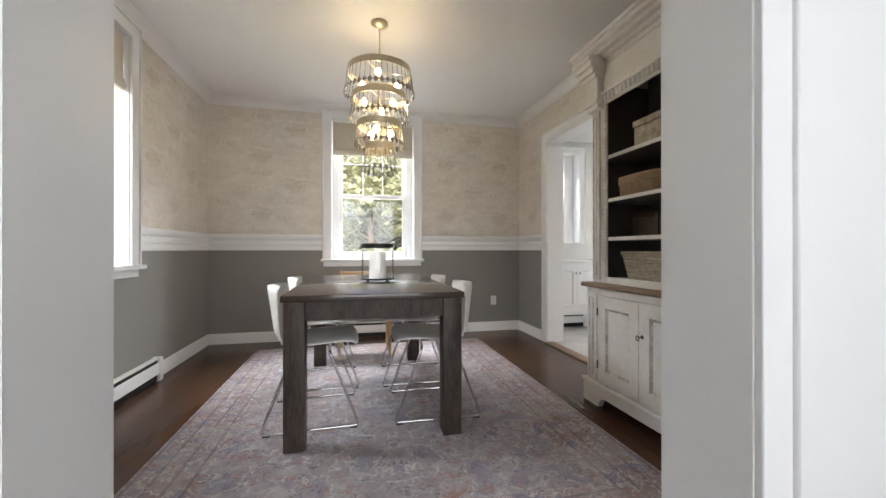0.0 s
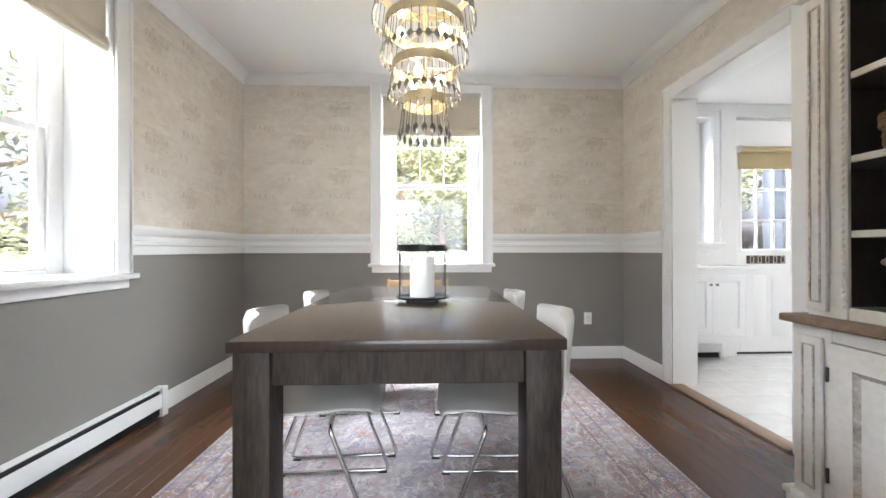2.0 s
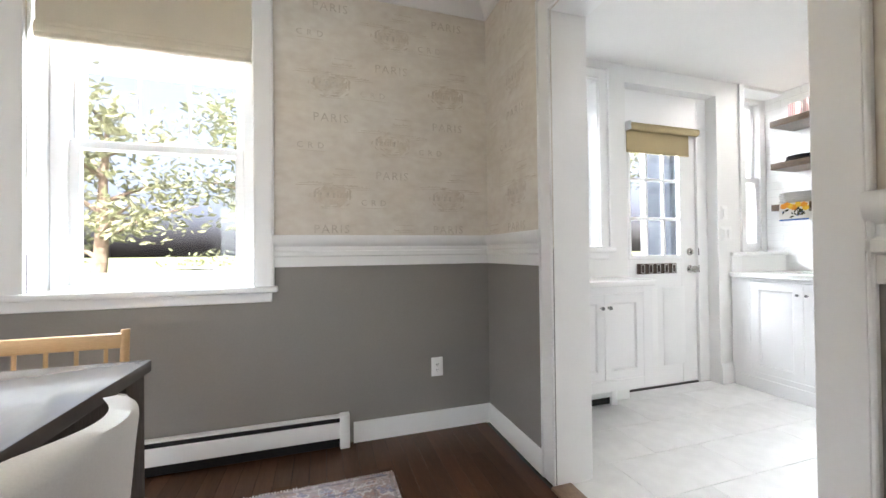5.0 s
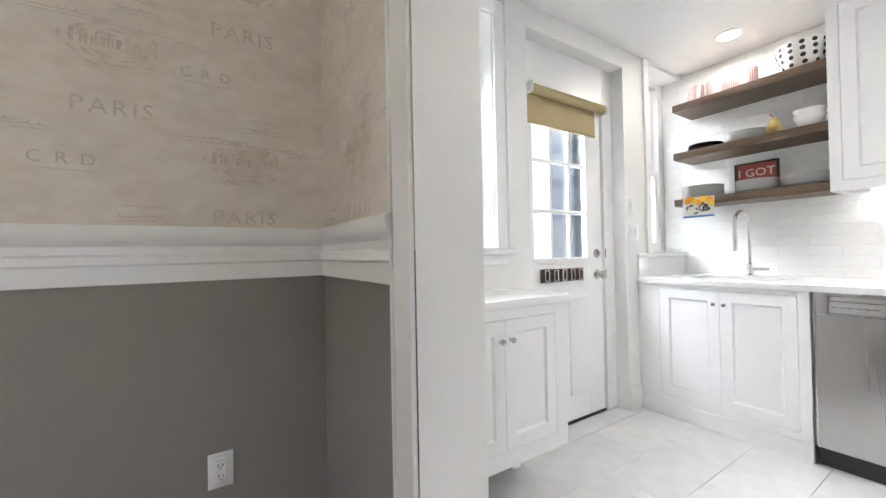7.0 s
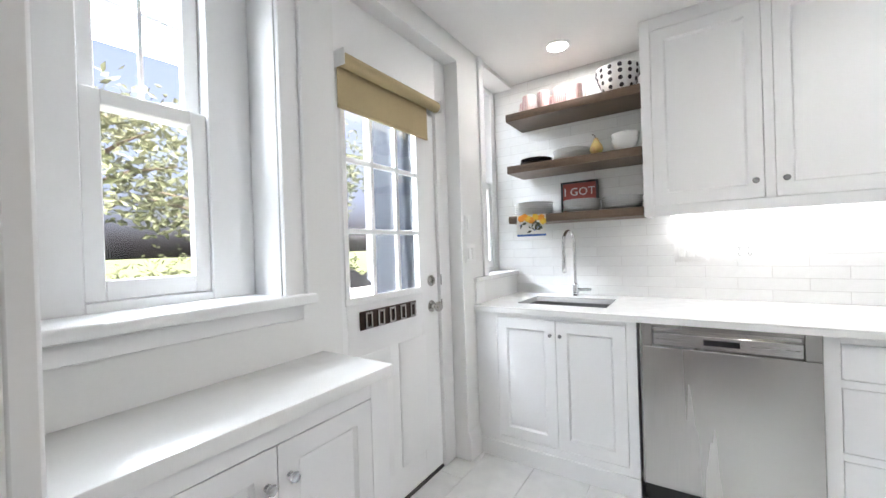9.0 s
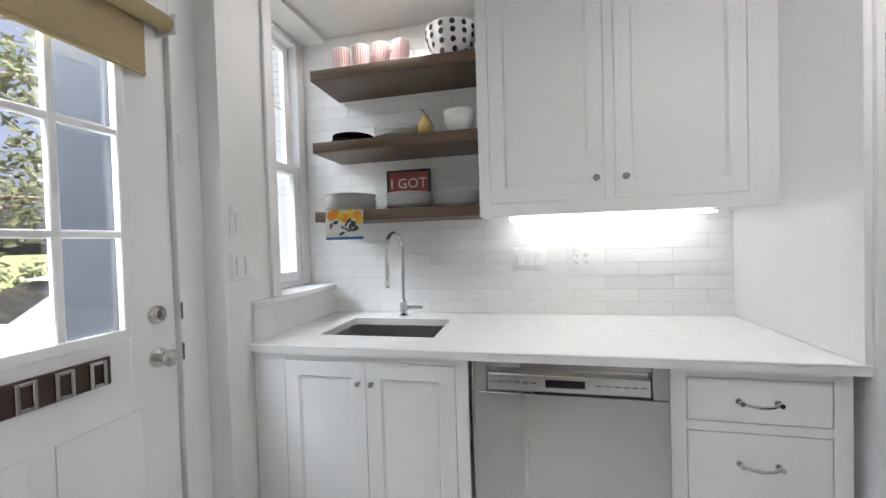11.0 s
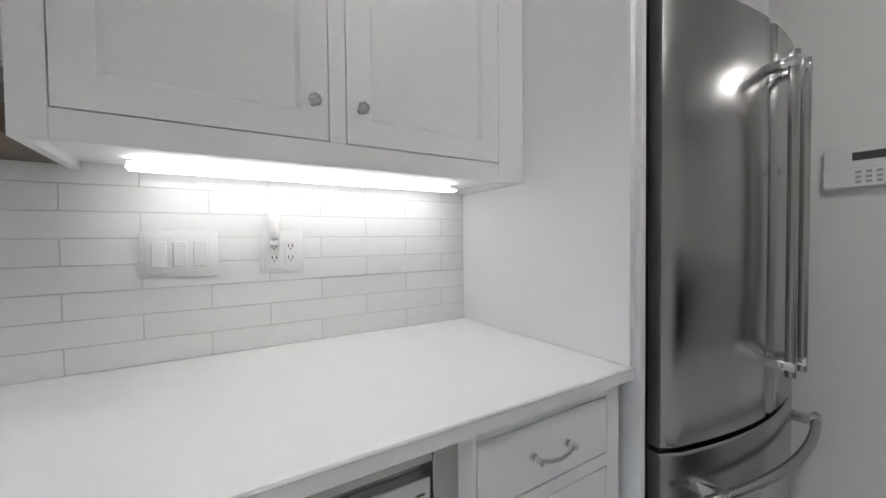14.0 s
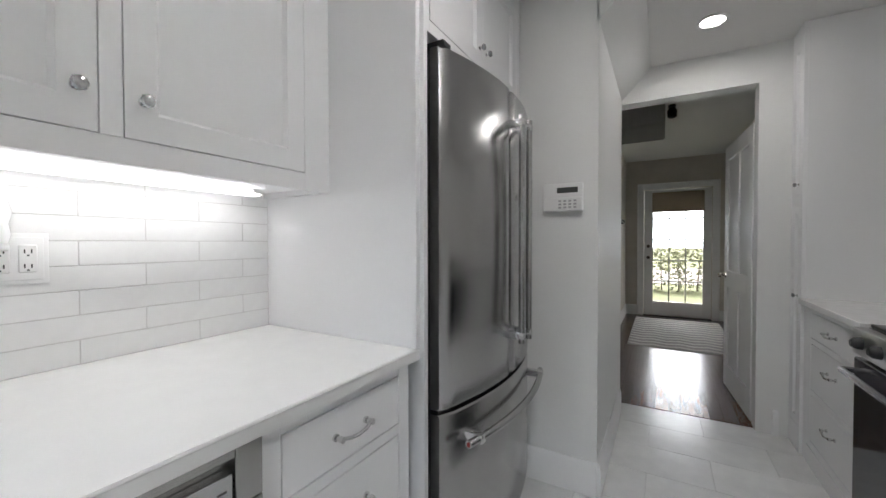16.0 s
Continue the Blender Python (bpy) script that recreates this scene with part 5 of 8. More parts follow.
for i in range(12):
    y = D0 + 0.075 + (i % 6) * 0.028 if i < 6 else D1 - 0.075 - (i % 6) * 0.028
    part("button", boxes((DF + 0.0028, DF + 0.0042, y - 0.008, y + 0.008, 0.808, 0.811), bevel=0), M_IRON, door)
part("toe_kick", boxes((CABF + 0.03, CABF + 0.05, D0, D1, 0.0, 0.1), bevel=0.002), M_BLACKP, dw, "black toe kick")
part("gap_seal", boxes((DF + 0.02, DF + 0.044, D0 - 0.0015, D1 + 0.0015, 0.8965, 0.906), bevel=0), M_BLACKP, dw, "black seal under the worktop")


# ---------- drawer cabinets ----------
def drawer_cabinet(name, face, back, s, y0, y1, splits, label, top=0.876, fr=0.048):
    t = thing(name, ((face + back) / 2, (y0 + y1) / 2, 0), label, "cabinet")
    for r_ in ((face - s * 0.021, back, y0, y0 + 0.018, 0.1, top), (face - s * 0.021, back, y1 - 0.018, y1, 0.1, top), (back + s * 0.002, back + s * 0.02, y0 + 0.018, y1 - 0.018, 0.1, top)):
        part("side_panel", boxes(r_), M_CAB, t)
    rails = [(splits[i][1], splits[i + 1][0]) for i in range(len(splits) - 1)]
    rows = [(face, face - s * 0.02, y0, y0 + fr, 0.1, top), (face, face - s * 0.02, y1 - fr, y1, 0.1, top), (face, face - s * 0.02, y0 + fr, y1 - fr, splits[-1][1], top), (face, face - s * 0.02, y0 + fr, y1 - fr, 0.1, splits[0][0])]
    rows += [(face, face - s * 0.02, y0 + fr, y1 - fr, a, b) for a, b in rails]
    part("face_frame", boxes(*rows, bevel=0.001), M_CAB, t)
    part("base_board", boxes((face + s * 0.004, face - s * 0.02, y0, y1, 0.0, 0.0995), bevel=0.003), M_CAB, t)
    for z0, z1 in splits:
        d = part("drawer", boxes((face - s * 0.019, face - s * 0.0005, y0 + fr + 0.0025, y1 - fr - 0.0025, z0 + 0.0025, z1 - 0.0025), bevel=0.0015), M_CAB, t)
        bar_pull(d, face - s * 0.0005, s, (y0 + y1) / 2, (z0 + z1) / 2 + (0.0 if z1 - z0 < 0.2 else 0.03), 0.105)
    return t


drawer_cabinet("drawer_cabinet", CABF, XB - 0.003, -1, 2.634, 3.128, [(0.14, 0.395), (0.425, 0.68), (0.71, 0.852)], "white painted drawer cabinet with chrome handles")

# ---------- worktop and sink ----------
SX0, SX1, SY0, SY1 = 4.565, 4.925, 3.955, 4.475
wt = thing("worktop", (4.75, 3.6, CT), "white quartz worktop with a sink cut-out", "countertop")
bm = bmesh.new()
for r in ((CF, SX0, CY0, CY1), (SX1, XB - 0.0005, CY0, CY1), (SX0, SX1, CY0, SY0), (SX0, SX1, SY1, CY1)):
    vs_ = [(r[0], r[2]), (r[1], r[2]), (r[1], r[3]), (r[0], r[3])]
    bm.faces.new([bm.verts.new((x, y, CT)) for x, y in vs_])
bmesh.ops.remove_doubles(bm, verts=bm.verts, dist=1e-5)
ext = bmesh.ops.extrude_face_region(bm, geom=list(bm.faces))
for g in ext["geom"]:
    if isinstance(g, bmesh.types.BMVert):
        g.co.z = CT - 0.034
part("slab", bm, M_QUARTZ, wt, soft=False)
part("front_edge", tube(bmesh.new(), [(CF + 0.001, CY0, CT - 0.0045), (CF + 0.001, CY1, CT - 0.0045)], 0.004, 8), M_QUARTZ, wt)
sk = thing("kitchen_sink", (4.745, 4.215, 0.7), "undermount stainless steel sink", "sink")
bm = bmesh.new()
e = 0.004
pts0 = [(SX0 - e, SY0 - e), (SX1 + e, SY0 - e), (SX1 + e, SY1 + e), (SX0 - e, SY1 + e)]


def loop_at(inset, z, k=5, rad=0.03):
    out = []
    x0, x1, y0, y1 = SX0 - e + inset, SX1 + e - inset, SY0 - e + inset, SY1 + e - inset
    for cx, cy, a0 in ((x1 - rad, y1 - rad, 0), (x0 + rad, y1 - rad, 90), (x0 + rad, y0 + rad, 180), (x1 - rad, y0 + rad, 270)):
        for i in range(k + 1):
            a = radians(a0 + 90 * i / k)
            out.append(bm.verts.new((cx + rad * math.cos(a), cy + rad * math.sin(a), z)))
    return out


loops = [loop_at(0, CT - 0.035), loop_at(0.002, CT - 0.12), loop_at(0.006, CT - 0.19), loop_at(0.025, CT - 0.21), loop_at(0.14, CT - 0.214)]
for a, b in zip(loops, loops[1:]):
    for i in range(len(a)):
        bm.faces.new((a[i], a[(i + 1) % len(a)], b[(i + 1) % len(b)], b[i]))
bm.faces.new(loops[-1])
part("bowl", bm, M_SINK, sk)
part("drain", lathe(bmesh.new(), [(0.042, 0), (0.042, 0.003), (0.03, 0.004), (0.028, 0.0), (0.0, 0.0)], (4.745, 4.215, CT - 0.2135), 22, caps=False), M_CHROME, sk)
fx, fy = 4.995, 4.225
fa = thing("faucet", (fx, fy, CT), "polished nickel gooseneck kitchen faucet", "faucet")
part("base", lathe(bmesh.new(), [(0.027, 0.0005), (0.027, 0.008), (0.021, 0.014), (0.021, 0.075), (0.016, 0.085), (0.012, 0.09)], (fx, fy, CT), 20), M_CHROME, fa)
neck = [(fx, fy, CT + 0.08), (fx, fy, CT + 0.36)] + [(fx - 0.075 + 0.075 * math.cos(a), fy + 0.0 + 0.03 * (1 - math.cos(a)) / 2, CT + 0.36 + 0.085 * math.sin(a)) for a in [math.pi * i / 14 for i in range(1, 15)]] + [(fx - 0.15, fy + 0.03, CT + 0.27)]
part("neck", tube(bmesh.new(), neck, 0.0105, 12), M_CHROME, fa)
part("spray_head", tube(bmesh.new(), [(fx - 0.15, fy + 0.03, CT + 0.30), (fx - 0.15, fy + 0.03, CT + 0.18), (fx - 0.15, fy + 0.03, CT + 0.172)], [0.0135, 0.0145, 0.011], 14), M_CHROME, fa)
part("lever", tube(bmesh.new(), [(fx, fy - 0.015, CT + 0.045), (fx, fy - 0.07, CT + 0.047), (fx, fy - 0.105, CT + 0.048)], [0.012, 0.012, 0.009], 12), M_CHROME, fa)

# ---------- window ledge beside the sink ----------
solid("window_sill", boxes((4.41, XB - 0.011, YN - 0.022, YN + 0.149, 1.052, 1.082), bevel=0.004), M_QUARTZ, "white quartz sill behind the sink", "sill")
solid("trim_sink_window", boxes((4.53, 4.588, YN - 0.018, YN - 0.0005, 1.083, KCEIL - 0.001), (4.41, 4.53, YN - 0.014, YN - 0.0005, CT + 0.001, 1.0515), bevel=0.003), M_TRIM, "white window casing by the sink", "casing")


# ---------- floating shelves ----------
SHY0, SHY1, SHX = 3.7785, 4.612, 4.79
shelf_z = (1.476, 1.823, 2.182)
for z in shelf_z:
    t = thing("floating_shelf", (4.95, 4.2, z), "thick brown wooden floating shelf on white tiles", "shelf", "floating shelves by the sink")
    part("board", boxes((SHX + 0.0205, XB - 0.0105, SHY0, SHY1, z - 0.052, z), bevel=0.0015), M_SHELF, t)
    part("front_edge", boxes((SHX, SHX + 0.02, SHY0, SHY1, z - 0.0522, z + 0.0002), bevel=0.003, seg=2), M_SHELF, t, "paler worn front edge")


# ---------- dishes ----------
M_CHINA = mat("white_glazed_china", (0.80, 0.80, 0.79), 0.12, vary=0.02, bump=0)
M_CHINAD = mat("dark_glazed_china", (0.03, 0.025, 0.03), 0.15, vary=0.05, bump=0)
PLATE = [(0.0, 0.002), (0.055, 0.002), (0.06, 0.0), (0.066, 0.003), (0.092, 0.012), (0.118, 0.0165), (0.1195, 0.0185), (0.117, 0.0195), (0.09, 0.0155), (0.06, 0.0065), (0.0, 0.006)]
plate_mesh = mesh_of("plate", lathe(bmesh.new(), PLATE, (0, 0, 0), 40, caps=False), M_CHINA)
plate_dark = mesh_of("plate_dark", lathe(bmesh.new(), PLATE, (0, 0, 0), 40, caps=False), M_CHINAD)


def plates(x, y, z, count, s, dark=False, label="white china dinner plate in a stack on a shelf", group="stacked plates"):
    for i in range(count):
        ob = new("plate", plate_dark if dark else plate_mesh)
        ob.matrix_basis = pose(x + 0.003 * math.sin(i * 2.3), y + 0.003 * math.cos(i * 1.7), z + 0.0004 + i * 0.0122 * s, 0, 0, 37 * i) @ Matrix.Diagonal((s, s, s, 1))
        tagged(ob, label, "plate", group)


plates(4.92, 4.475, shelf_z[0], 6, 1.12)
plates(4.905, 4.145, shelf_z[0], 6, 0.98)
plates(4.905, 3.905, shelf_z[0], 6, 0.98)
plates(4.90, 4.44, shelf_z[1], 3, 0.9, True, "dark glazed plate in a small stack", "dark plates")
plates(4.915, 4.20, shelf_z[1], 5, 1.0)


def bowl(x, y, z, r, h, label, material=M_CHINA):
    t = thing("bowl", (x, y, z), label, "bowl")
    pr = [(0.0, 0.003), (r * 0.42, 0.003), (r * 0.45, 0.0), (r * 0.5, 0.004), (r * 0.78, h * 0.35), (r * 0.96, h * 0.8), (r, h), (r * 0.97, h), (r * 0.92, h * 0.8), (r * 0.72, h * 0.36), (r * 0.4, 0.01), (0, 0.008)]
    part("body", lathe(bmesh.new(), pr, (x, y, z + 0.0004), 36, caps=False), material, t)
    return t


bowl(4.875, 3.875, shelf_z[1], 0.075, 0.07, "white china bowl on a wooden shelf")
bowl(4.875, 3.875, shelf_z[1] + 0.036, 0.075, 0.07, "white china bowl nested in another bowl")
M_PEAR = mat("green_red_pear_skin", (0.40, 0.40, 0.12), 0.35, vary=0, scale=14, fine=40, bump=0.02, col2=(0.36, 0.16, 0.06))
pe = thing("pear", (4.85, 4.035, shelf_z[1]), "ceramic-looking green and red pear on a shelf", "pear")
part("fruit", lathe(bmesh.new(), [(0.0, 0.004), (0.02, 0.0), (0.037, 0.018), (0.041, 0.036), (0.034, 0.058), (0.022, 0.078), (0.016, 0.095), (0.01, 0.104), (0.0, 0.104)], (4.85, 4.035, shelf_z[1] + 0.0004), 24, caps=False), M_PEAR, pe)
part("stem", tube(bmesh.new(), [(4.85, 4.035, shelf_z[1] + 0.1), (4.848, 4.041, shelf_z[1] + 0.118), (4.844, 4.055, shelf_z[1] + 0.13)], [0.003, 0.0025, 0.003], 6), M_DARKWOOD, pe)
pb = bowl(4.925, 3.91, shelf_z[2], 0.128, 0.165, "large white bowl with black polka dots on the top shelf")
dots = bmesh.new()
rnd = random.Random(8)
for row, (f, k) in enumerate(((0.22, 9), (0.45, 12), (0.68, 13), (0.88, 14))):
    for i in range(k):
        a = 2 * math.pi * (i + 0.5 * (row % 2)) / k
        r = 0.128 * (0.5 + 0.46 * min(1, f / 0.8) ** 0.72) + 0.0035
        if f > 0.8:
            r = 0.128 * 0.985 + 0.002
        n_ = Vector((math.cos(a), math.sin(a), -0.45 * (1 - f)))
        m_ = Matrix.Translation((4.925 + r * math.cos(a), 3.91 + r * math.sin(a), shelf_z[2] + 0.165 * f)) @ Vector((0, 0, 1)).rotation_difference(n_).to_matrix().to_4x4() @ Matrix.Diagonal((1, 1, 0.25, 1))
        bmesh.ops.create_icosphere(dots, subdivisions=2, radius=0.0135, matrix=m_)
tagged(part("dot_print", dots, M_CHINAD, pb, "black painted dots"), kind="stuff")
M_PINK = mat("dusty_pink_glaze", (0.62, 0.34, 0.35), 0.25, vary=0.03, bump=0)
M_CREAMG = mat("cream_glaze", (0.76, 0.66, 0.62), 0.25, vary=0.03, bump=0)


def mug(x, y, z, turn):
    t = thing("mug", (0, 0, 0), "pink and white striped mug on the top shelf", "mug", "striped mugs")
    part("body", lathe(bmesh.new(), [(0.0, 0.003), (0.035, 0.003), (0.037, 0.0), (0.040, 0.004), (0.0415, 0.108), (0.040, 0.112), (0.0375, 0.108), (0.036, 0.01), (0.0, 0.008)], (0, 0, 0.0004), 32, caps=False), M_CREAMG, t)
    st = bmesh.new()
    for i in range(20):
        a0, a1 = 2 * math.pi * i / 20, 2 * math.pi * (i + 0.5) / 20
        sheet(st, lambda u, v: ((0.0407 + 0.0013 * v) * math.cos(a0 + (a1 - a0) * u), (0.0407 + 0.0013 * v) * math.sin(a0 + (a1 - a0) * u), 0.008 + 0.098 * v), 2, 1)
    part("stripes", st, M_PINK, t, "pink stripes")
    part("handle", tube(bmesh.new(), [(0.038, 0, 0.085), (0.06, 0, 0.088), (0.068, 0, 0.06), (0.06, 0, 0.032), (0.038, 0, 0.03)], 0.005, 8), M_CREAMG, t)
    t.matrix_basis = pose(x, y, z, 0, 0, turn)
    return t


mg = mug(4.855, 4.15, shelf_z[2], -60)
for x, y, a in ((4.855, 4.255, -75), (4.85, 4.36, -55), (4.855, 4.465, -70), (4.97, 4.20, 100), (4.97, 4.31, 90), (4.97, 4.53, 70)):
    copy_thing(mg, pose(x, y, shelf_z[2], 0, 0, a))

# ---------- framed sign, towel ----------
def lettering(text, size, m, depth=0.0008, font_space=1.0):
    """The built-in font as a mesh in the plane given by m."""
    cu = bpy.data.curves.new("lettering", "FONT")
    cu.body, cu.size, cu.extrude, cu.align_x = text, size, depth, "CENTER"
    cu.space_character, cu.resolution_u = font_space, 2
    ob = bpy.data.objects.new("lettering", cu)
    scene.collection.objects.link(ob)
    me = bpy.data.meshes.new_from_object(ob.evaluated_get(bpy.context.evaluated_depsgraph_get()))
    bm_ = bmesh.new()
    bm_.from_mesh(me)
    bmesh.ops.transform(bm_, matrix=m, verts=bm_.verts)
    bpy.data.objects.remove(ob)
    bpy.data.curves.remove(cu)
    bpy.data.meshes.remove(me)
    return bm_


FACE_W = Matrix(((0, 0, -1, 0), (-1, 0, 0, 0), (0, 1, 0, 0), (0, 0, 0, 1)))   # text that faces -x
FACE_S = Matrix(((1, 0, 0, 0), (0, 0, -1, 0), (0, 1, 0, 0), (0, 0, 0, 1)))    # faces -y
FACE_E = Matrix(((0, 0, 1, 0), (1, 0, 0, 0), (0, 1, 0, 0), (0, 0, 0, 1)))     # faces +x
FY0, FY1, FZ1 = 4.068, 4.316, 1.705
fs = thing("framed_sign", (5.07, 4.19, shelf_z[0]), "black framed red sign with white block letters", "sign")
part("frame", boxes((5.035, 5.06, FY0, FY0 + 0.014, shelf_z[0] + 0.0005, FZ1), (5.035, 5.06, FY1 - 0.014, FY1, shelf_z[0] + 0.0005, FZ1), (5.035, 5.06, FY0 + 0.014, FY1 - 0.014, FZ1 - 0.014, FZ1), (5.035, 5.06, FY0 + 0.014, FY1 - 0.014, shelf_z[0] + 0.0005, 1.49)), M_BLACKP, fs)
part("board", boxes((5.044, 5.058, FY0 + 0.014, FY1 - 0.014, 1.49, FZ1 - 0.014), bevel=0), mat("brick_red_print", (0.30, 0.055, 0.04), 0.55, vary=0.06), fs, "brick red board")
M_LETTER = mat("white_print", (0.78, 0.76, 0.72), 0.6, vary=0.02, bump=0)
part("lettering", lettering("I GOT", 0.078, Matrix.Translation((5.0435, 4.192, 1.606)) @ FACE_W), M_LETTER, fs, "white letters I GOT", soft=False)
for y0, y1 in ((4.10, 4.14), (4.15, 4.185), (4.20, 4.235), (4.245, 4.28)):
    part("letter_bar", boxes((5.0425, 5.0438, y0, y1, 1.52, 1.58), bevel=0), M_LETTER, fs)
tw = thing("dish_towel", (4.787, 4.43, 1.36), "printed tea towel in orange, black and blue over the shelf edge", "towel")
M_TOWEL = mat("printed_cotton", (0.72, 0.70, 0.66), 0.95, vary=0.03, fine=300, bump=0.1)
bm = bmesh.new()


def cloth(u, v):
    y = 4.345 + 0.20 * u
    if v < 0.25:
        f = v / 0.25
        return (4.90 - 0.112 * f, y, shelf_z[0] + 0.003 + 0.002 * math.sin(9 * u))
    f = (v - 0.25) / 0.75
    return (4.786 - 0.004 * f * math.sin(7 * u) - 0.003, y + 0.004 * math.sin(3 * f), shelf_z[0] + 0.002 - 0.145 * f)


sheet(bm, cloth, 14, 24)
part("cloth", bm, M_TOWEL, tw)
M_ORANGE, M_BLUE, M_OLIVE = mat("orange_print", (0.72, 0.28, 0.03), 0.9), mat("blue_print", (0.06, 0.15, 0.42), 0.9), mat("dark_olive_print", (0.05, 0.055, 0.03), 0.9)


def petal(bm_, y, z, a, ln, wd):
    c, s = math.cos(a), math.sin(a)
    sheet(bm_, lambda u, v: (4.7765 - 0.0006 * math.sin(math.pi * v), y + c * ln * u - s * wd * math.sin(math.pi * u) * (v - 0.5), z + s * ln * u + c * wd * math.sin(math.pi * u) * (v - 0.5)), 5, 2)


rnd = random.Random(4)
pr1, pr2, pr3 = bmesh.new(), bmesh.new(), bmesh.new()
pr4 = bmesh.new()
for cx_, cz, b_ in ((4.375, 1.452, pr1), (4.415, 1.458, pr4), (4.465, 1.448, pr4), (4.44, 1.438, pr1), (4.515, 1.452, pr1), (4.49, 1.462, pr1), (4.365, 1.43, pr4)):
    for i in range(6):
        petal(b_, cx_, cz, i * 1.047 + cx_ * 9, 0.026, 0.024)
for i in range(17):
    petal(pr2, rnd.uniform(4.37, 4.52), rnd.uniform(1.365, 1.43), rnd.uniform(0, 6.28), rnd.uniform(0.02, 0.042), rnd.uniform(0.01, 0.018))
box(pr3, 4.7755, 4.7763, 4.346, 4.545, 1.3325, 1.346)
for i in range(4):
    petal(pr3, rnd.uniform(4.36, 4.53), rnd.uniform(1.37, 1.44), rnd.uniform(0, 6.28), 0.014, 0.008)
part("yellow_bloom", pr4, mat("yellow_print", (0.75, 0.48, 0.05), 0.9), tw, "yellow printed flowers")
part("orange_bloom", pr1, M_ORANGE, tw, "orange printed flowers")
part("dark_leaf_print", pr2, M_OLIVE, tw, "dark printed leaves")
part("blue_band", pr3, M_BLUE, tw, "blue printed band")

# ---------- upper cabinet ----------
UX, UZB = 4.755, 1.412
uc = thing("wall_cabinet", (4.93, 3.2, UZB), "white painted wall cabinet with two inset panel doors", "cabinet")
for r_ in ((UX + 0.021, XB - 0.003, 3.752, 3.772, UZB, 2.508), (UX + 0.021, XB - 0.003, 2.6205, 2.64, UZB, 2.508), (UX + 0.021, XB - 0.003, 2.64, 3.752, UZB + 0.02, UZB + 0.038)):
    part("side_panel", boxes(r_, bevel=0.001), M_CAB, uc)
part("face_frame", boxes((UX, UX + 0.02, 3.722, 3.772, UZB, 2.508), (UX, UX + 0.02, 2.6205, 2.724, UZB, 2.508), (UX, UX + 0.02, 2.724, 3.722, UZB, 1.468), (UX, UX + 0.02, 2.724, 3.722, 2.44, 2.508), (UX, UX + 0.02, 3.205, 3.245, 1.468, 2.44), bevel=0.001), M_CAB, uc)
for y0, y1, ky in ((2.7265, 3.2025, 3.168), (3.2475, 3.7195, 3.282)):
    d = panel_door(uc, UX + 0.019, -1, y0, y1, 1.4705, 2.4375, M_CAB, t=0.019, stile=0.062)
    knob(d, (UX - 0.0005, ky, 1.555), (-1, 0, 0), 1.15)
led = thing("under_cabinet_light", (4.976, 3.2, 1.41), "lit slim led strip under the wall cabinet", "light")
part("housing", boxes((5.0, 5.03, 2.74, 3.655, 1.412, 1.4315), bevel=0.002), M_PLASTIC, led)
part("diffuser", boxes((4.955, 4.9995, 2.745, 3.65, 1.403, 1.4115), bevel=0.002), M_LED, led, "glowing diffuser")

# ---------- plates on the tiles ----------
TF = XB - 0.0095
wall_plate("light_switch", "x", TF, -1, 3.558, 1.203, "sss", "white triple light switch on white tiles", w=0.175, h=0.125, kind_="switch")
wall_plate("wall_outlet", "x", TF, -1, 3.302, 1.203, "og", "white double outlet on white tiles", w=0.122, h=0.125)
nl = thing("night_light", (TF - 0.01, 3.325, 1.26), "white figurine-shaped plug-in night light", "night light")
part("plug", boxes((TF - 0.03, TF - 0.0095, 3.312, 3.34, 1.222, 1.24), bevel=0.005, seg=2), M_PLASTIC, nl)
part("shade", lathe(bmesh.new(), [(0.012, 0), (0.017, 0.02), (0.013, 0.045), (0.019, 0.07), (0.012, 0.1), (0.004, 0.125), (0.0, 0.126)], (TF - 0.022, 3.326, 1.2405), 14, caps=False), M_PLASTIC, nl)
wall_plate("light_switch", "y", YN, -1, 4.345, 1.41, "s", "white light switch on the pale wall", w=0.075, kind_="switch")
wall_plate("light_switch", "y", YN, -1, 4.367, 1.235, "ss", "white double light switch on the pale wall", kind_="switch")

# ---------- refrigerator and its surround ----------
solid("trim_fridge_panel", boxes((4.375, XB - 0.001, 2.578, 2.5985, 0.0, 2.509), (CF, XB - 0.001, 2.5985, 2.6195, CT + 0.001, 2.509), bevel=0.001), M_CAB, "white panel between worktop and refrigerator", "panel")
F0, F1, FC, FE = 1.655, 2.54, 4.275, 4.345
fridge = thing("refrigerator", (4.7, 2.1, 0), "stainless steel french-door refrigerator with bottom freezer", "refrigerator")
part("case", boxes((FE + 0.05, XB - 0.02, F0 + 0.006, F1 - 0.006, 0.03, 1.845), bevel=0.004), mat("dark_grey_case", (0.05, 0.05, 0.052), 0.5), fridge, "dark grey case")


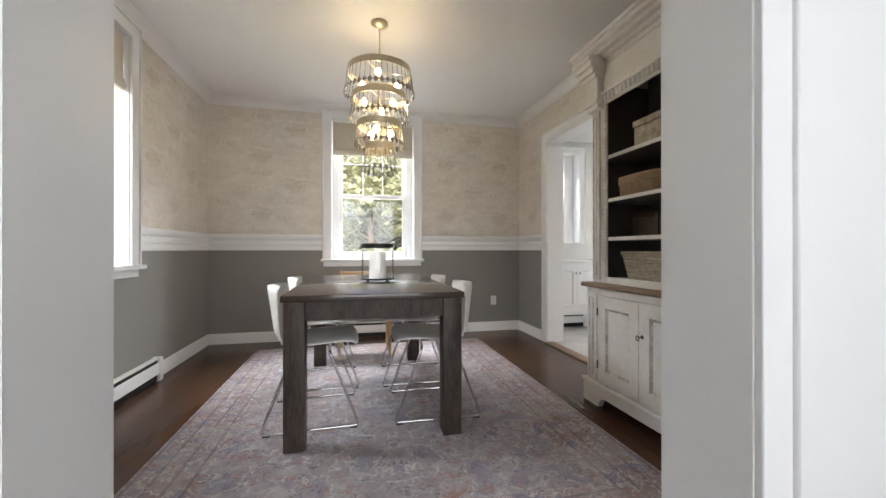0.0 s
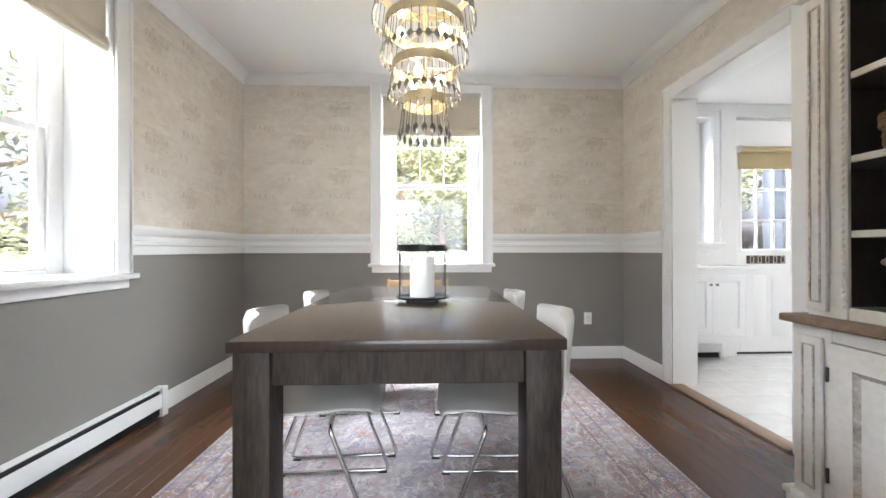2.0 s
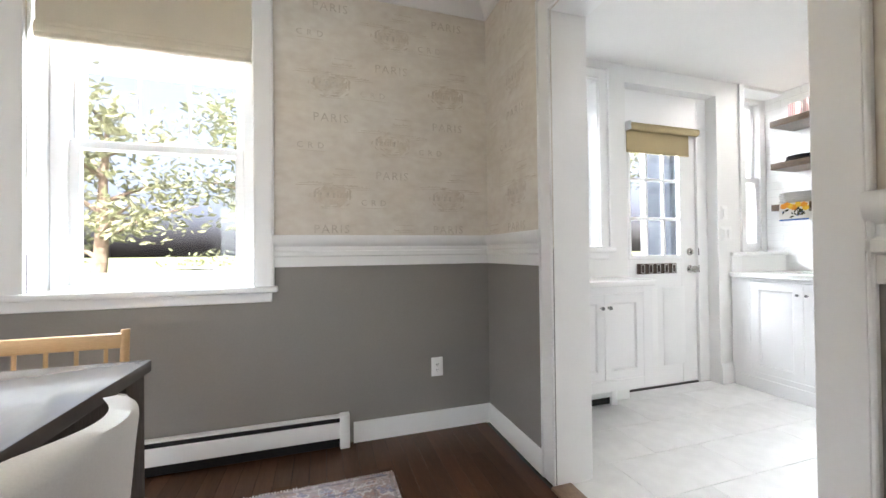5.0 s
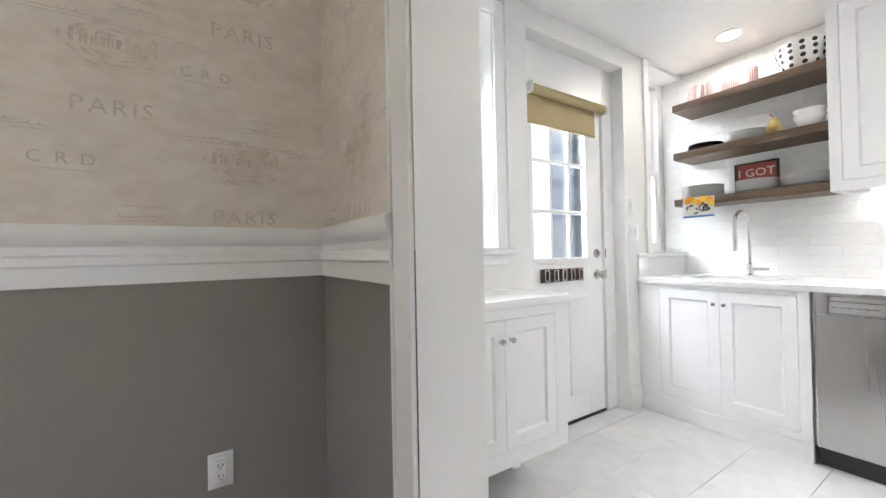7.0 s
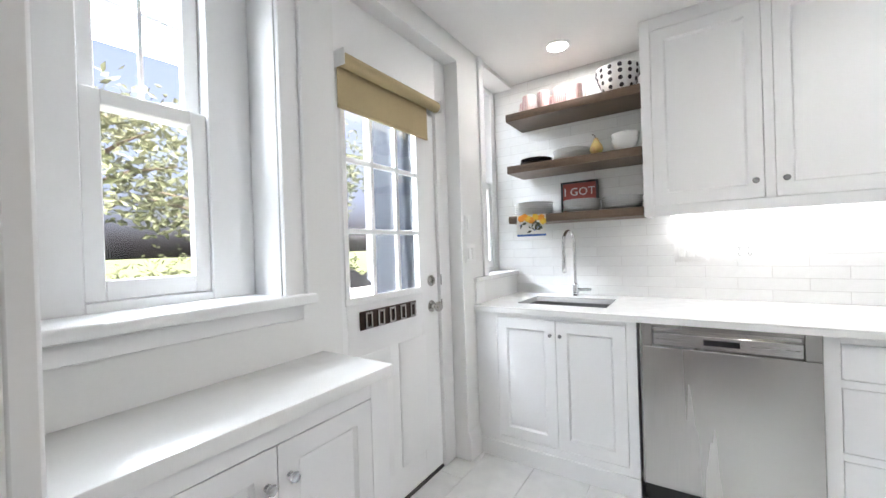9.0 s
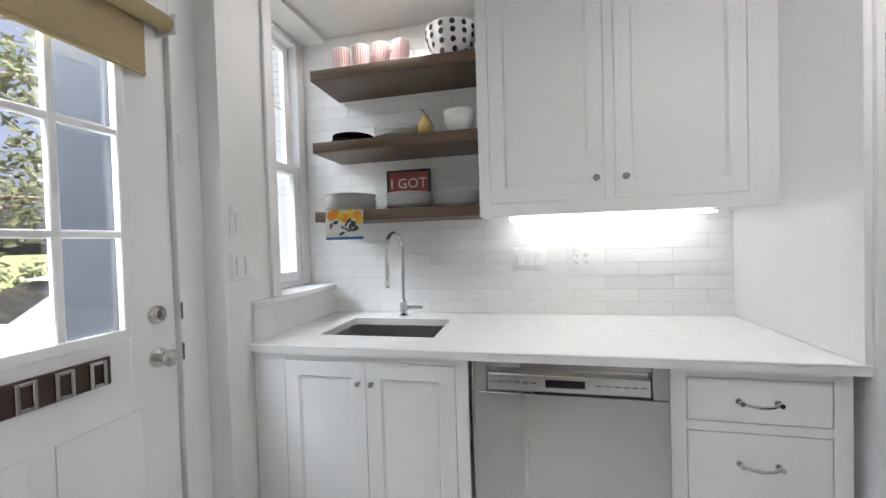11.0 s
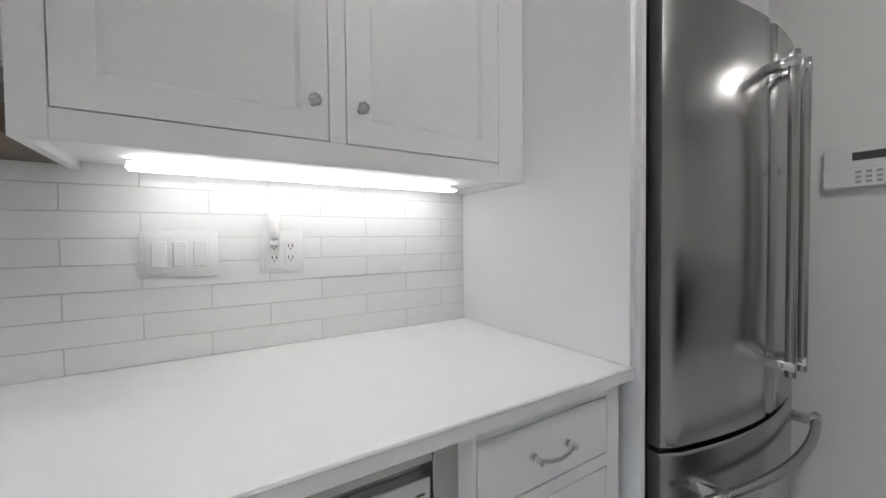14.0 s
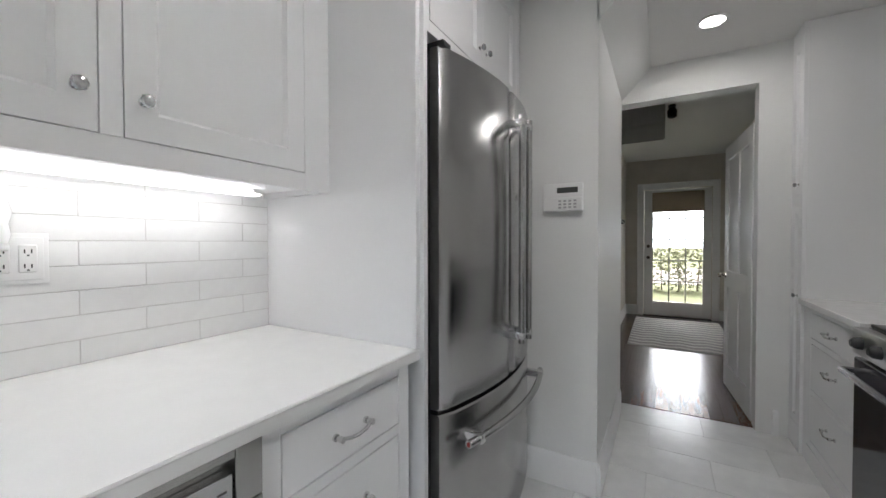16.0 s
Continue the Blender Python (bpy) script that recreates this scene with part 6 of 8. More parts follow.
def bowed(y0, y1, z0, z1, n_=16):
    """A slab whose front swells towards the room about the refrigerator's middle."""
    bm_ = bmesh.new()
    mid_, hw = (F0 + F1) / 2, (F1 - F0) / 2
    f, b_ = [], []
    for i in range(n_ + 1):
        y = y0 + (y1 - y0) * i / n_
        x = FC + (FE - FC) * ((y - mid_) / hw) ** 2
        x += 0.012 * max(0, 1 - (y - y0) / 0.012) ** 2 + 0.012 * max(0, 1 - (y1 - y) / 0.012) ** 2
        f.append([bm_.verts.new((x + 0.006, y, z0)), bm_.verts.new((x, y, z0 + 0.008)), bm_.verts.new((x, y, z1 - 0.008)), bm_.verts.new((x + 0.006, y, z1))])
        b_.append([bm_.verts.new((FE + 0.045, y, z0)), bm_.verts.new((FE + 0.045, y, z1))])
    for i in range(n_):
        for k in range(3):
            bm_.faces.new((f[i][k], f[i + 1][k], f[i + 1][k + 1], f[i][k + 1]))
        bm_.faces.new((b_[i][0], b_[i][1], b_[i + 1][1], b_[i + 1][0]))
        bm_.faces.new((f[i][0], b_[i][0], b_[i + 1][0], f[i + 1][0]))
        bm_.faces.new((f[i][3], f[i + 1][3], b_[i + 1][1], b_[i][1]))
    for i in (0, n_):
        bm_.faces.new((*f[i], b_[i][1], b_[i][0]))
    return bm_


FM = (F0 + F1) / 2
for y0, y1, hy in ((FM + 0.003, F1, FM + 0.045), (F0, FM - 0.003, FM - 0.045)):
    d = part("door", bowed(y0, y1, 0.70, 1.86), M_STEEL, fridge, "brushed stainless door")
    hb = tube(bmesh.new(), [(FC - 0.058, hy, 0.845), (FC - 0.058, hy, 1.735)], 0.0125, 12)
    part("handle", hb, M_STEEL, d, "tubular steel handle")
    for z in (0.875, 1.705):
        part("bracket", boxes((FC - 0.07, FC + 0.006, hy - 0.014, hy + 0.014, z - 0.014, z + 0.014), bevel=0.005, seg=2), M_CHROME, d)
fd = part("freezer_drawer", bowed(F0, F1, 0.10, 0.685), M_STEEL, fridge, "brushed stainless freezer drawer")
hp = [(FC + (FE - FC) * ((y - FM) / 0.45) ** 2 - 0.062, y, 0.60) for y in [F0 + 0.035 + (F1 - F0 - 0.07) * i / 14 for i in range(15)]]
part("handle", tube(bmesh.new(), hp, 0.0135, 12), M_STEEL, fd, "bowed tubular steel handle")
for i in (1, 13):
    x, y, z = hp[i]
    part("bracket", boxes((x - 0.014, x + 0.075, y - 0.016, y + 0.016, z - 0.016, z + 0.016), bevel=0.005, seg=2), M_CHROME, fd)
badge = part("badge", tube(bmesh.new(), [(hp[-1][0] - 0.002, hp[-1][1] - 0.004, 0.60), (hp[-1][0] - 0.003, hp[-1][1] + 0.002, 0.60)], 0.0085, 14), mat("dark_red_enamel", (0.22, 0.02, 0.02), 0.3), fd, "small dark red badge")
for y0 in (F1 - 0.06, F0 + 0.01):
    part("hinge_cover", boxes((FE, FE + 0.1, y0, y0 + 0.05, 1.861, 1.885), bevel=0.004), M_BLACKP, fridge)
part("base_grille", boxes((FE + 0.03, FE + 0.05, F0 + 0.01, F1 - 0.01, 0.0, 0.095), bevel=0.002), M_BLACKP, fridge)
part("gasket", boxes((FE + 0.02, FE + 0.049, F0 + 0.01, F1 - 0.008, 0.686, 0.699), bevel=0), M_BLACKP, fridge)
oc = thing("wall_cabinet", (4.75, 2.1, 1.92), "white cabinet with two doors above the refrigerator", "cabinet")
for r_ in ((4.42, XB - 0.003, 1.63, 1.65, 1.92, 2.508), (4.42, XB - 0.003, 2.556, 2.5765, 1.92, 2.508), (4.42, XB - 0.003, 1.65, 2.556, 1.92, 1.94)):
    part("side_panel", boxes(r_, bevel=0.001), M_CAB, oc)
part("face_frame", boxes((4.40, 4.419, 1.63, 1.68, 1.92, 2.508), (4.40, 4.419, 2.526, 2.5765, 1.92, 2.508), (4.40, 4.419, 1.68, 2.526, 1.92, 1.96), (4.40, 4.419, 1.68, 2.526, 2.44, 2.508), bevel=0.001), M_CAB, oc)
for y0, y1, ky in ((1.6825, 2.1015, 2.07), (2.1045, 2.5235, 2.136)):
    d = panel_door(oc, 4.418, -1, y0, y1, 1.9625, 2.4375, M_CAB, t=0.018, stile=0.06)
    knob(d, (4.3995, ky, 2.04), (-1, 0, 0))

# ---------- alarm keypad ----------
kp = thing("alarm_keypad", (4.174, 1.62, 1.463), "white alarm keypad with a small grey display", "keypad")
part("case", boxes((4.077, 4.271, 1.6205, 1.645, 1.395, 1.533), bevel=0.006, seg=2), M_PLASTIC, kp)
part("cover", boxes((4.079, 4.269, 1.6455, 1.652, 1.397, 1.462), bevel=0.003), M_PLASTIC, kp)
part("display", boxes((4.10, 4.20, 1.6451, 1.6465, 1.485, 1.512), bevel=0), mat("grey_lcd", (0.10, 0.105, 0.10), 0.25, bump=0), kp, "grey display")
for r in range(3):
    for c in range(4):
        part("button", boxes((4.105 + c * 0.024, 4.119 + c * 0.024, 1.6521, 1.6535, 1.408 + r * 0.016, 1.417 + r * 0.016), bevel=0.001), mat("grey_rubber", (0.45, 0.45, 0.45), 0.6) if r + c == 0 else bpy.data.materials["grey_rubber"], kp)

# ---------- low cabinet, heater and door ----------
lc = thing("low_cabinet", (2.83, 4.5, 0.2), "white low wall-hung cabinet with two doors and a white top", "cabinet")
LX0, LX1, LYF = XK + 0.02, 3.235, 4.365
for r_ in ((LX0, LX0 + 0.018, LYF + 0.021, YN - 0.002, 0.215, 0.875), (LX1 - 0.018, LX1, LYF + 0.021, YN - 0.002, 0.215, 0.875), (LX0 + 0.018, LX1 - 0.018, LYF + 0.021, YN - 0.002, 0.215, 0.235)):
    part("side_panel", boxes(r_, bevel=0.001), M_CAB, lc)
part("face_frame", boxes((LX0, LX0 + 0.075, LYF, LYF + 0.02, 0.215, 0.875), (LX1 - 0.075, LX1, LYF, LYF + 0.02, 0.215, 0.875), (LX0 + 0.075, LX1 - 0.075, LYF, LYF + 0.02, 0.83, 0.875), (LX0 + 0.075, LX1 - 0.075, LYF, LYF + 0.02, 0.215, 0.285), bevel=0.001), M_CAB, lc)
part("top", boxes((LX0, LX1 + 0.015, LYF - 0.015, YN - 0.002, 0.8755, 0.912), bevel=0.004, seg=2), M_QUARTZ, lc, "white stone top")


def panel_door_y(parent, y, x0, x1, z0, z1, material, t=0.019, stile=0.055):
    """A framed door that faces -y."""
    d = part("door", frame_ring(bmesh.new(), "y", y, y + t, x0, x1, z0, z1, stile), material, parent, soft=False)
    a, b, e_, f = x0 + stile, x1 - stile, z0 + stile, z1 - stile
    part("panel", boxes((a - 0.001, b + 0.001, y + 0.011, y + t, e_ - 0.001, f + 0.001), bevel=0.001), material, d)
    part("bead", slope_ring("y", y + 0.0015, y + 0.0107, a + 0.0004, b - 0.0004, e_ + 0.0004, f - 0.0004, 0.009), material, d, soft=False)
    return d


lm = (LX0 + LX1) / 2 + 0.03
for x0, x1, kx in ((LX0 + 0.0775, lm - 0.0015, lm - 0.028), (lm + 0.0015, LX1 - 0.0775, lm + 0.03)):
    d = panel_door_y(lc, LYF, x0, x1, 0.2875, 0.8275, M_CAB)
    knob(d, (kx, LYF - 0.0005, 0.745), (0, -1, 0))
heater("baseboard_heater", "y", YN, -1, XK + 0.02, 3.15, "white baseboard heater below the low cabinet", cap0=False)

KY = 4.80                                # door face
kd = thing("door_1", (3.75, KY, 0), "white half-glazed kitchen door, closed", "door", kind="structure")
DX0, DX1, DZ1 = 3.405, 4.165, 2.09
GX0, GX1, GZ0, GZ1 = 3.47, 4.005, 1.045, 1.99
leaf = part("leaf", boxes((DX0, GX0, KY, KY + 0.042, 0.012, DZ1), (GX1, DX1, KY, KY + 0.042, 0.012, DZ1), (GX0, GX1, KY, KY + 0.042, GZ1, DZ1), (GX0, GX1, KY, KY + 0.042, 0.012, GZ0), bevel=0.002), M_TRIM, kd)
for z in (GZ0 + 0.0, GZ1 - 0.022):
    part("glazing_bead", boxes((GX0 - 0.015, GX1 + 0.015, KY - 0.008, KY - 0.0002, z - 0.012, z + 0.022), bevel=0.004), M_TRIM, leaf)
for x in (GX0 - 0.012, GX1 - 0.018):
    part("glazing_bead", boxes((x, x + 0.03, KY - 0.0084, KY - 0.0002, GZ0 - 0.01, GZ1 + 0.01), bevel=0.004), M_TRIM, leaf)
gw, gh = (GX1 - GX0) / 3, (GZ1 - GZ0) / 3
for i in range(3):
    for j in range(3):
        p = part("pane", boxes((GX0 + i * gw, GX0 + (i + 1) * gw, KY + 0.018, KY + 0.022, GZ0 + j * gh, GZ0 + (j + 1) * gh), bevel=0), M_GLASS, leaf, soft=False)
        p.visible_shadow = False
for i in (1, 2):
    part("muntin", boxes((GX0 + i * gw - 0.012, GX0 + i * gw + 0.012, KY - 0.004, KY + 0.0175, GZ0, GZ1), bevel=0.004), M_TRIM, leaf)
    part("muntin", boxes((GX0, GX1, KY - 0.003, KY + 0.017, GZ0 + i * gh - 0.012, GZ0 + i * gh + 0.012), bevel=0.004), M_TRIM, leaf)
for x0, x1 in ((3.50, 3.74), (3.80, 4.03)):
    part("raised_panel", boxes((x0, x1, KY - 0.006, KY - 0.0002, 0.17, 0.80), bevel=0.006, seg=2), M_TRIM, leaf)
part("door_frame", boxes((KD[0] + 0.001, DX0 - 0.003, KY - 0.02, KY + 0.09, 0.0, KD[3] - 0.001), (DX1 + 0.003, KD[1] - 0.001, KY - 0.02, KY + 0.09, 0.0, KD[3] - 0.001), (DX0 - 0.003, DX1 + 0.003, KY - 0.02, KY + 0.09, DZ1 + 0.003, KD[3] - 0.001), bevel=0.003), M_TRIM, kd)
part("threshold", boxes((DX0, DX1, KY - 0.01, KY + 0.12, -0.004, 0.0115), bevel=0.003), M_IRON, kd, "dark metal threshold")
M_NICKEL = mat("satin_nickel", (0.55, 0.53, 0.50), 0.22, 1.0, vary=0.05, bump=0)


def turned(parent, name, prof, at, way, material, label="", n_=22):
    b_ = lathe(bmesh.new(), prof, (0, 0, 0), n_)
    bmesh.ops.transform(b_, matrix=Matrix.Translation(at) @ Vector((0, 0, 1)).rotation_difference(Vector(way)).to_matrix().to_4x4(), verts=b_.verts)
    return part(name, b_, material, parent, label)


turned(leaf, "knob", [(0.033, 0.0005), (0.033, 0.006), (0.014, 0.012), (0.012, 0.03), (0.026, 0.042), (0.029, 0.055), (0.022, 0.066), (0.008, 0.07)], (4.095, KY, 0.945), (0, -1, 0), M_NICKEL, "satin nickel door knob")
turned(leaf, "deadbolt", [(0.031, 0.0005), (0.031, 0.008), (0.024, 0.014), (0.006, 0.016)], (4.095, KY, 1.09), (0, -1, 0), M_NICKEL, "satin nickel deadbolt")
part("thumb_turn", boxes((4.091, 4.099, KY - 0.034, KY - 0.0165, 1.072, 1.108), bevel=0.003), M_NICKEL, leaf)
for z in (0.945, 1.09):
    part("strike", boxes((DX1 + 0.0032, DX1 + 0.012, KY - 0.0225, KY - 0.0202, z - 0.03, z + 0.03), bevel=0.001), M_IRON, kd)
part("latch_plate", boxes((DX1 + 0.02, DX1 + 0.05, KY - 0.024, KY - 0.0202, 1.62, 1.72), bevel=0.002), M_PLASTIC, kd, "white sensor on the frame")
hk = thing("hook_strip", (3.73, KY - 0.01, 0.96), "dark brown strip with five silver hooks on the door", "hook rail")
strip = part("strip", boxes((3.53, 3.935, KY - 0.018, KY - 0.0085, 0.917, 1.0), bevel=0.003), M_DARKWOOD, hk)
for i in range(5):
    x = 3.575 + i * 0.08
    part("frame_hook", boxes((x - 0.022, x - 0.012, KY - 0.03, KY - 0.0185, 0.922, 0.995), (x + 0.012, x + 0.022, KY - 0.03, KY - 0.0185, 0.922, 0.995), (x - 0.012, x + 0.012, KY - 0.03, KY - 0.0185, 0.985, 0.995), (x - 0.012, x + 0.012, KY - 0.03, KY - 0.0185, 0.922, 0.932), bevel=0.002), M_NICKEL, hk, "silver rectangular hook")
sh = thing("roller_shade", (3.77, KY - 0.05, 2.05), "tan woven roller shade over the door glass", "blind")
part("roll", tube(bmesh.new(), [(3.43, KY - 0.05, 2.075), (4.135, KY - 0.05, 2.075)], 0.03, 18), M_SHADE, sh)
part("fabric", boxes((3.435, 4.075, KY - 0.026, KY - 0.022, 1.885, 2.075), bevel=0), M_SHADE, sh)
part("hem_bar", boxes((3.435, 4.075, KY - 0.031, KY - 0.017, 1.878, 1.896), bevel=0.004), M_SHADE, sh)
for x in (3.422, 4.137):
    part("bracket", boxes((x, x + 0.006, KY - 0.085, KY - 0.0005, 2.04, 2.11), bevel=0.002), M_PLASTIC, sh)

# ---------- ceiling lights ----------
# the second one, at (3.70, 2.75), is unseen and added with its fill lamp
for x, y in ((4.73, 4.22), (3.70, 2.75), (3.50, 0.90)):
    dl = thing("downlight", (x, y, KCEIL), "white recessed ceiling light, lit", "ceiling light", "recessed lights")
    part("trim_ring", lathe(bmesh.new(), [(0.082, -0.0005), (0.084, -0.005), (0.062, -0.007), (0.062, -0.0005)], (x, y, KCEIL), 30, caps=False), M_PLASTIC, dl)
    part("lens", lathe(bmesh.new(), [(0.061, -0.001), (0.061, -0.004), (0.001, -0.0045)], (x, y, KCEIL), 30), M_DOWN, dl, "glowing lens")

# ---------- tall cabinet, drawers, range ----------
PF = 3.04
pc = thing("pantry_cabinet", (2.7, 0.52, 0), "tall white pantry cabinet with panel doors", "cabinet")
for r_ in ((XK + 0.003, PF - 0.02, 0.61, 0.63, 0.0, 2.508), (XK + 0.003, PF - 0.02, KS + 0.002, KS + 0.022, 0.0, 2.508), (XK + 0.003, XK + 0.02, KS + 0.022, 0.61, 0.0, 2.508)):
    part("side_panel", boxes(r_, bevel=0.001), M_CAB, pc)
part("face_frame", boxes((PF - 0.0195, PF, 0.60, 0.63, 0.0, 2.508), (PF - 0.0195, PF, KS + 0.002, KS + 0.03, 0.0, 2.508), (PF - 0.0195, PF, KS + 0.03, 0.60, 0.0, 0.15), (PF - 0.0195, PF, KS + 0.03, 0.60, 2.42, 2.508), (PF - 0.0195, PF, KS + 0.03, 0.60, 1.46, 1.52), bevel=0.001), M_CAB, pc)
for z0, z1, kz in ((0.152, 1.458, 0.92), (1.522, 2.418, 1.58)):
    d = panel_door(pc, PF - 0.018, 1, KS + 0.0325, 0.5975, z0, z1, M_CAB, t=0.018, stile=0.045)
    knob(d, (PF + 0.0005, 0.565, kz), (1, 0, 0))
drawer_cabinet("drawer_cabinet", PF - 0.015, XK + 0.003, 1, 0.70, 1.41, [(0.14, 0.395), (0.425, 0.68), (0.71, 0.852)], "white painted drawer cabinet with chrome handles")
solid("trim_filler", boxes((XK + 0.003, PF - 0.015, 0.632, 0.699, 0.0, 0.876), bevel=0.001), M_CAB, "white filler panel beside the pantry", "panel")
w2 = thing("worktop", (2.7, 0.98, CT), "short white quartz worktop beside the range", "countertop")
part("slab", boxes((XK + 0.001, PF + 0.012, 0.632, 1.415, 0.88, CT), bevel=0.003), M_QUARTZ, w2)
rg = thing("range", (2.72, 1.72, 0), "stainless steel range with a black glass oven door", "range")
part("body", boxes((XK + 0.02, PF - 0.01, 1.422, 2.18, 0.02, 0.90), bevel=0.004), M_STEEL, rg)
part("oven_door", boxes((PF - 0.0095, PF + 0.03, 1.43, 2.172, 0.2, 0.78), bevel=0.004), bpy.data.materials["black_gloss"], rg, "black glass oven door")
part("handle", tube(bmesh.new(), rounded([(PF + 0.03, 1.48, 0.735), (PF + 0.085, 1.48, 0.735), (PF + 0.085, 2.12, 0.735), (PF + 0.03, 2.12, 0.735)], 0.02, 3), 0.012, 10), M_STEEL, rg)
part("control_panel", boxes((PF - 0.0095, PF + 0.035, 1.425, 2.177, 0.795, 0.90), bevel=0.006, seg=2), M_STEELH, rg)
for i in range(5):
    turned(rg, "dial", [(0.024, 0.0), (0.022, 0.02), (0.012, 0.032)], (PF + 0.0352, 1.51 + i * 0.145, 0.848), (1, 0, 0), M_BLACKP, "black dial", 18)
for i in range(2):
    for j in range(2):
        gx, gy = 2.55 + 0.3 * i, 1.61 + 0.38 * j
        part("grate", tube(tube(tube(bmesh.new(), [(gx + 0.11 * math.cos(a), gy + 0.11 * math.sin(a), 0.925) for a in [k * math.pi / 8 for k in range(16)]], 0.007, 6, closed=True), [(gx - 0.15, gy, 0.925), (gx + 0.15, gy, 0.925)], 0.007, 6), [(gx, gy - 0.17, 0.925), (gx, gy + 0.17, 0.925)], 0.007, 6), M_BLACK, rg, "black iron grate")
part("cooktop", boxes((XK + 0.03, PF - 0.015, 1.43, 2.172, 0.9005, 0.915), bevel=0.003), M_BLACKP, rg, "black cooktop")
part("drawer_panel", boxes((PF - 0.0095, PF + 0.028, 1.43, 2.172, 0.06, 0.19), bevel=0.004), M_STEELH, rg)

# ================= hall =================
casing("trim_casing_hall_door", "y", HY0, 1, 3.05, 4.0, 0.0, 2.12, w=0.09, label="white casing of the hall's glazed door")
fdr = thing("door_2", (3.52, HY0, 0), "white glazed hall door with a grid of panes", "door", kind="structure")
QX0, QX1, QZ0, QZ1 = 3.165, 3.865, 0.24, 1.98
lf = part("leaf", boxes((3.053, QX0, HY0 - 0.07, HY0 - 0.03, 0.01, 2.115), (QX1, 3.997, HY0 - 0.07, HY0 - 0.03, 0.01, 2.115), (QX0, QX1, HY0 - 0.07, HY0 - 0.03, QZ1, 2.115), (QX0, QX1, HY0 - 0.07, HY0 - 0.03, 0.01, QZ0), bevel=0.002), M_TRIM, fdr)
for i in range(1, 3):
    x = QX0 + (QX1 - QX0) * i / 3
    part("muntin", boxes((x - 0.01, x + 0.01, HY0 - 0.06, HY0 - 0.036, QZ0, QZ1), bevel=0.003), M_TRIM, lf)
for i in range(1, 5):
    z = QZ0 + (QZ1 - QZ0) * i / 5
    part("muntin", boxes((QX0, QX1, HY0 - 0.0595, HY0 - 0.0365, z - 0.01, z + 0.01), bevel=0.003), M_TRIM, lf)
p = part("pane", boxes((QX0 - 0.005, QX1 + 0.005, HY0 - 0.05, HY0 - 0.046, QZ0 - 0.005, QZ1 + 0.005), bevel=0), M_GLASS, lf, soft=False)
p.visible_shadow = False
for z in (0.98, 1.17):
    turned(lf, "knob", [(0.028, 0.0005), (0.026, 0.012), (0.012, 0.02), (0.024, 0.035), (0.02, 0.052), (0.006, 0.056)], (3.935, HY0 - 0.03, z), (0, 1, 0), M_IRON, "dark door knob", 16)
part("threshold", boxes((3.05, 4.0, HY0 - 0.12, HY0 + 0.02, -0.004, 0.0095), bevel=0.002), M_BLACKP, fdr)
fsd = thing("roman_blind", (3.52, HY0, 2.0), "tan fabric blind on the hall door", "blind")
part("fabric", boxes((3.15, 3.88, HY0 - 0.0295, HY0 - 0.012, 1.74, 2.07), bevel=0.004), mat("brown_linen", (0.38, 0.31, 0.23), 0.9, vary=0.05, fine=250), fsd)
# open panelled door, folded back along the hall
od = thing("door_3", (3.2, 0.28, 0), "white panelled door standing open into the hall", "door", kind="structure")
ob_ = bmesh.new()
L = 0.80
for a, b, c, d in ((0, 0.1, 0.01, 2.05), (L - 0.1, L, 0.01, 2.05), (0.1, L - 0.1, 1.93, 2.05), (0.1, L - 0.1, 0.01, 0.2), (0.1, L - 0.1, 0.86, 1.0), (L / 2 - 0.045, L / 2 + 0.045, 0.2, 0.86), (L / 2 - 0.045, L / 2 + 0.045, 1.0, 1.93)):
    box(ob_, 0, 0.036, -b, -a, c, d, bevel=0.002)
ORIGIN[od.name] = Vector((0, 0, 0))
leaf3 = part("leaf", ob_, M_TRIM, od)
for a, b in ((0.1, L / 2 - 0.045), (L / 2 + 0.045, L - 0.1)):
    for c, d in ((0.2, 0.86), (1.0, 1.93)):
        part("panel", boxes((0.01, 0.026, -b, -a, c, d), bevel=0.006), M_TRIM, leaf3)
turned(leaf3, "knob", [(0.026, 0.0005), (0.024, 0.01), (0.011, 0.02), (0.024, 0.036), (0.02, 0.052), (0.006, 0.056)], (0.036, -L + 0.06, 0.96), (1, 0, 0), M_NICKEL, "metal door knob", 16)
od.matrix_basis = pose(3.175, 0.285, 0.0, 0, 0, 4)
casing("trim_casing_passage", "y", 0.30, -1, 3.205, 4.06, 0.0, 2.27, w=0.08, label="white casing of the hall doorway")
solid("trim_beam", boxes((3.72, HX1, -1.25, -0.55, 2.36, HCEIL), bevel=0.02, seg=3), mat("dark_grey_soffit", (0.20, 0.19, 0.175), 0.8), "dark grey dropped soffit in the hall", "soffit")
bl = thing("ceiling_spotlight", (3.68, -0.9, HCEIL), "small black ceiling spotlight", "light")
part("mount", lathe(bmesh.new(), [(0.035, -0.0005), (0.035, -0.02), (0.01, -0.025)], (3.66, -0.9, HCEIL), 16), M_BLACK, bl)
part("head", lathe(bmesh.new(), [(0.03, -0.03), (0.045, -0.06), (0.04, -0.12), (0.025, -0.13)], (3.66, -0.9, HCEIL), 16), M_BLACK, bl)
hr = thing("hall_rug", (3.52, -2.6, 0), "grey and cream zigzag runner by the glazed door", "rug")
bm = bmesh.new()
sheet(bm, lambda u, v: (2.98 + 1.12 * u, -3.45 + 1.95 * v, 0.007), 6, 6)
ext = bmesh.ops.extrude_face_region(bm, geom=list(bm.faces))
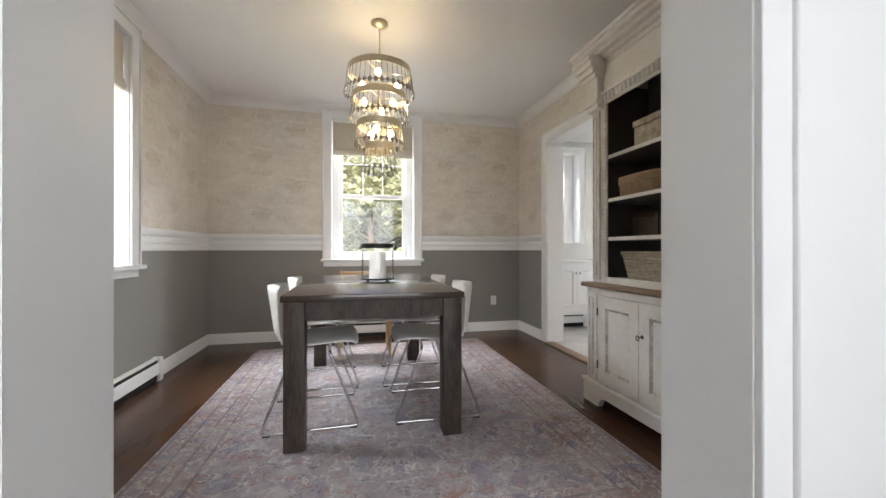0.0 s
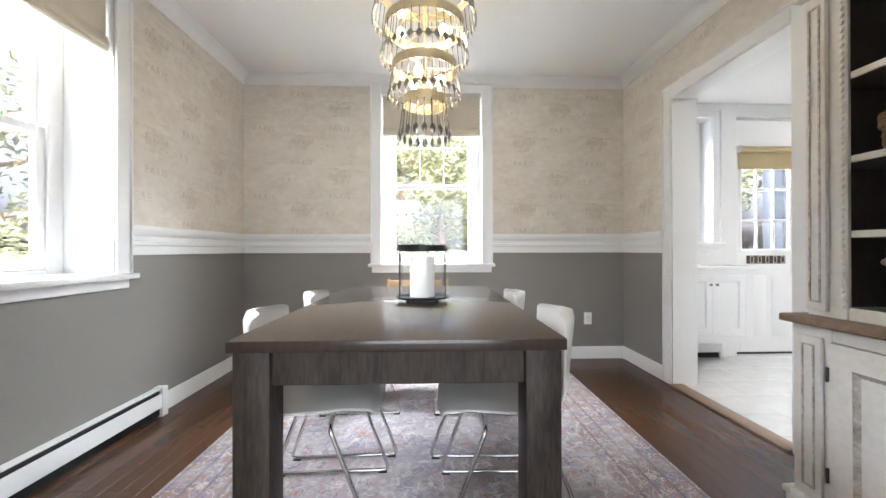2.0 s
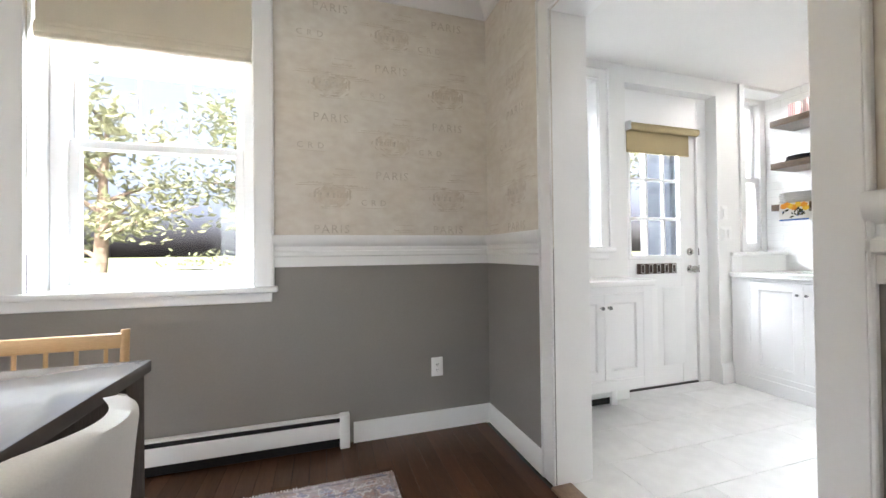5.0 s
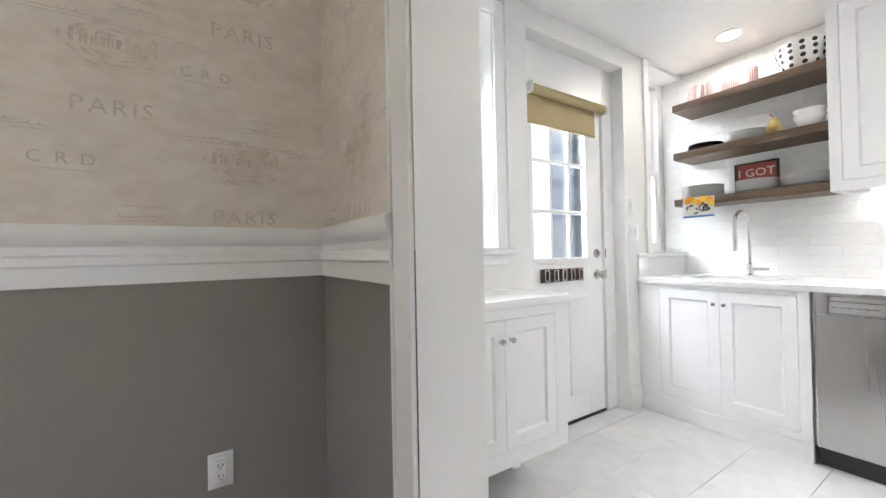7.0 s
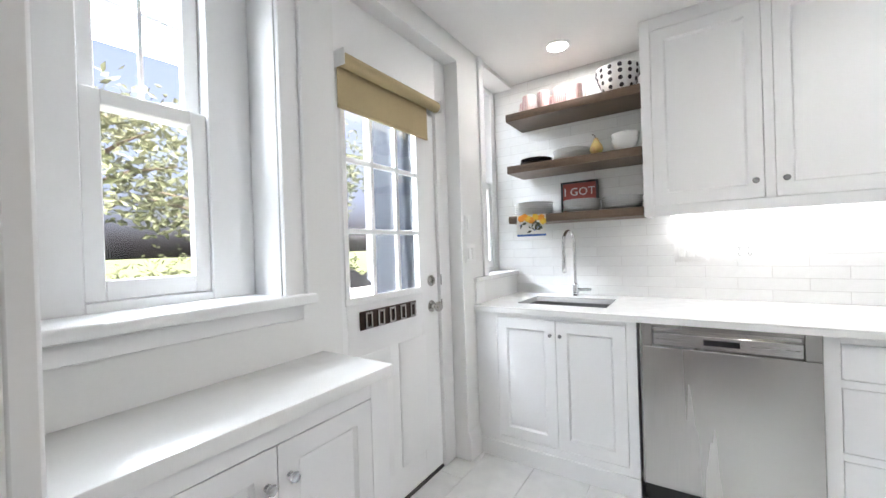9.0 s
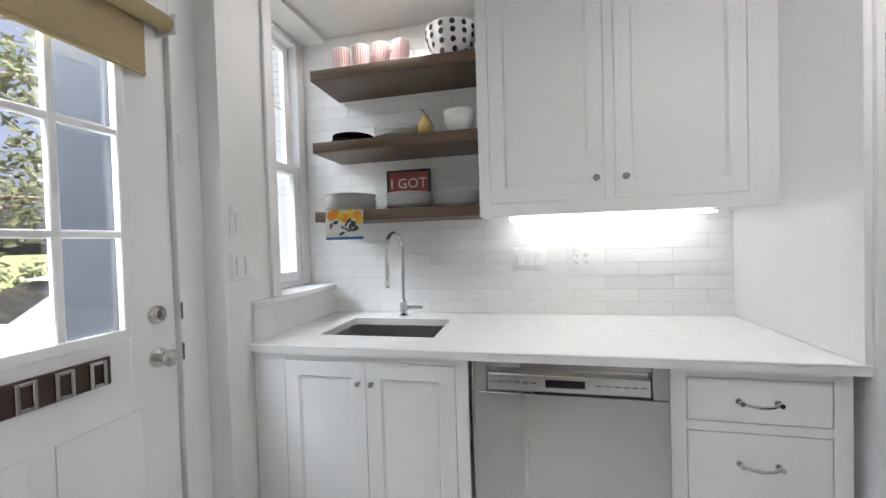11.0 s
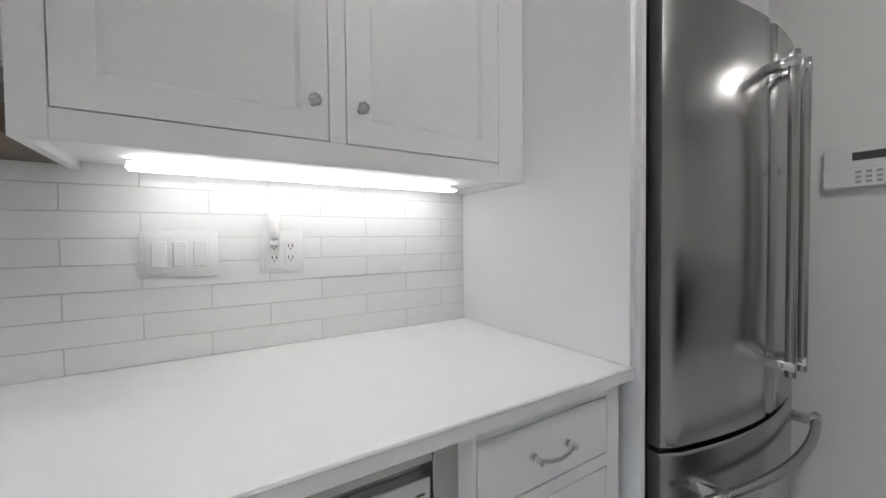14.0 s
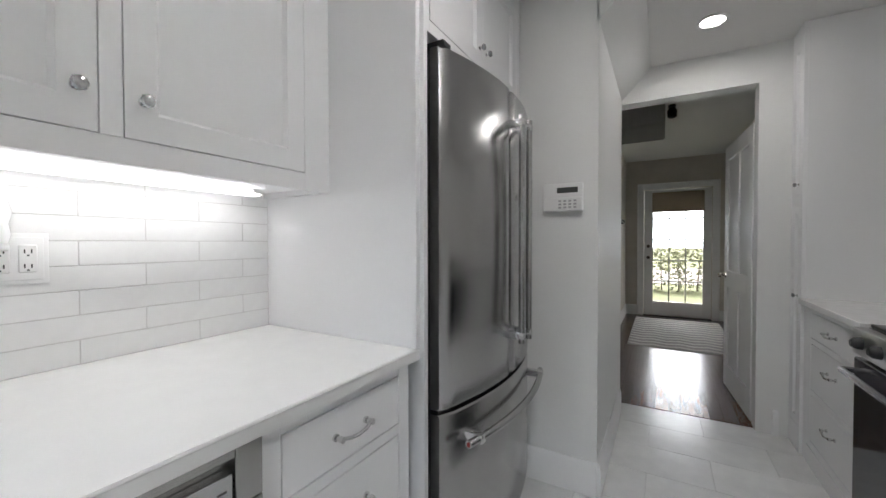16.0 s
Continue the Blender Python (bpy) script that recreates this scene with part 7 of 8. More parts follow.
for g in ext["geom"]:
    if isinstance(g, bmesh.types.BMVert):
        g.co.z = 0.0006
part("woven_field", bm, mat("grey_brown_wool", (0.30, 0.28, 0.26), 0.95, vary=0.15, scale=20, fine=200), hr)
zz = bmesh.new()
for j in range(13):
    for i in range(8):
        x0, y0 = 2.99 + i * 0.138, -3.42 + j * 0.148 + (0.05 if i % 2 else 0)
        vs4 = [zz.verts.new(q) for q in ((x0, y0, 0.0085), (x0 + 0.138, y0 + (0.05 if i % 2 == 0 else -0.05), 0.0085), (x0 + 0.138, y0 + 0.06 + (0.05 if i % 2 == 0 else -0.05), 0.0085), (x0, y0 + 0.06, 0.0085))]
        zz.faces.new(vs4)
ext = bmesh.ops.extrude_face_region(zz, geom=list(zz.faces))
for g in ext["geom"]:
    if isinstance(g, bmesh.types.BMVert):
        g.co.z = 0.0072
part("zigzag", zz, mat("cream_wool", (0.58, 0.55, 0.50), 0.95, vary=0.1, scale=20, fine=200), hr, "cream zigzag bands")
sd = thing("door_4", (HX1 - 0.02, -0.75, 0), "white panelled side door in the hall, closed", "door", kind="structure")
dd = part("leaf", boxes((HX1 - 0.03, HX1 - 0.0005, -1.15, -0.36, 0.01, 2.03), bevel=0.003), M_TRIM, sd)
for y0, y1 in ((-1.07, -0.80), (-0.71, -0.44)):
    for z0, z1 in ((0.2, 0.85), (1.0, 1.9)):
        part("raised_panel", boxes((HX1 - 0.037, HX1 - 0.0302, y0, y1, z0, z1), bevel=0.005, seg=2), M_TRIM, dd)
turned(dd, "knob", [(0.026, 0.0005), (0.024, 0.01), (0.011, 0.02), (0.024, 0.036), (0.02, 0.052), (0.006, 0.056)], (HX1 - 0.03, -0.44, 0.96), (-1, 0, 0), M_NICKEL, "metal door knob", 16)
ck = thing("coat_rack", (HX1 - 0.02, -1.9, 1.5), "dark rail of coat hooks on the hall wall", "coat rack")
part("rail", boxes((HX1 - 0.02, HX1 - 0.0005, -2.5, -1.4, 1.47, 1.55), bevel=0.004), M_DARKWOOD, ck)
for i in range(6):
    y = -2.4 + i * 0.18
    part("hook", tube(bmesh.new(), [(HX1 - 0.0205, y, 1.52), (HX1 - 0.06, y, 1.50), (HX1 - 0.075, y, 1.52), (HX1 - 0.078, y, 1.55)], 0.006, 8), M_BLACK, ck, "black hook")

# ================= outside =================
GZ = -0.55
M_GRASS = mat("dry_lawn", (0.10, 0.12, 0.045), 0.95, vary=0, scale=0.6, fine=18, bump=0.4, col2=(0.055, 0.075, 0.025))
M_ASPH = mat("pale_driveway", (0.30, 0.29, 0.275), 0.9, vary=0.15, scale=1.2, fine=60, bump=0.2)
bm = bmesh.new()
lim = 700
xs = [-lim, -60, -25, -12, -1.9, 5.4, 12, 25, 60, lim]
ys = [-lim, -60, -25, -12, -4.2, 5.2, 12, 25, 60, lim]
gv = [[bm.verts.new((x, y, GZ + (0 if abs(x) < 13 and abs(y) < 13 else 0.5 * noise.noise(Vector((x * 0.05, y * 0.05, 0)))))) for y in ys] for x in xs]
for i in range(len(xs) - 1):
    for j in range(len(ys) - 1):
        bm.faces.new((gv[i][j], gv[i + 1][j], gv[i + 1][j + 1], gv[i][j + 1]))
solid("ground", bm, M_GRASS, "lawn around the house", "ground")
solid("road", boxes((-14, 16, 7.5, 13.2, GZ + 0.004, GZ + 0.03), bevel=0), M_ASPH, "pale sunlit driveway", "driveway")
solid("road_south", boxes((-30, 36, -26, -15, GZ + 0.004, GZ + 0.03), bevel=0), M_ASPH, "pale sunlit street beyond the hall door", "street")
hill = bmesh.new()
sheet(hill, lambda u, v: (-260 + 520 * u, -190 - 60 * v, GZ - 1 + (9.0 + 5.0 * noise.noise(Vector((u * 7, 0.3, 0))) + 1.2 * noise.noise(Vector((u * 60, v * 4, 1.0)))) * math.sin(math.pi * 0.5 * v)), 90, 6)
# the blue of distant haze is put into the hills' base colour
solid("backdrop_hills", hill, mat("hazed_wooded_hills", (0.10, 0.13, 0.16), 0.95, vary=0.2, scale=0.08, fine=0.6, bump=0), "low wooded hills in the distance, haze painted in as blue-grey", "hills")
# unseen slab, added to keep direct sun off the hall floor
solid("trim_sun_block", boxes((2.2, 4.9, -6.1, HY0 - 0.16, 2.5, 2.62), bevel=0.01), M_TRIM, "unseen white slab added above the hall door to block the sun", "porch roof")
M_BARK = mat("grey_brown_bark", (0.13, 0.10, 0.075), 0.95, vary=0.2, scale=8, fine=60, bump=0.5, stretch=(4, 4, 1))


def leaf_material(name, a, b):
    m = mat(name, a, 0.55, vary=0, scale=0.9, fine=6, bump=0, col2=b)
    n, l = m.node_tree.nodes, m.node_tree.links
    p = n["Principled BSDF"]
    tr, add = n.new("ShaderNodeBsdfTranslucent"), n.new("ShaderNodeMixShader")
    add.inputs[0].default_value = 0.45
    l.new(p.inputs["Base Color"].links[0].from_socket, tr.inputs[0])
    l.new(p.outputs[0], add.inputs[1]), l.new(tr.outputs[0], add.inputs[2])
    l.new(add.outputs[0], n["Material Output"].inputs[0])
    return m


M_LEAF = leaf_material("green_leaves", (0.17, 0.185, 0.11), (0.11, 0.13, 0.07))
M_LEAF2 = leaf_material("yellow_green_leaves", (0.19, 0.20, 0.125), (0.13, 0.145, 0.08))


def leaves(rnd_, centres, count, spread, size):
    """Many small folded leaves in clumps about the given centres."""
    verts, faces = [], []
    for _ in range(count):
        c, r = rnd_.choice(centres)
        d = Vector((rnd_.gauss(0, 1), rnd_.gauss(0, 1), rnd_.gauss(0, 0.8))).normalized() * r * spread * rnd_.uniform(0.35, 1.0) ** 0.6
        p = c + d
        a = Vector((rnd_.uniform(-1, 1), rnd_.uniform(-1, 1), rnd_.uniform(-0.6, 0.6))).normalized()
        b = a.cross(Vector((rnd_.uniform(-1, 1), rnd_.uniform(-1, 1), rnd_.uniform(-1, 1)))).normalized()
        s = size * rnd_.uniform(0.6, 1.3)
        k = len(verts)
        n_ = a.cross(b) * s * 0.15
        verts += [p - a * s, p + b * s * 0.4 + n_, p + a * s, p - b * s * 0.4 + n_]
        faces.append((k, k + 1, k + 2, k + 3))
    me = bpy.data.meshes.new("crown")
    me.from_pydata([tuple(v_) for v_ in verts], [], faces)
    return me


def tree(x, y, h, r, seed, material, count=2100, size=0.16):
    rnd_ = random.Random(seed)
    t = thing("tree", (x, y, GZ), "leafy green broadleaf tree in summer sun", "tree", "garden trees")
    base = Vector((x, y, GZ - 0.05))
    top = base + Vector((rnd_.uniform(-0.4, 0.4), rnd_.uniform(-0.4, 0.4), h * 0.72))
    tk = tube(bmesh.new(), [base, base.lerp(top, 0.3) + Vector((0.06, 0.04, 0)), base.lerp(top, 0.65), top], [0.03 * h, 0.022 * h, 0.014 * h, 0.005 * h], 10)
    centres = []
    for i in range(11):
        f = rnd_.uniform(0.25, 0.95)
        a = i * 2.4 + rnd_.uniform(-0.3, 0.3)
        s = base.lerp(top, f)
        ln = r * (1.15 - 0.55 * f) * rnd_.uniform(0.7, 1.0)
        e_ = s + Vector((math.cos(a) * ln, math.sin(a) * ln, ln * rnd_.uniform(0.15, 0.6)))
        tube(tk, [s, s.lerp(e_, 0.5) + Vector((0, 0, 0.08 * ln)), e_], [0.009 * h, 0.006 * h, 0.002 * h], 7)
        centres += [(e_, r * rnd_.uniform(0.28, 0.42)), (s.lerp(e_, 0.6), r * rnd_.uniform(0.22, 0.36))]
    part("trunk", tk, M_BARK, t)
    me = leaves(rnd_, centres, count, 1.0, size)
    me.materials.append(material)
    ob = new("crown", me)
    ob.parent = t
    ob.matrix_parent_inverse = Matrix.Translation(-Vector((x, y, GZ)))
    return t


for i, (x, y, h, r) in enumerate(((-5.5, 16.5, 8.5, 3.0), (-0.8, 17.5, 9.0, 3.2), (2.6, 16.0, 8.0, 2.8), (5.6, 18.5, 9.5, 3.3), (9.3, 17.0, 9.0, 3.2), (13.5, 17.5, 9.0, 3.2), (17.5, 14.0, 9.0, 3.2), (-10.5, 7.5, 7.0, 2.6), (-12.0, 12.0, 9.0, 3.2), (-11.5, 2.0, 8.5, 3.0), (-9.5, 18.0, 9.0, 3.2), (-3.5, -18.0, 7.0, 2.6), (11.5, -19.0, 8.0, 3.0), (1.0, 19.5, 9.5, 3.4), (0.7, 15.9, 6.0, 2.3), (-13.0, 5.0, 9.0, 3.4), (-9.8, 4.6, 6.0, 2.3))):
    tree(x, y, h, r, 20 + i, M_LEAF if i % 3 else M_LEAF2)


def hedge(pts, h, w, seed, label, count, material):
    rnd_ = random.Random(seed)
    (x0, y0), (x1, y1) = pts
    t = thing("hedge", ((x0 + x1) / 2, (y0 + y1) / 2, GZ), label, "hedge")
    n_ = int(math.hypot(x1 - x0, y1 - y0) / 0.55)
    centres, st = [], bmesh.new()
    for i in range(n_):
        f = (i + 0.5) / n_
        b = Vector((x0 + (x1 - x0) * f, y0 + (y1 - y0) * f, GZ))
        tube(st, [b - Vector((0, 0, 0.03)), b + Vector((rnd_.uniform(-0.1, 0.1), rnd_.uniform(-0.1, 0.1), h * 0.7))], [0.03, 0.012], 6)
        for k in range(4):
            centres.append((b + Vector((rnd_.uniform(-0.25, 0.25) * w, rnd_.uniform(-0.25, 0.25) * w, h * (0.18 + 0.24 * k) + rnd_.uniform(-0.08, 0.08))), 0.52 * w))
    part("stems", st, M_BARK, t)
    me = leaves(rnd_, centres, count, 1.0, 0.085)
    me.materials.append(material)
    ob = new("foliage", me)
    ob.parent = t
    ob.matrix_parent_inverse = Matrix.Translation(-Vector(((x0 + x1) / 2, (y0 + y1) / 2, GZ)))
    return t


hedge(((-3, 14.4), (13, 14.8)), 1.35, 1.3, 51, "long clipped green hedge behind the driveway", 9000, M_LEAF)
hedge(((-7.4, 0.0), (-7.0, 8.0)), 1.9, 1.4, 52, "tall green hedge beside the house", 7000, M_LEAF2)
hedge(((-1.0, -13.0), (9.0, -12.6)), 1.75, 1.4, 53, "green hedge before the hall door", 6000, M_LEAF2)


def parked_car(x, y, turn, paint, label):
    t = thing("car", (0, 0, 0), label, "car")
    secs = [(-2.15, 0.42, 0.62), (-2.1, 0.35, 0.86), (-1.5, 0.3, 0.93), (-1.35, 0.3, 0.96), (0.75, 0.3, 0.92), (0.95, 0.3, 0.90), (1.9, 0.32, 0.78), (2.15, 0.4, 0.60)]
    bm_ = bmesh.new()
    rings = []
    for lx, zb, zt in secs:
        hw = 0.86 - 0.1 * (abs(lx) / 2.15) ** 4
        prof_ = [(-hw * 0.92, zb), (hw * 0.92, zb), (hw, zb + 0.12), (hw, zt - 0.18), (hw * 0.93, zt), (-hw * 0.93, zt), (-hw, zt - 0.18), (-hw, zb + 0.12)]
        rings.append([bm_.verts.new((lx, a, b)) for a, b in prof_])
    for a, b in zip(rings, rings[1:]):
        for i in range(8):
            bm_.faces.new((a[i], a[(i + 1) % 8], b[(i + 1) % 8], b[i]))
    bm_.faces.new(rings[0][::-1]), bm_.faces.new(rings[-1])
    part("body", bm_, paint, t)
    gb = bmesh.new()
    rings = []
    for lx, zt, hw in ((-1.45, 0.93, 0.76), (-0.95, 1.36, 0.6), (-0.3, 1.43, 0.6), (0.25, 1.36, 0.6), (0.95, 0.90, 0.76)):
        rings.append([gb.verts.new((lx, -hw, zt)), gb.verts.new((lx, hw, zt)), gb.verts.new((lx, 0.79, 0.9)), gb.verts.new((lx, -0.79, 0.9))])
    for a, b in zip(rings, rings[1:]):
        for i in range(4):
            gb.faces.new((a[i], a[(i + 1) % 4], b[(i + 1) % 4], b[i]))
    gb.faces.new(rings[0][::-1]), gb.faces.new(rings[-1])
    part("window_glass", gb, bpy.data.materials["black_gloss"], t, "dark car windows")
    rf = bmesh.new()
    sheet(rf, lambda u, v: (-1.0 + 1.3 * u, -0.61 + 1.22 * v, 1.375 + 0.075 * math.sin(math.pi * (0.15 + 0.7 * u))), 8, 4)
    part("roof", rf, paint, t)
    for lx in (-1.33, 1.35):
        for s in (-1, 1):
            wb = lathe(bmesh.new(), [(0.19, -0.1), (0.3, -0.105), (0.325, -0.07), (0.325, 0.07), (0.3, 0.105), (0.19, 0.1)], (0, 0, 0), 24)
            bmesh.ops.transform(wb, matrix=Matrix.Translation((lx, s * 0.77, 0.326)) @ Matrix.Rotation(radians(90), 4, "X"), verts=wb.verts)
            wl = part("wheel", wb, M_BLACKP, t)
            rb = lathe(bmesh.new(), [(0.19, -0.115), (0.17, -0.118), (0.05, -0.09), (0.0, -0.09)], (0, 0, 0), 20, caps=False)
            bmesh.ops.transform(rb, matrix=Matrix.Translation((lx, s * 0.77, 0.326)) @ Matrix.Rotation(radians(90 * s), 4, "X"), verts=rb.verts)
            part("rim", rb, M_STEEL, wl)
    for s in (-1, 1):
        part("tail_light", boxes((-2.15, -2.0, s * 0.62 - 0.16, s * 0.62 + 0.16, 0.68, 0.80), bevel=0.02), mat("red_lens", (0.5, 0.03, 0.02), 0.2) if "red_lens" not in bpy.data.materials else bpy.data.materials["red_lens"], t)
        part("headlight", boxes((1.95, 2.12, s * 0.6 - 0.14, s * 0.6 + 0.14, 0.58, 0.70), bevel=0.02), M_PLASTIC, t)
    t.matrix_basis = pose(x, y, GZ + 0.03, 0, 0, turn)
    return t


M_WHITECAR, M_GREYCAR = mat("white_car_paint", (0.75, 0.75, 0.75), 0.2, vary=0.01, coat=0.6, bump=0), mat("dark_grey_car_paint", (0.06, 0.065, 0.075), 0.2, vary=0.02, coat=0.6, bump=0)
parked_car(7.7, 10.9, 172, M_WHITECAR, "white parked saloon car on the driveway")
parked_car(12.6, 12.4, 185, M_GREYCAR, "dark grey parked saloon car on the driveway")
parked_car(-0.5, 9.2, 8, M_WHITECAR, "white parked saloon car beyond the dining window")
ps = thing("porch_post", (4.2, 5.1, GZ), "blue-grey boarded porch post outside the kitchen door", "post")
part("post", boxes((4.10, 4.36, 4.98, 5.24, GZ - 0.02, 3.0), bevel=0.01), mat("blue_grey_paint", (0.05, 0.058, 0.075), 0.6, vary=0.08), ps)
part("base", boxes((4.08, 4.38, 4.965, 5.26, GZ - 0.02, GZ + 0.2), bevel=0.01), bpy.data.materials["blue_grey_paint"], ps)

# ---------- house next door ----------
M_SIDING = mat("pale_blue_grey_siding", (0.50, 0.53, 0.58), 0.7, vary=0.05, scale=2, bump=0.03)
M_SHINGLE = mat("dark_roof_shingle", (0.09, 0.085, 0.08), 0.9, vary=0.2, scale=3, fine=40, bump=0.3)
M_DARKPANE = mat("dark_window_glass", (0.04, 0.05, 0.06), 0.06, vary=0.02, bump=0)
HX, HE, HS, HN, HT = 9.6, 15.0, 3.6, 10.8, 6.6
nh = thing("house", (12.3, 7.2, GZ), "pale blue-grey clapboard house next door", "house")
part("wall", boxes((HX + 0.03, HE, HS, HN, GZ - 0.05, HT), bevel=0), M_SIDING, nh)
sd = bmesh.new()
z = GZ + 0.3
while z < HT - 0.05:
    w0 = [sd.verts.new(q) for q in ((HX, HS, z), (HX, HN, z), (HX + 0.026, HN, z + 0.15), (HX + 0.026, HS, z + 0.15), (HX + 0.029, HS, z), (HX + 0.029, HN, z))]
    sd.faces.new((w0[0], w0[1], w0[2], w0[3])), sd.faces.new((w0[1], w0[0], w0[4], w0[5]))
    z += 0.15
part("clapboards", sd, M_SIDING, nh)
rf = bmesh.new()
for x0, x1 in ((HX - 0.4, (HX + HE) / 2), (HE + 0.4, (HX + HE) / 2)):
    a = [rf.verts.new((x, y, z_)) for z_ in (0, 0.12) for x, y in ((x0, HS - 0.3), (x0, HN + 0.3), (x1, HN + 0.3), (x1, HS - 0.3))]
    for v_ in a:
        v_.co.z += HT + (0.02 if v_.co.x == x0 else 2.0)
    for q in ((3, 2, 1, 0), (4, 5, 6, 7), (0, 1, 5, 4), (1, 2, 6, 5), (2, 3, 7, 6), (3, 0, 4, 7)):
        rf.faces.new([a[k] for k in q])
part("roof", rf, M_SHINGLE, nh, "dark shingle roof")
for y0 in (4.6, 6.8, 9.0):
    wf = part("window", boxes((HX - 0.03, HX + 0.03, y0, y0 + 0.1, 0.6, 2.2), (HX - 0.03, HX + 0.03, y0 + 0.9, y0 + 1.0, 0.6, 2.2), (HX - 0.03, HX + 0.03, y0 + 0.1, y0 + 0.9, 2.1, 2.2), (HX - 0.03, HX + 0.03, y0 + 0.1, y0 + 0.9, 0.6, 0.7), (HX - 0.03, HX + 0.03, y0 + 0.1, y0 + 0.9, 1.37, 1.43), bevel=0.003), M_TRIM, nh, "white sash window")
    part("pane", boxes((HX - 0.012, HX - 0.004, y0 + 0.1, y0 + 0.9, 0.7, 2.1), bevel=0), M_DARKPANE, wf, "dark pane")

# ================= wallpaper lettering =================
def squiggle(bm_, x, y, w, h, seed, pen=0.0022):
    """Illegible script: a looping pen line laid flat."""
    r_ = random.Random(seed)
    pts, q, k = [], 0.0, 0.6
    while q < w:
        if r_.random() < 0.16:
            k = r_.choice((0.35, 0.5, 0.6, 1.0))
        a_ = q * 300
        pts.append(Vector((x + q + 0.006 * math.sin(a_ + 1.2), y + h * k * (0.5 + 0.3 * math.sin(a_) + 0.2 * math.sin(2.3 * a_ + seed)), 0)))
        q += 0.0035
    prev = None
    for a_, b_ in zip(pts, pts[1:]):
        d = (b_ - a_).normalized()
        n_ = Vector((-d.y, d.x, 0)) * pen
        cur = (bm_.verts.new(b_ + n_), bm_.verts.new(b_ - n_))
        if prev is None:
            prev = (bm_.verts.new(a_ + n_), bm_.verts.new(a_ - n_))
        bm_.faces.new((prev[0], prev[1], cur[1], cur[0])).material_index = 1
        prev = cur
    vs_ = [bm_.verts.new(p_) for p_ in ((x - 0.02, y - 0.012, 0), (x + w, y - 0.008, 0), (x + w + 0.03, y - 0.005, 0), (x, y - 0.008, 0))]
    bm_.faces.new(vs_).material_index = 1


def flat_text(text, size, spread):
    """Words of the print, flat in the paper's plane about the origin."""
    w_ = lettering(text, size, Matrix.Translation((0, -0.35 * size, 0)), depth=0.0, font_space=spread)
    return w_


def emblem():
    """A scrolled oval seal with two bold lines across it, too worn to read."""
    b_ = bmesh.new()
    r_ = random.Random(12)
    for k in range(4):
        rx, ry = 0.122 - 0.016 * k + r_.uniform(-0.006, 0.006), 0.072 - 0.013 * k
        a0 = r_.uniform(0, 6.28)
        for q in range(5):
            a = a0 + q * 1.26
            prev = None
            for i in range(7):
                t_ = a + i * (0.06 + 0.02 * k)
                wd = 0.0042 * math.sin(math.pi * (i + 0.3) / 6.6)
                p_, o_ = Vector((rx * math.cos(t_), ry * math.sin(t_) - 0.01, 0)), Vector((math.cos(t_), math.sin(t_), 0)) * wd
                cur = (b_.verts.new(p_ + o_), b_.verts.new(p_ - o_))
                if prev:
                    b_.faces.new((prev[0], prev[1], cur[1], cur[0])).material_index = 1
                prev = cur
    rim = [b_.verts.new(((0.1 + 0.022 * math.sin(i * 2.7)) * math.cos(i * 0.2618), (0.062 + 0.018 * math.sin(i * 1.9 + 1)) * math.sin(i * 0.2618) - 0.008, -0.0003)) for i in range(24)]
    b_.faces.new(rim).material_index = 2
    x = -0.1
    while x < 0.1:
        w_ = r_.choice((0.006, 0.009, 0.012))
        h_ = r_.choice((0.026, 0.03, 0.042))
        v_ = [b_.verts.new(p_) for p_ in ((x, -0.018, 0.0), (x + w_, -0.02, 0.0), (x + w_ + 0.003, h_ - 0.02, 0.0), (x + 0.002, h_ - 0.018, 0.0))]
        b_.faces.new(v_).material_index = r_.choice((0, 1, 1))
        x += w_ + r_.choice((0.004, 0.006, 0.012))
    squiggle(b_, -0.19, 0.062, 0.2, 0.016, 1, 0.002)
    squiggle(b_, 0.0, 0.05, 0.15, 0.02, 2, 0.003)
    squiggle(b_, 0.15, 0.042, 0.08, 0.014, 7, 0.002)
    squiggle(b_, -0.06, -0.075, 0.12, 0.014, 5, 0.002)
    return b_


def small_note():
    b_ = bmesh.new()
    squiggle(b_, -0.055, -0.012, 0.12, 0.022, 3, 0.0028)
    v_ = [b_.verts.new(p_) for p_ in ((-0.04, 0.024, 0), (0.07, 0.022, 0), (0.07, 0.026, 0), (-0.04, 0.028, 0))]
    b_.faces.new(v_).material_index = 1
    return b_


def underlined():
    b_ = flat_text("C R D", 0.05, 1.2)
    b_.faces.new([b_.verts.new(p_) for p_ in ((-0.07, -0.034, 0), (0.075, -0.036, 0), (0.075, -0.033, 0), (-0.07, -0.031, 0))]).material_index = 1
    return b_


def kept(b_):
    me_ = bpy.data.meshes.new("print")
    b_.to_mesh(me_)
    b_.free()
    return me_


# the print's pieces: mesh, offset from the column's foot, half width, half height
PRINT = ((kept(flat_text("PARIS", 0.07, 1.2)), 0.0, 0.0, 0.10, 0.03), (kept(underlined()), 0.243, 0.158, 0.08, 0.04), (kept(emblem()), 0.0, 0.2, 0.2, 0.09), (kept(small_note()), 0.06, 0.325, 0.07, 0.03))


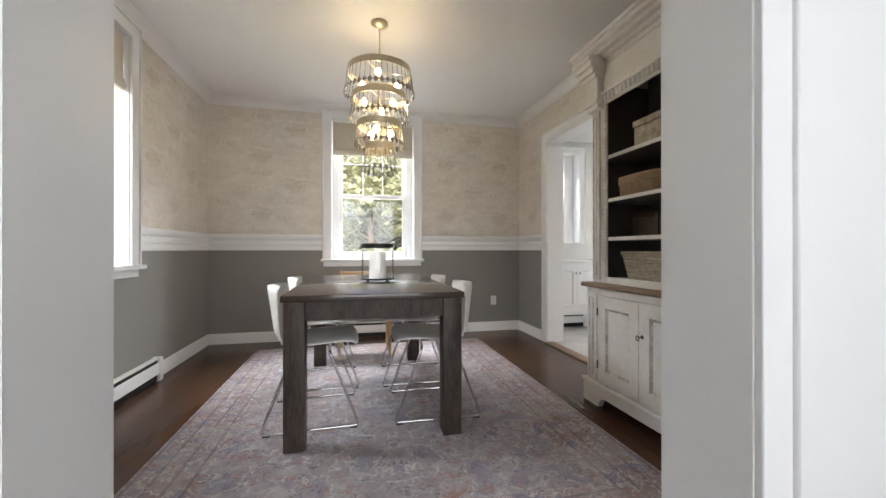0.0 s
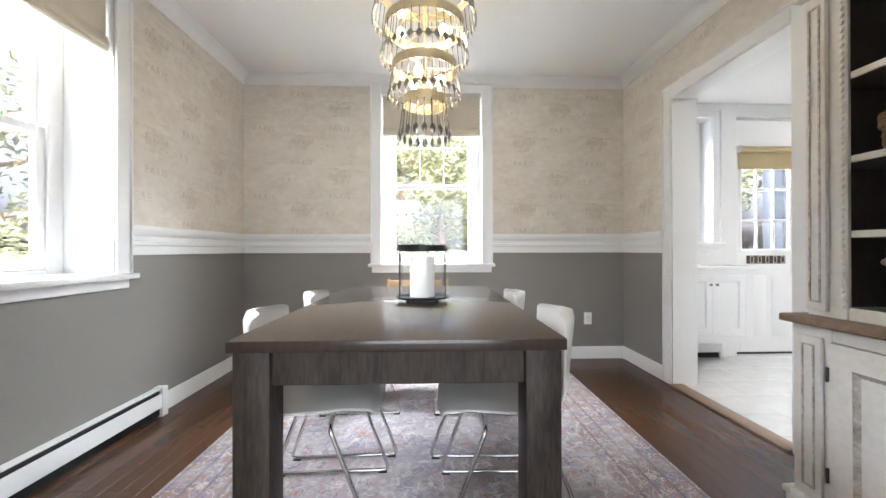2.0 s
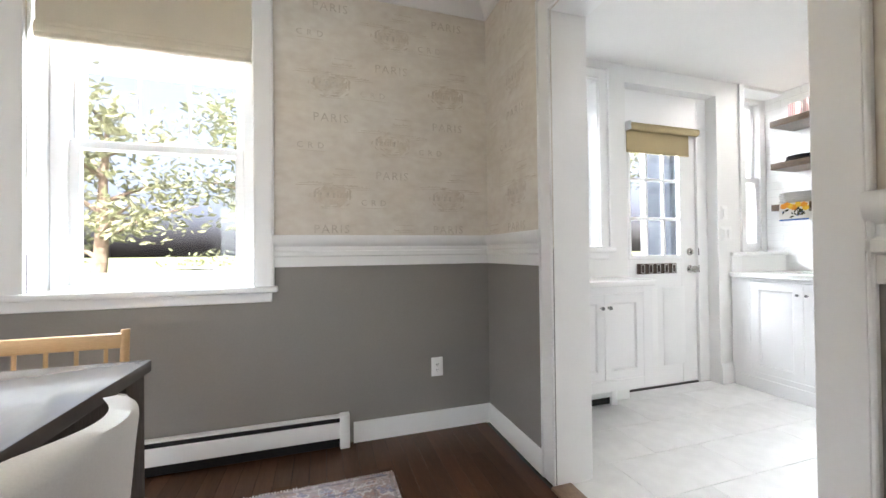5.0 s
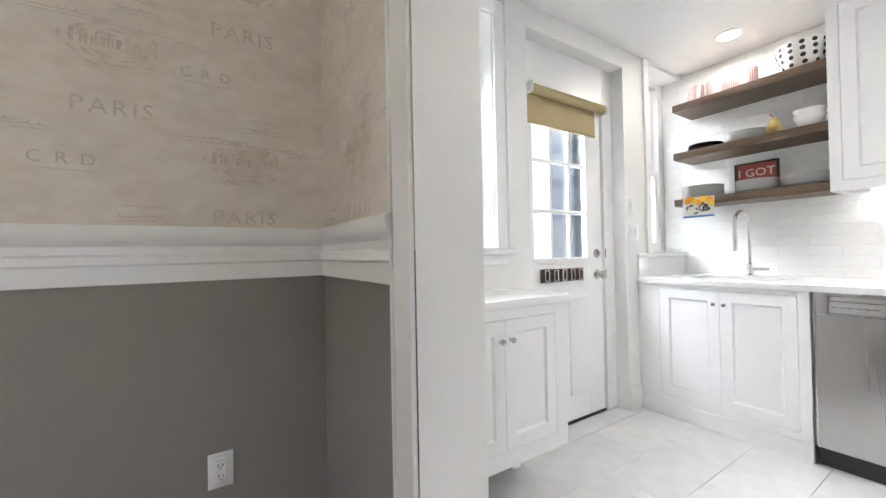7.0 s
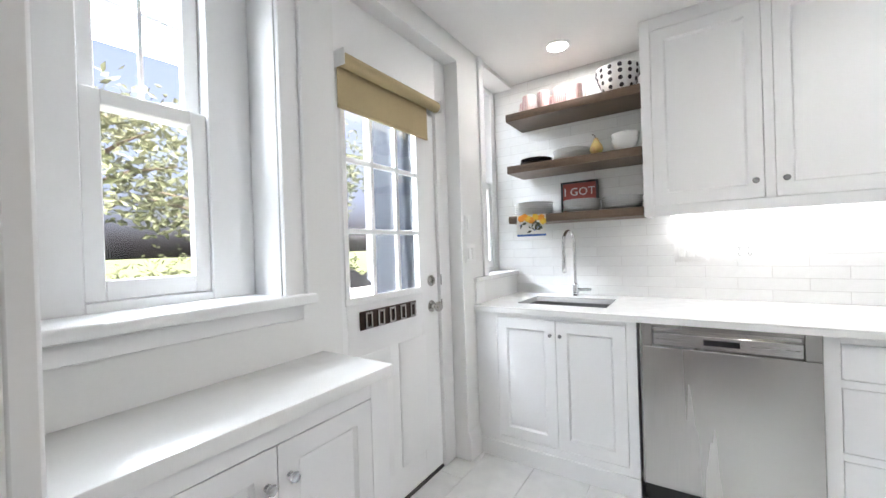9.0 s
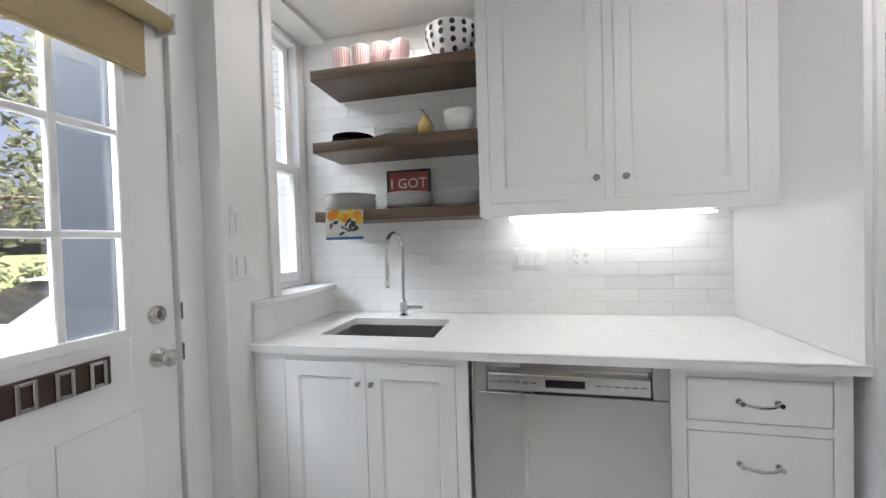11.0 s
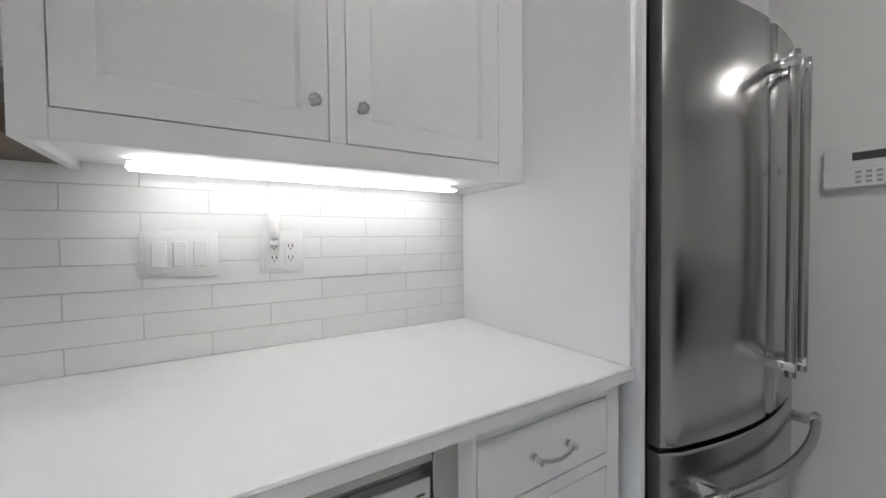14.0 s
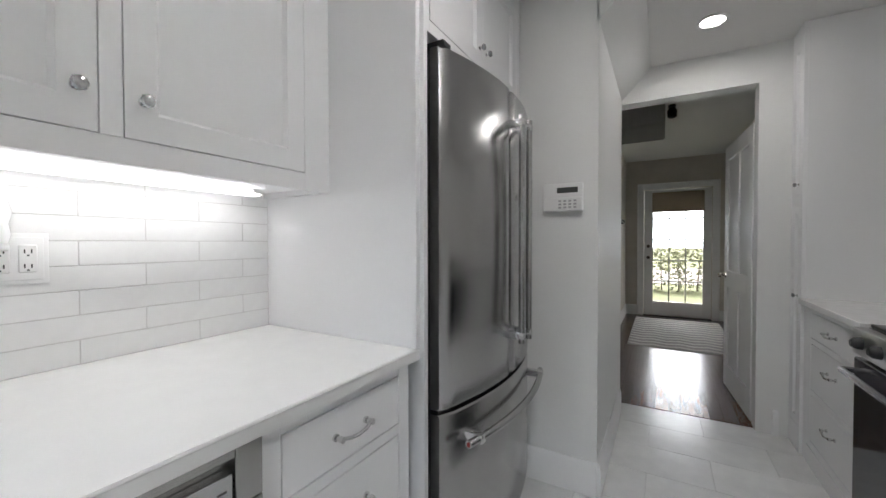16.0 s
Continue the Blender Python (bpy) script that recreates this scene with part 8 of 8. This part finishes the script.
def paper_print(name, to_wall, u0, u1, holes, phase):
    """Repeats of the print over a stretch of wall, every second column dropped by half; holes: (u0, u1, z0, z1) left bare."""
    b_ = bmesh.new()
    col = 0
    u = phase - 0.357 * 2 * math.ceil((phase - u0) / 0.714 + 1)
    while u < u1 + 0.3:
        for row in range(-1, 4):
            for me_, du, dz, hw, hh in PRINT:
                x, z = u + du, 1.252 + 0.65 * row + (0.325 if col % 2 else 0.0) + dz
                clear = all(x + hw < h[0] - 0.11 or x - hw > h[1] + 0.11 or z + hh < h[2] - 0.11 or z - hh > h[3] + 0.11 for h in holes)
                if clear and x - hw > u0 and x + hw < u1 and z - hh > RAIL1 and z + hh < DCEIL - 0.08:
                    k = len(b_.verts)
                    b_.from_mesh(me_)
                    b_.verts.ensure_lookup_table()
                    m_ = to_wall @ Matrix.Translation((x, z, 0))
                    for v_ in b_.verts[k:]:
                        v_.co = m_ @ v_.co
        u += 0.357
        col += 1
    return solid(name, b_, [M_INK, M_INK2, M_WASH], "faded Paris lettering printed on the wallpaper", "wallpaper print", soft=False)


paper_print("trim_print_north", Matrix.Translation((0, YN - 0.0006, 0)) @ FACE_S, XL, XR, [BW], 1.217)
paper_print("trim_print_east", Matrix.Translation((XR - 0.0006, 0, 0)) @ Matrix(((0, 0, -1, 0), (-1, 0, 0, 0), (0, 1, 0, 0), (0, 0, 0, 1))), -YN, -YS, [(-OPEN_Y1, -OPEN_Y0, 0, OPEN_Z)], -4.3)
paper_print("trim_print_west", Matrix.Translation((XL + 0.0006, 0, 0)) @ FACE_E, YS, YN, [LW], 3.9)

# ================= pieces of floors and tiles =================
def pieces(name, parent, rows, material, bevel):
    """Slabs (x0, x1, y0, y1, z0, z1) as objects on shared meshes, one mesh for each size."""
    made = {}
    for r in rows:
        size = tuple(round(r[i + 1] - r[i], 4) for i in (0, 2, 4))
        if size not in made:
            b_ = bmesh.new()
            box(b_, -size[0] / 2, size[0] / 2, -size[1] / 2, size[1] / 2, -size[2] / 2, size[2] / 2, bevel=bevel)
            made[size] = mesh_of(name, b_, material, soft=False)
        ob = new(name, made[size])
        ob.parent = parent
        ob.location = ((r[0] + r[1]) / 2, (r[2] + r[3]) / 2, (r[4] + r[5]) / 2)


def planks(parent, x0, x1, y0, y1, w, seed):
    r_ = random.Random(seed)
    rows = []
    n_ = round((x1 - x0) / w)
    for i in range(n_):
        a, b = x0 + (x1 - x0) * i / n_, x0 + (x1 - x0) * (i + 1) / n_
        y = y0 - r_.choice((0.0, 0.4, 0.8, 1.2))
        while y < y1:
            ln = r_.choice((1.2, 1.6, 2.0))
            p_, q_ = max(y, y0), min(y + ln, y1)
            if q_ - p_ > 0.02:
                rows.append((a + 0.0006, b - 0.0006, p_ + 0.0005, q_ - 0.0005, -0.0118, 0.0))
            y += ln
    pieces("plank", parent, rows, M_PLANK, 0.0005)


planks(floor_dining, XL, XR - 0.036, YS - 0.249, YN, 0.083, 61)
planks(floor_hall, HX0, HX1, HY0, KS - 0.062, 0.083, 62)
rows = []
tw_, tl_ = 0.305, 0.61
j, y = 0, KS - 0.05
while y < YN - 0.01:
    x = XR + 0.077 - (0.305 if j % 2 else 0.0)
    while x < XB:
        a, b, c, d = max(x, XR + 0.077), min(x + tl_, XB - 0.005), y, min(y + tw_, YN + 0.09)
        if b - a > 0.03 and not (a > 4.43 and c > 1.62):
            rows.append((a + 0.0015, b - 0.0015, c + 0.0015, d - 0.0015, -0.0058, 0.0))
        x += tl_
    y += tw_
    j += 1
pieces("floor_tile", floor_kitchen, rows, M_TILE, 0.001)
splash = solid("wall_splash_grout", boxes((XB - 0.0075, XB - 0.0002, 2.62, YN + 0.148, CT + 0.0005, KCEIL - 0.0005), bevel=0), M_GROUTW, "white tiled backsplash with fine joints", "backsplash")
rows = []
rh, tl = 0.0663, 0.305
j, z = 0, CT + 0.001
while z < KCEIL - 0.01:
    y = 3.489 - tl * 4 + (tl / 2 if j % 2 else 0)
    while y < YN + 0.148:
        a, b, c, d = max(y, 2.6205), min(y + tl, YN + 0.147), z, min(z + rh, KCEIL - 0.001)
        hidden = b < 3.765 and c > 1.46
        if b - a > 0.02 and not hidden and d - c > 0.01:
            rows.append((XB - 0.0095, XB - 0.0078, a + 0.0011, b - 0.0011, c + 0.0011, d - 0.0011))
        y += tl
    z += rh
    j += 1
pieces("wall_tile", splash, rows, M_SUBWAY, 0.0008)
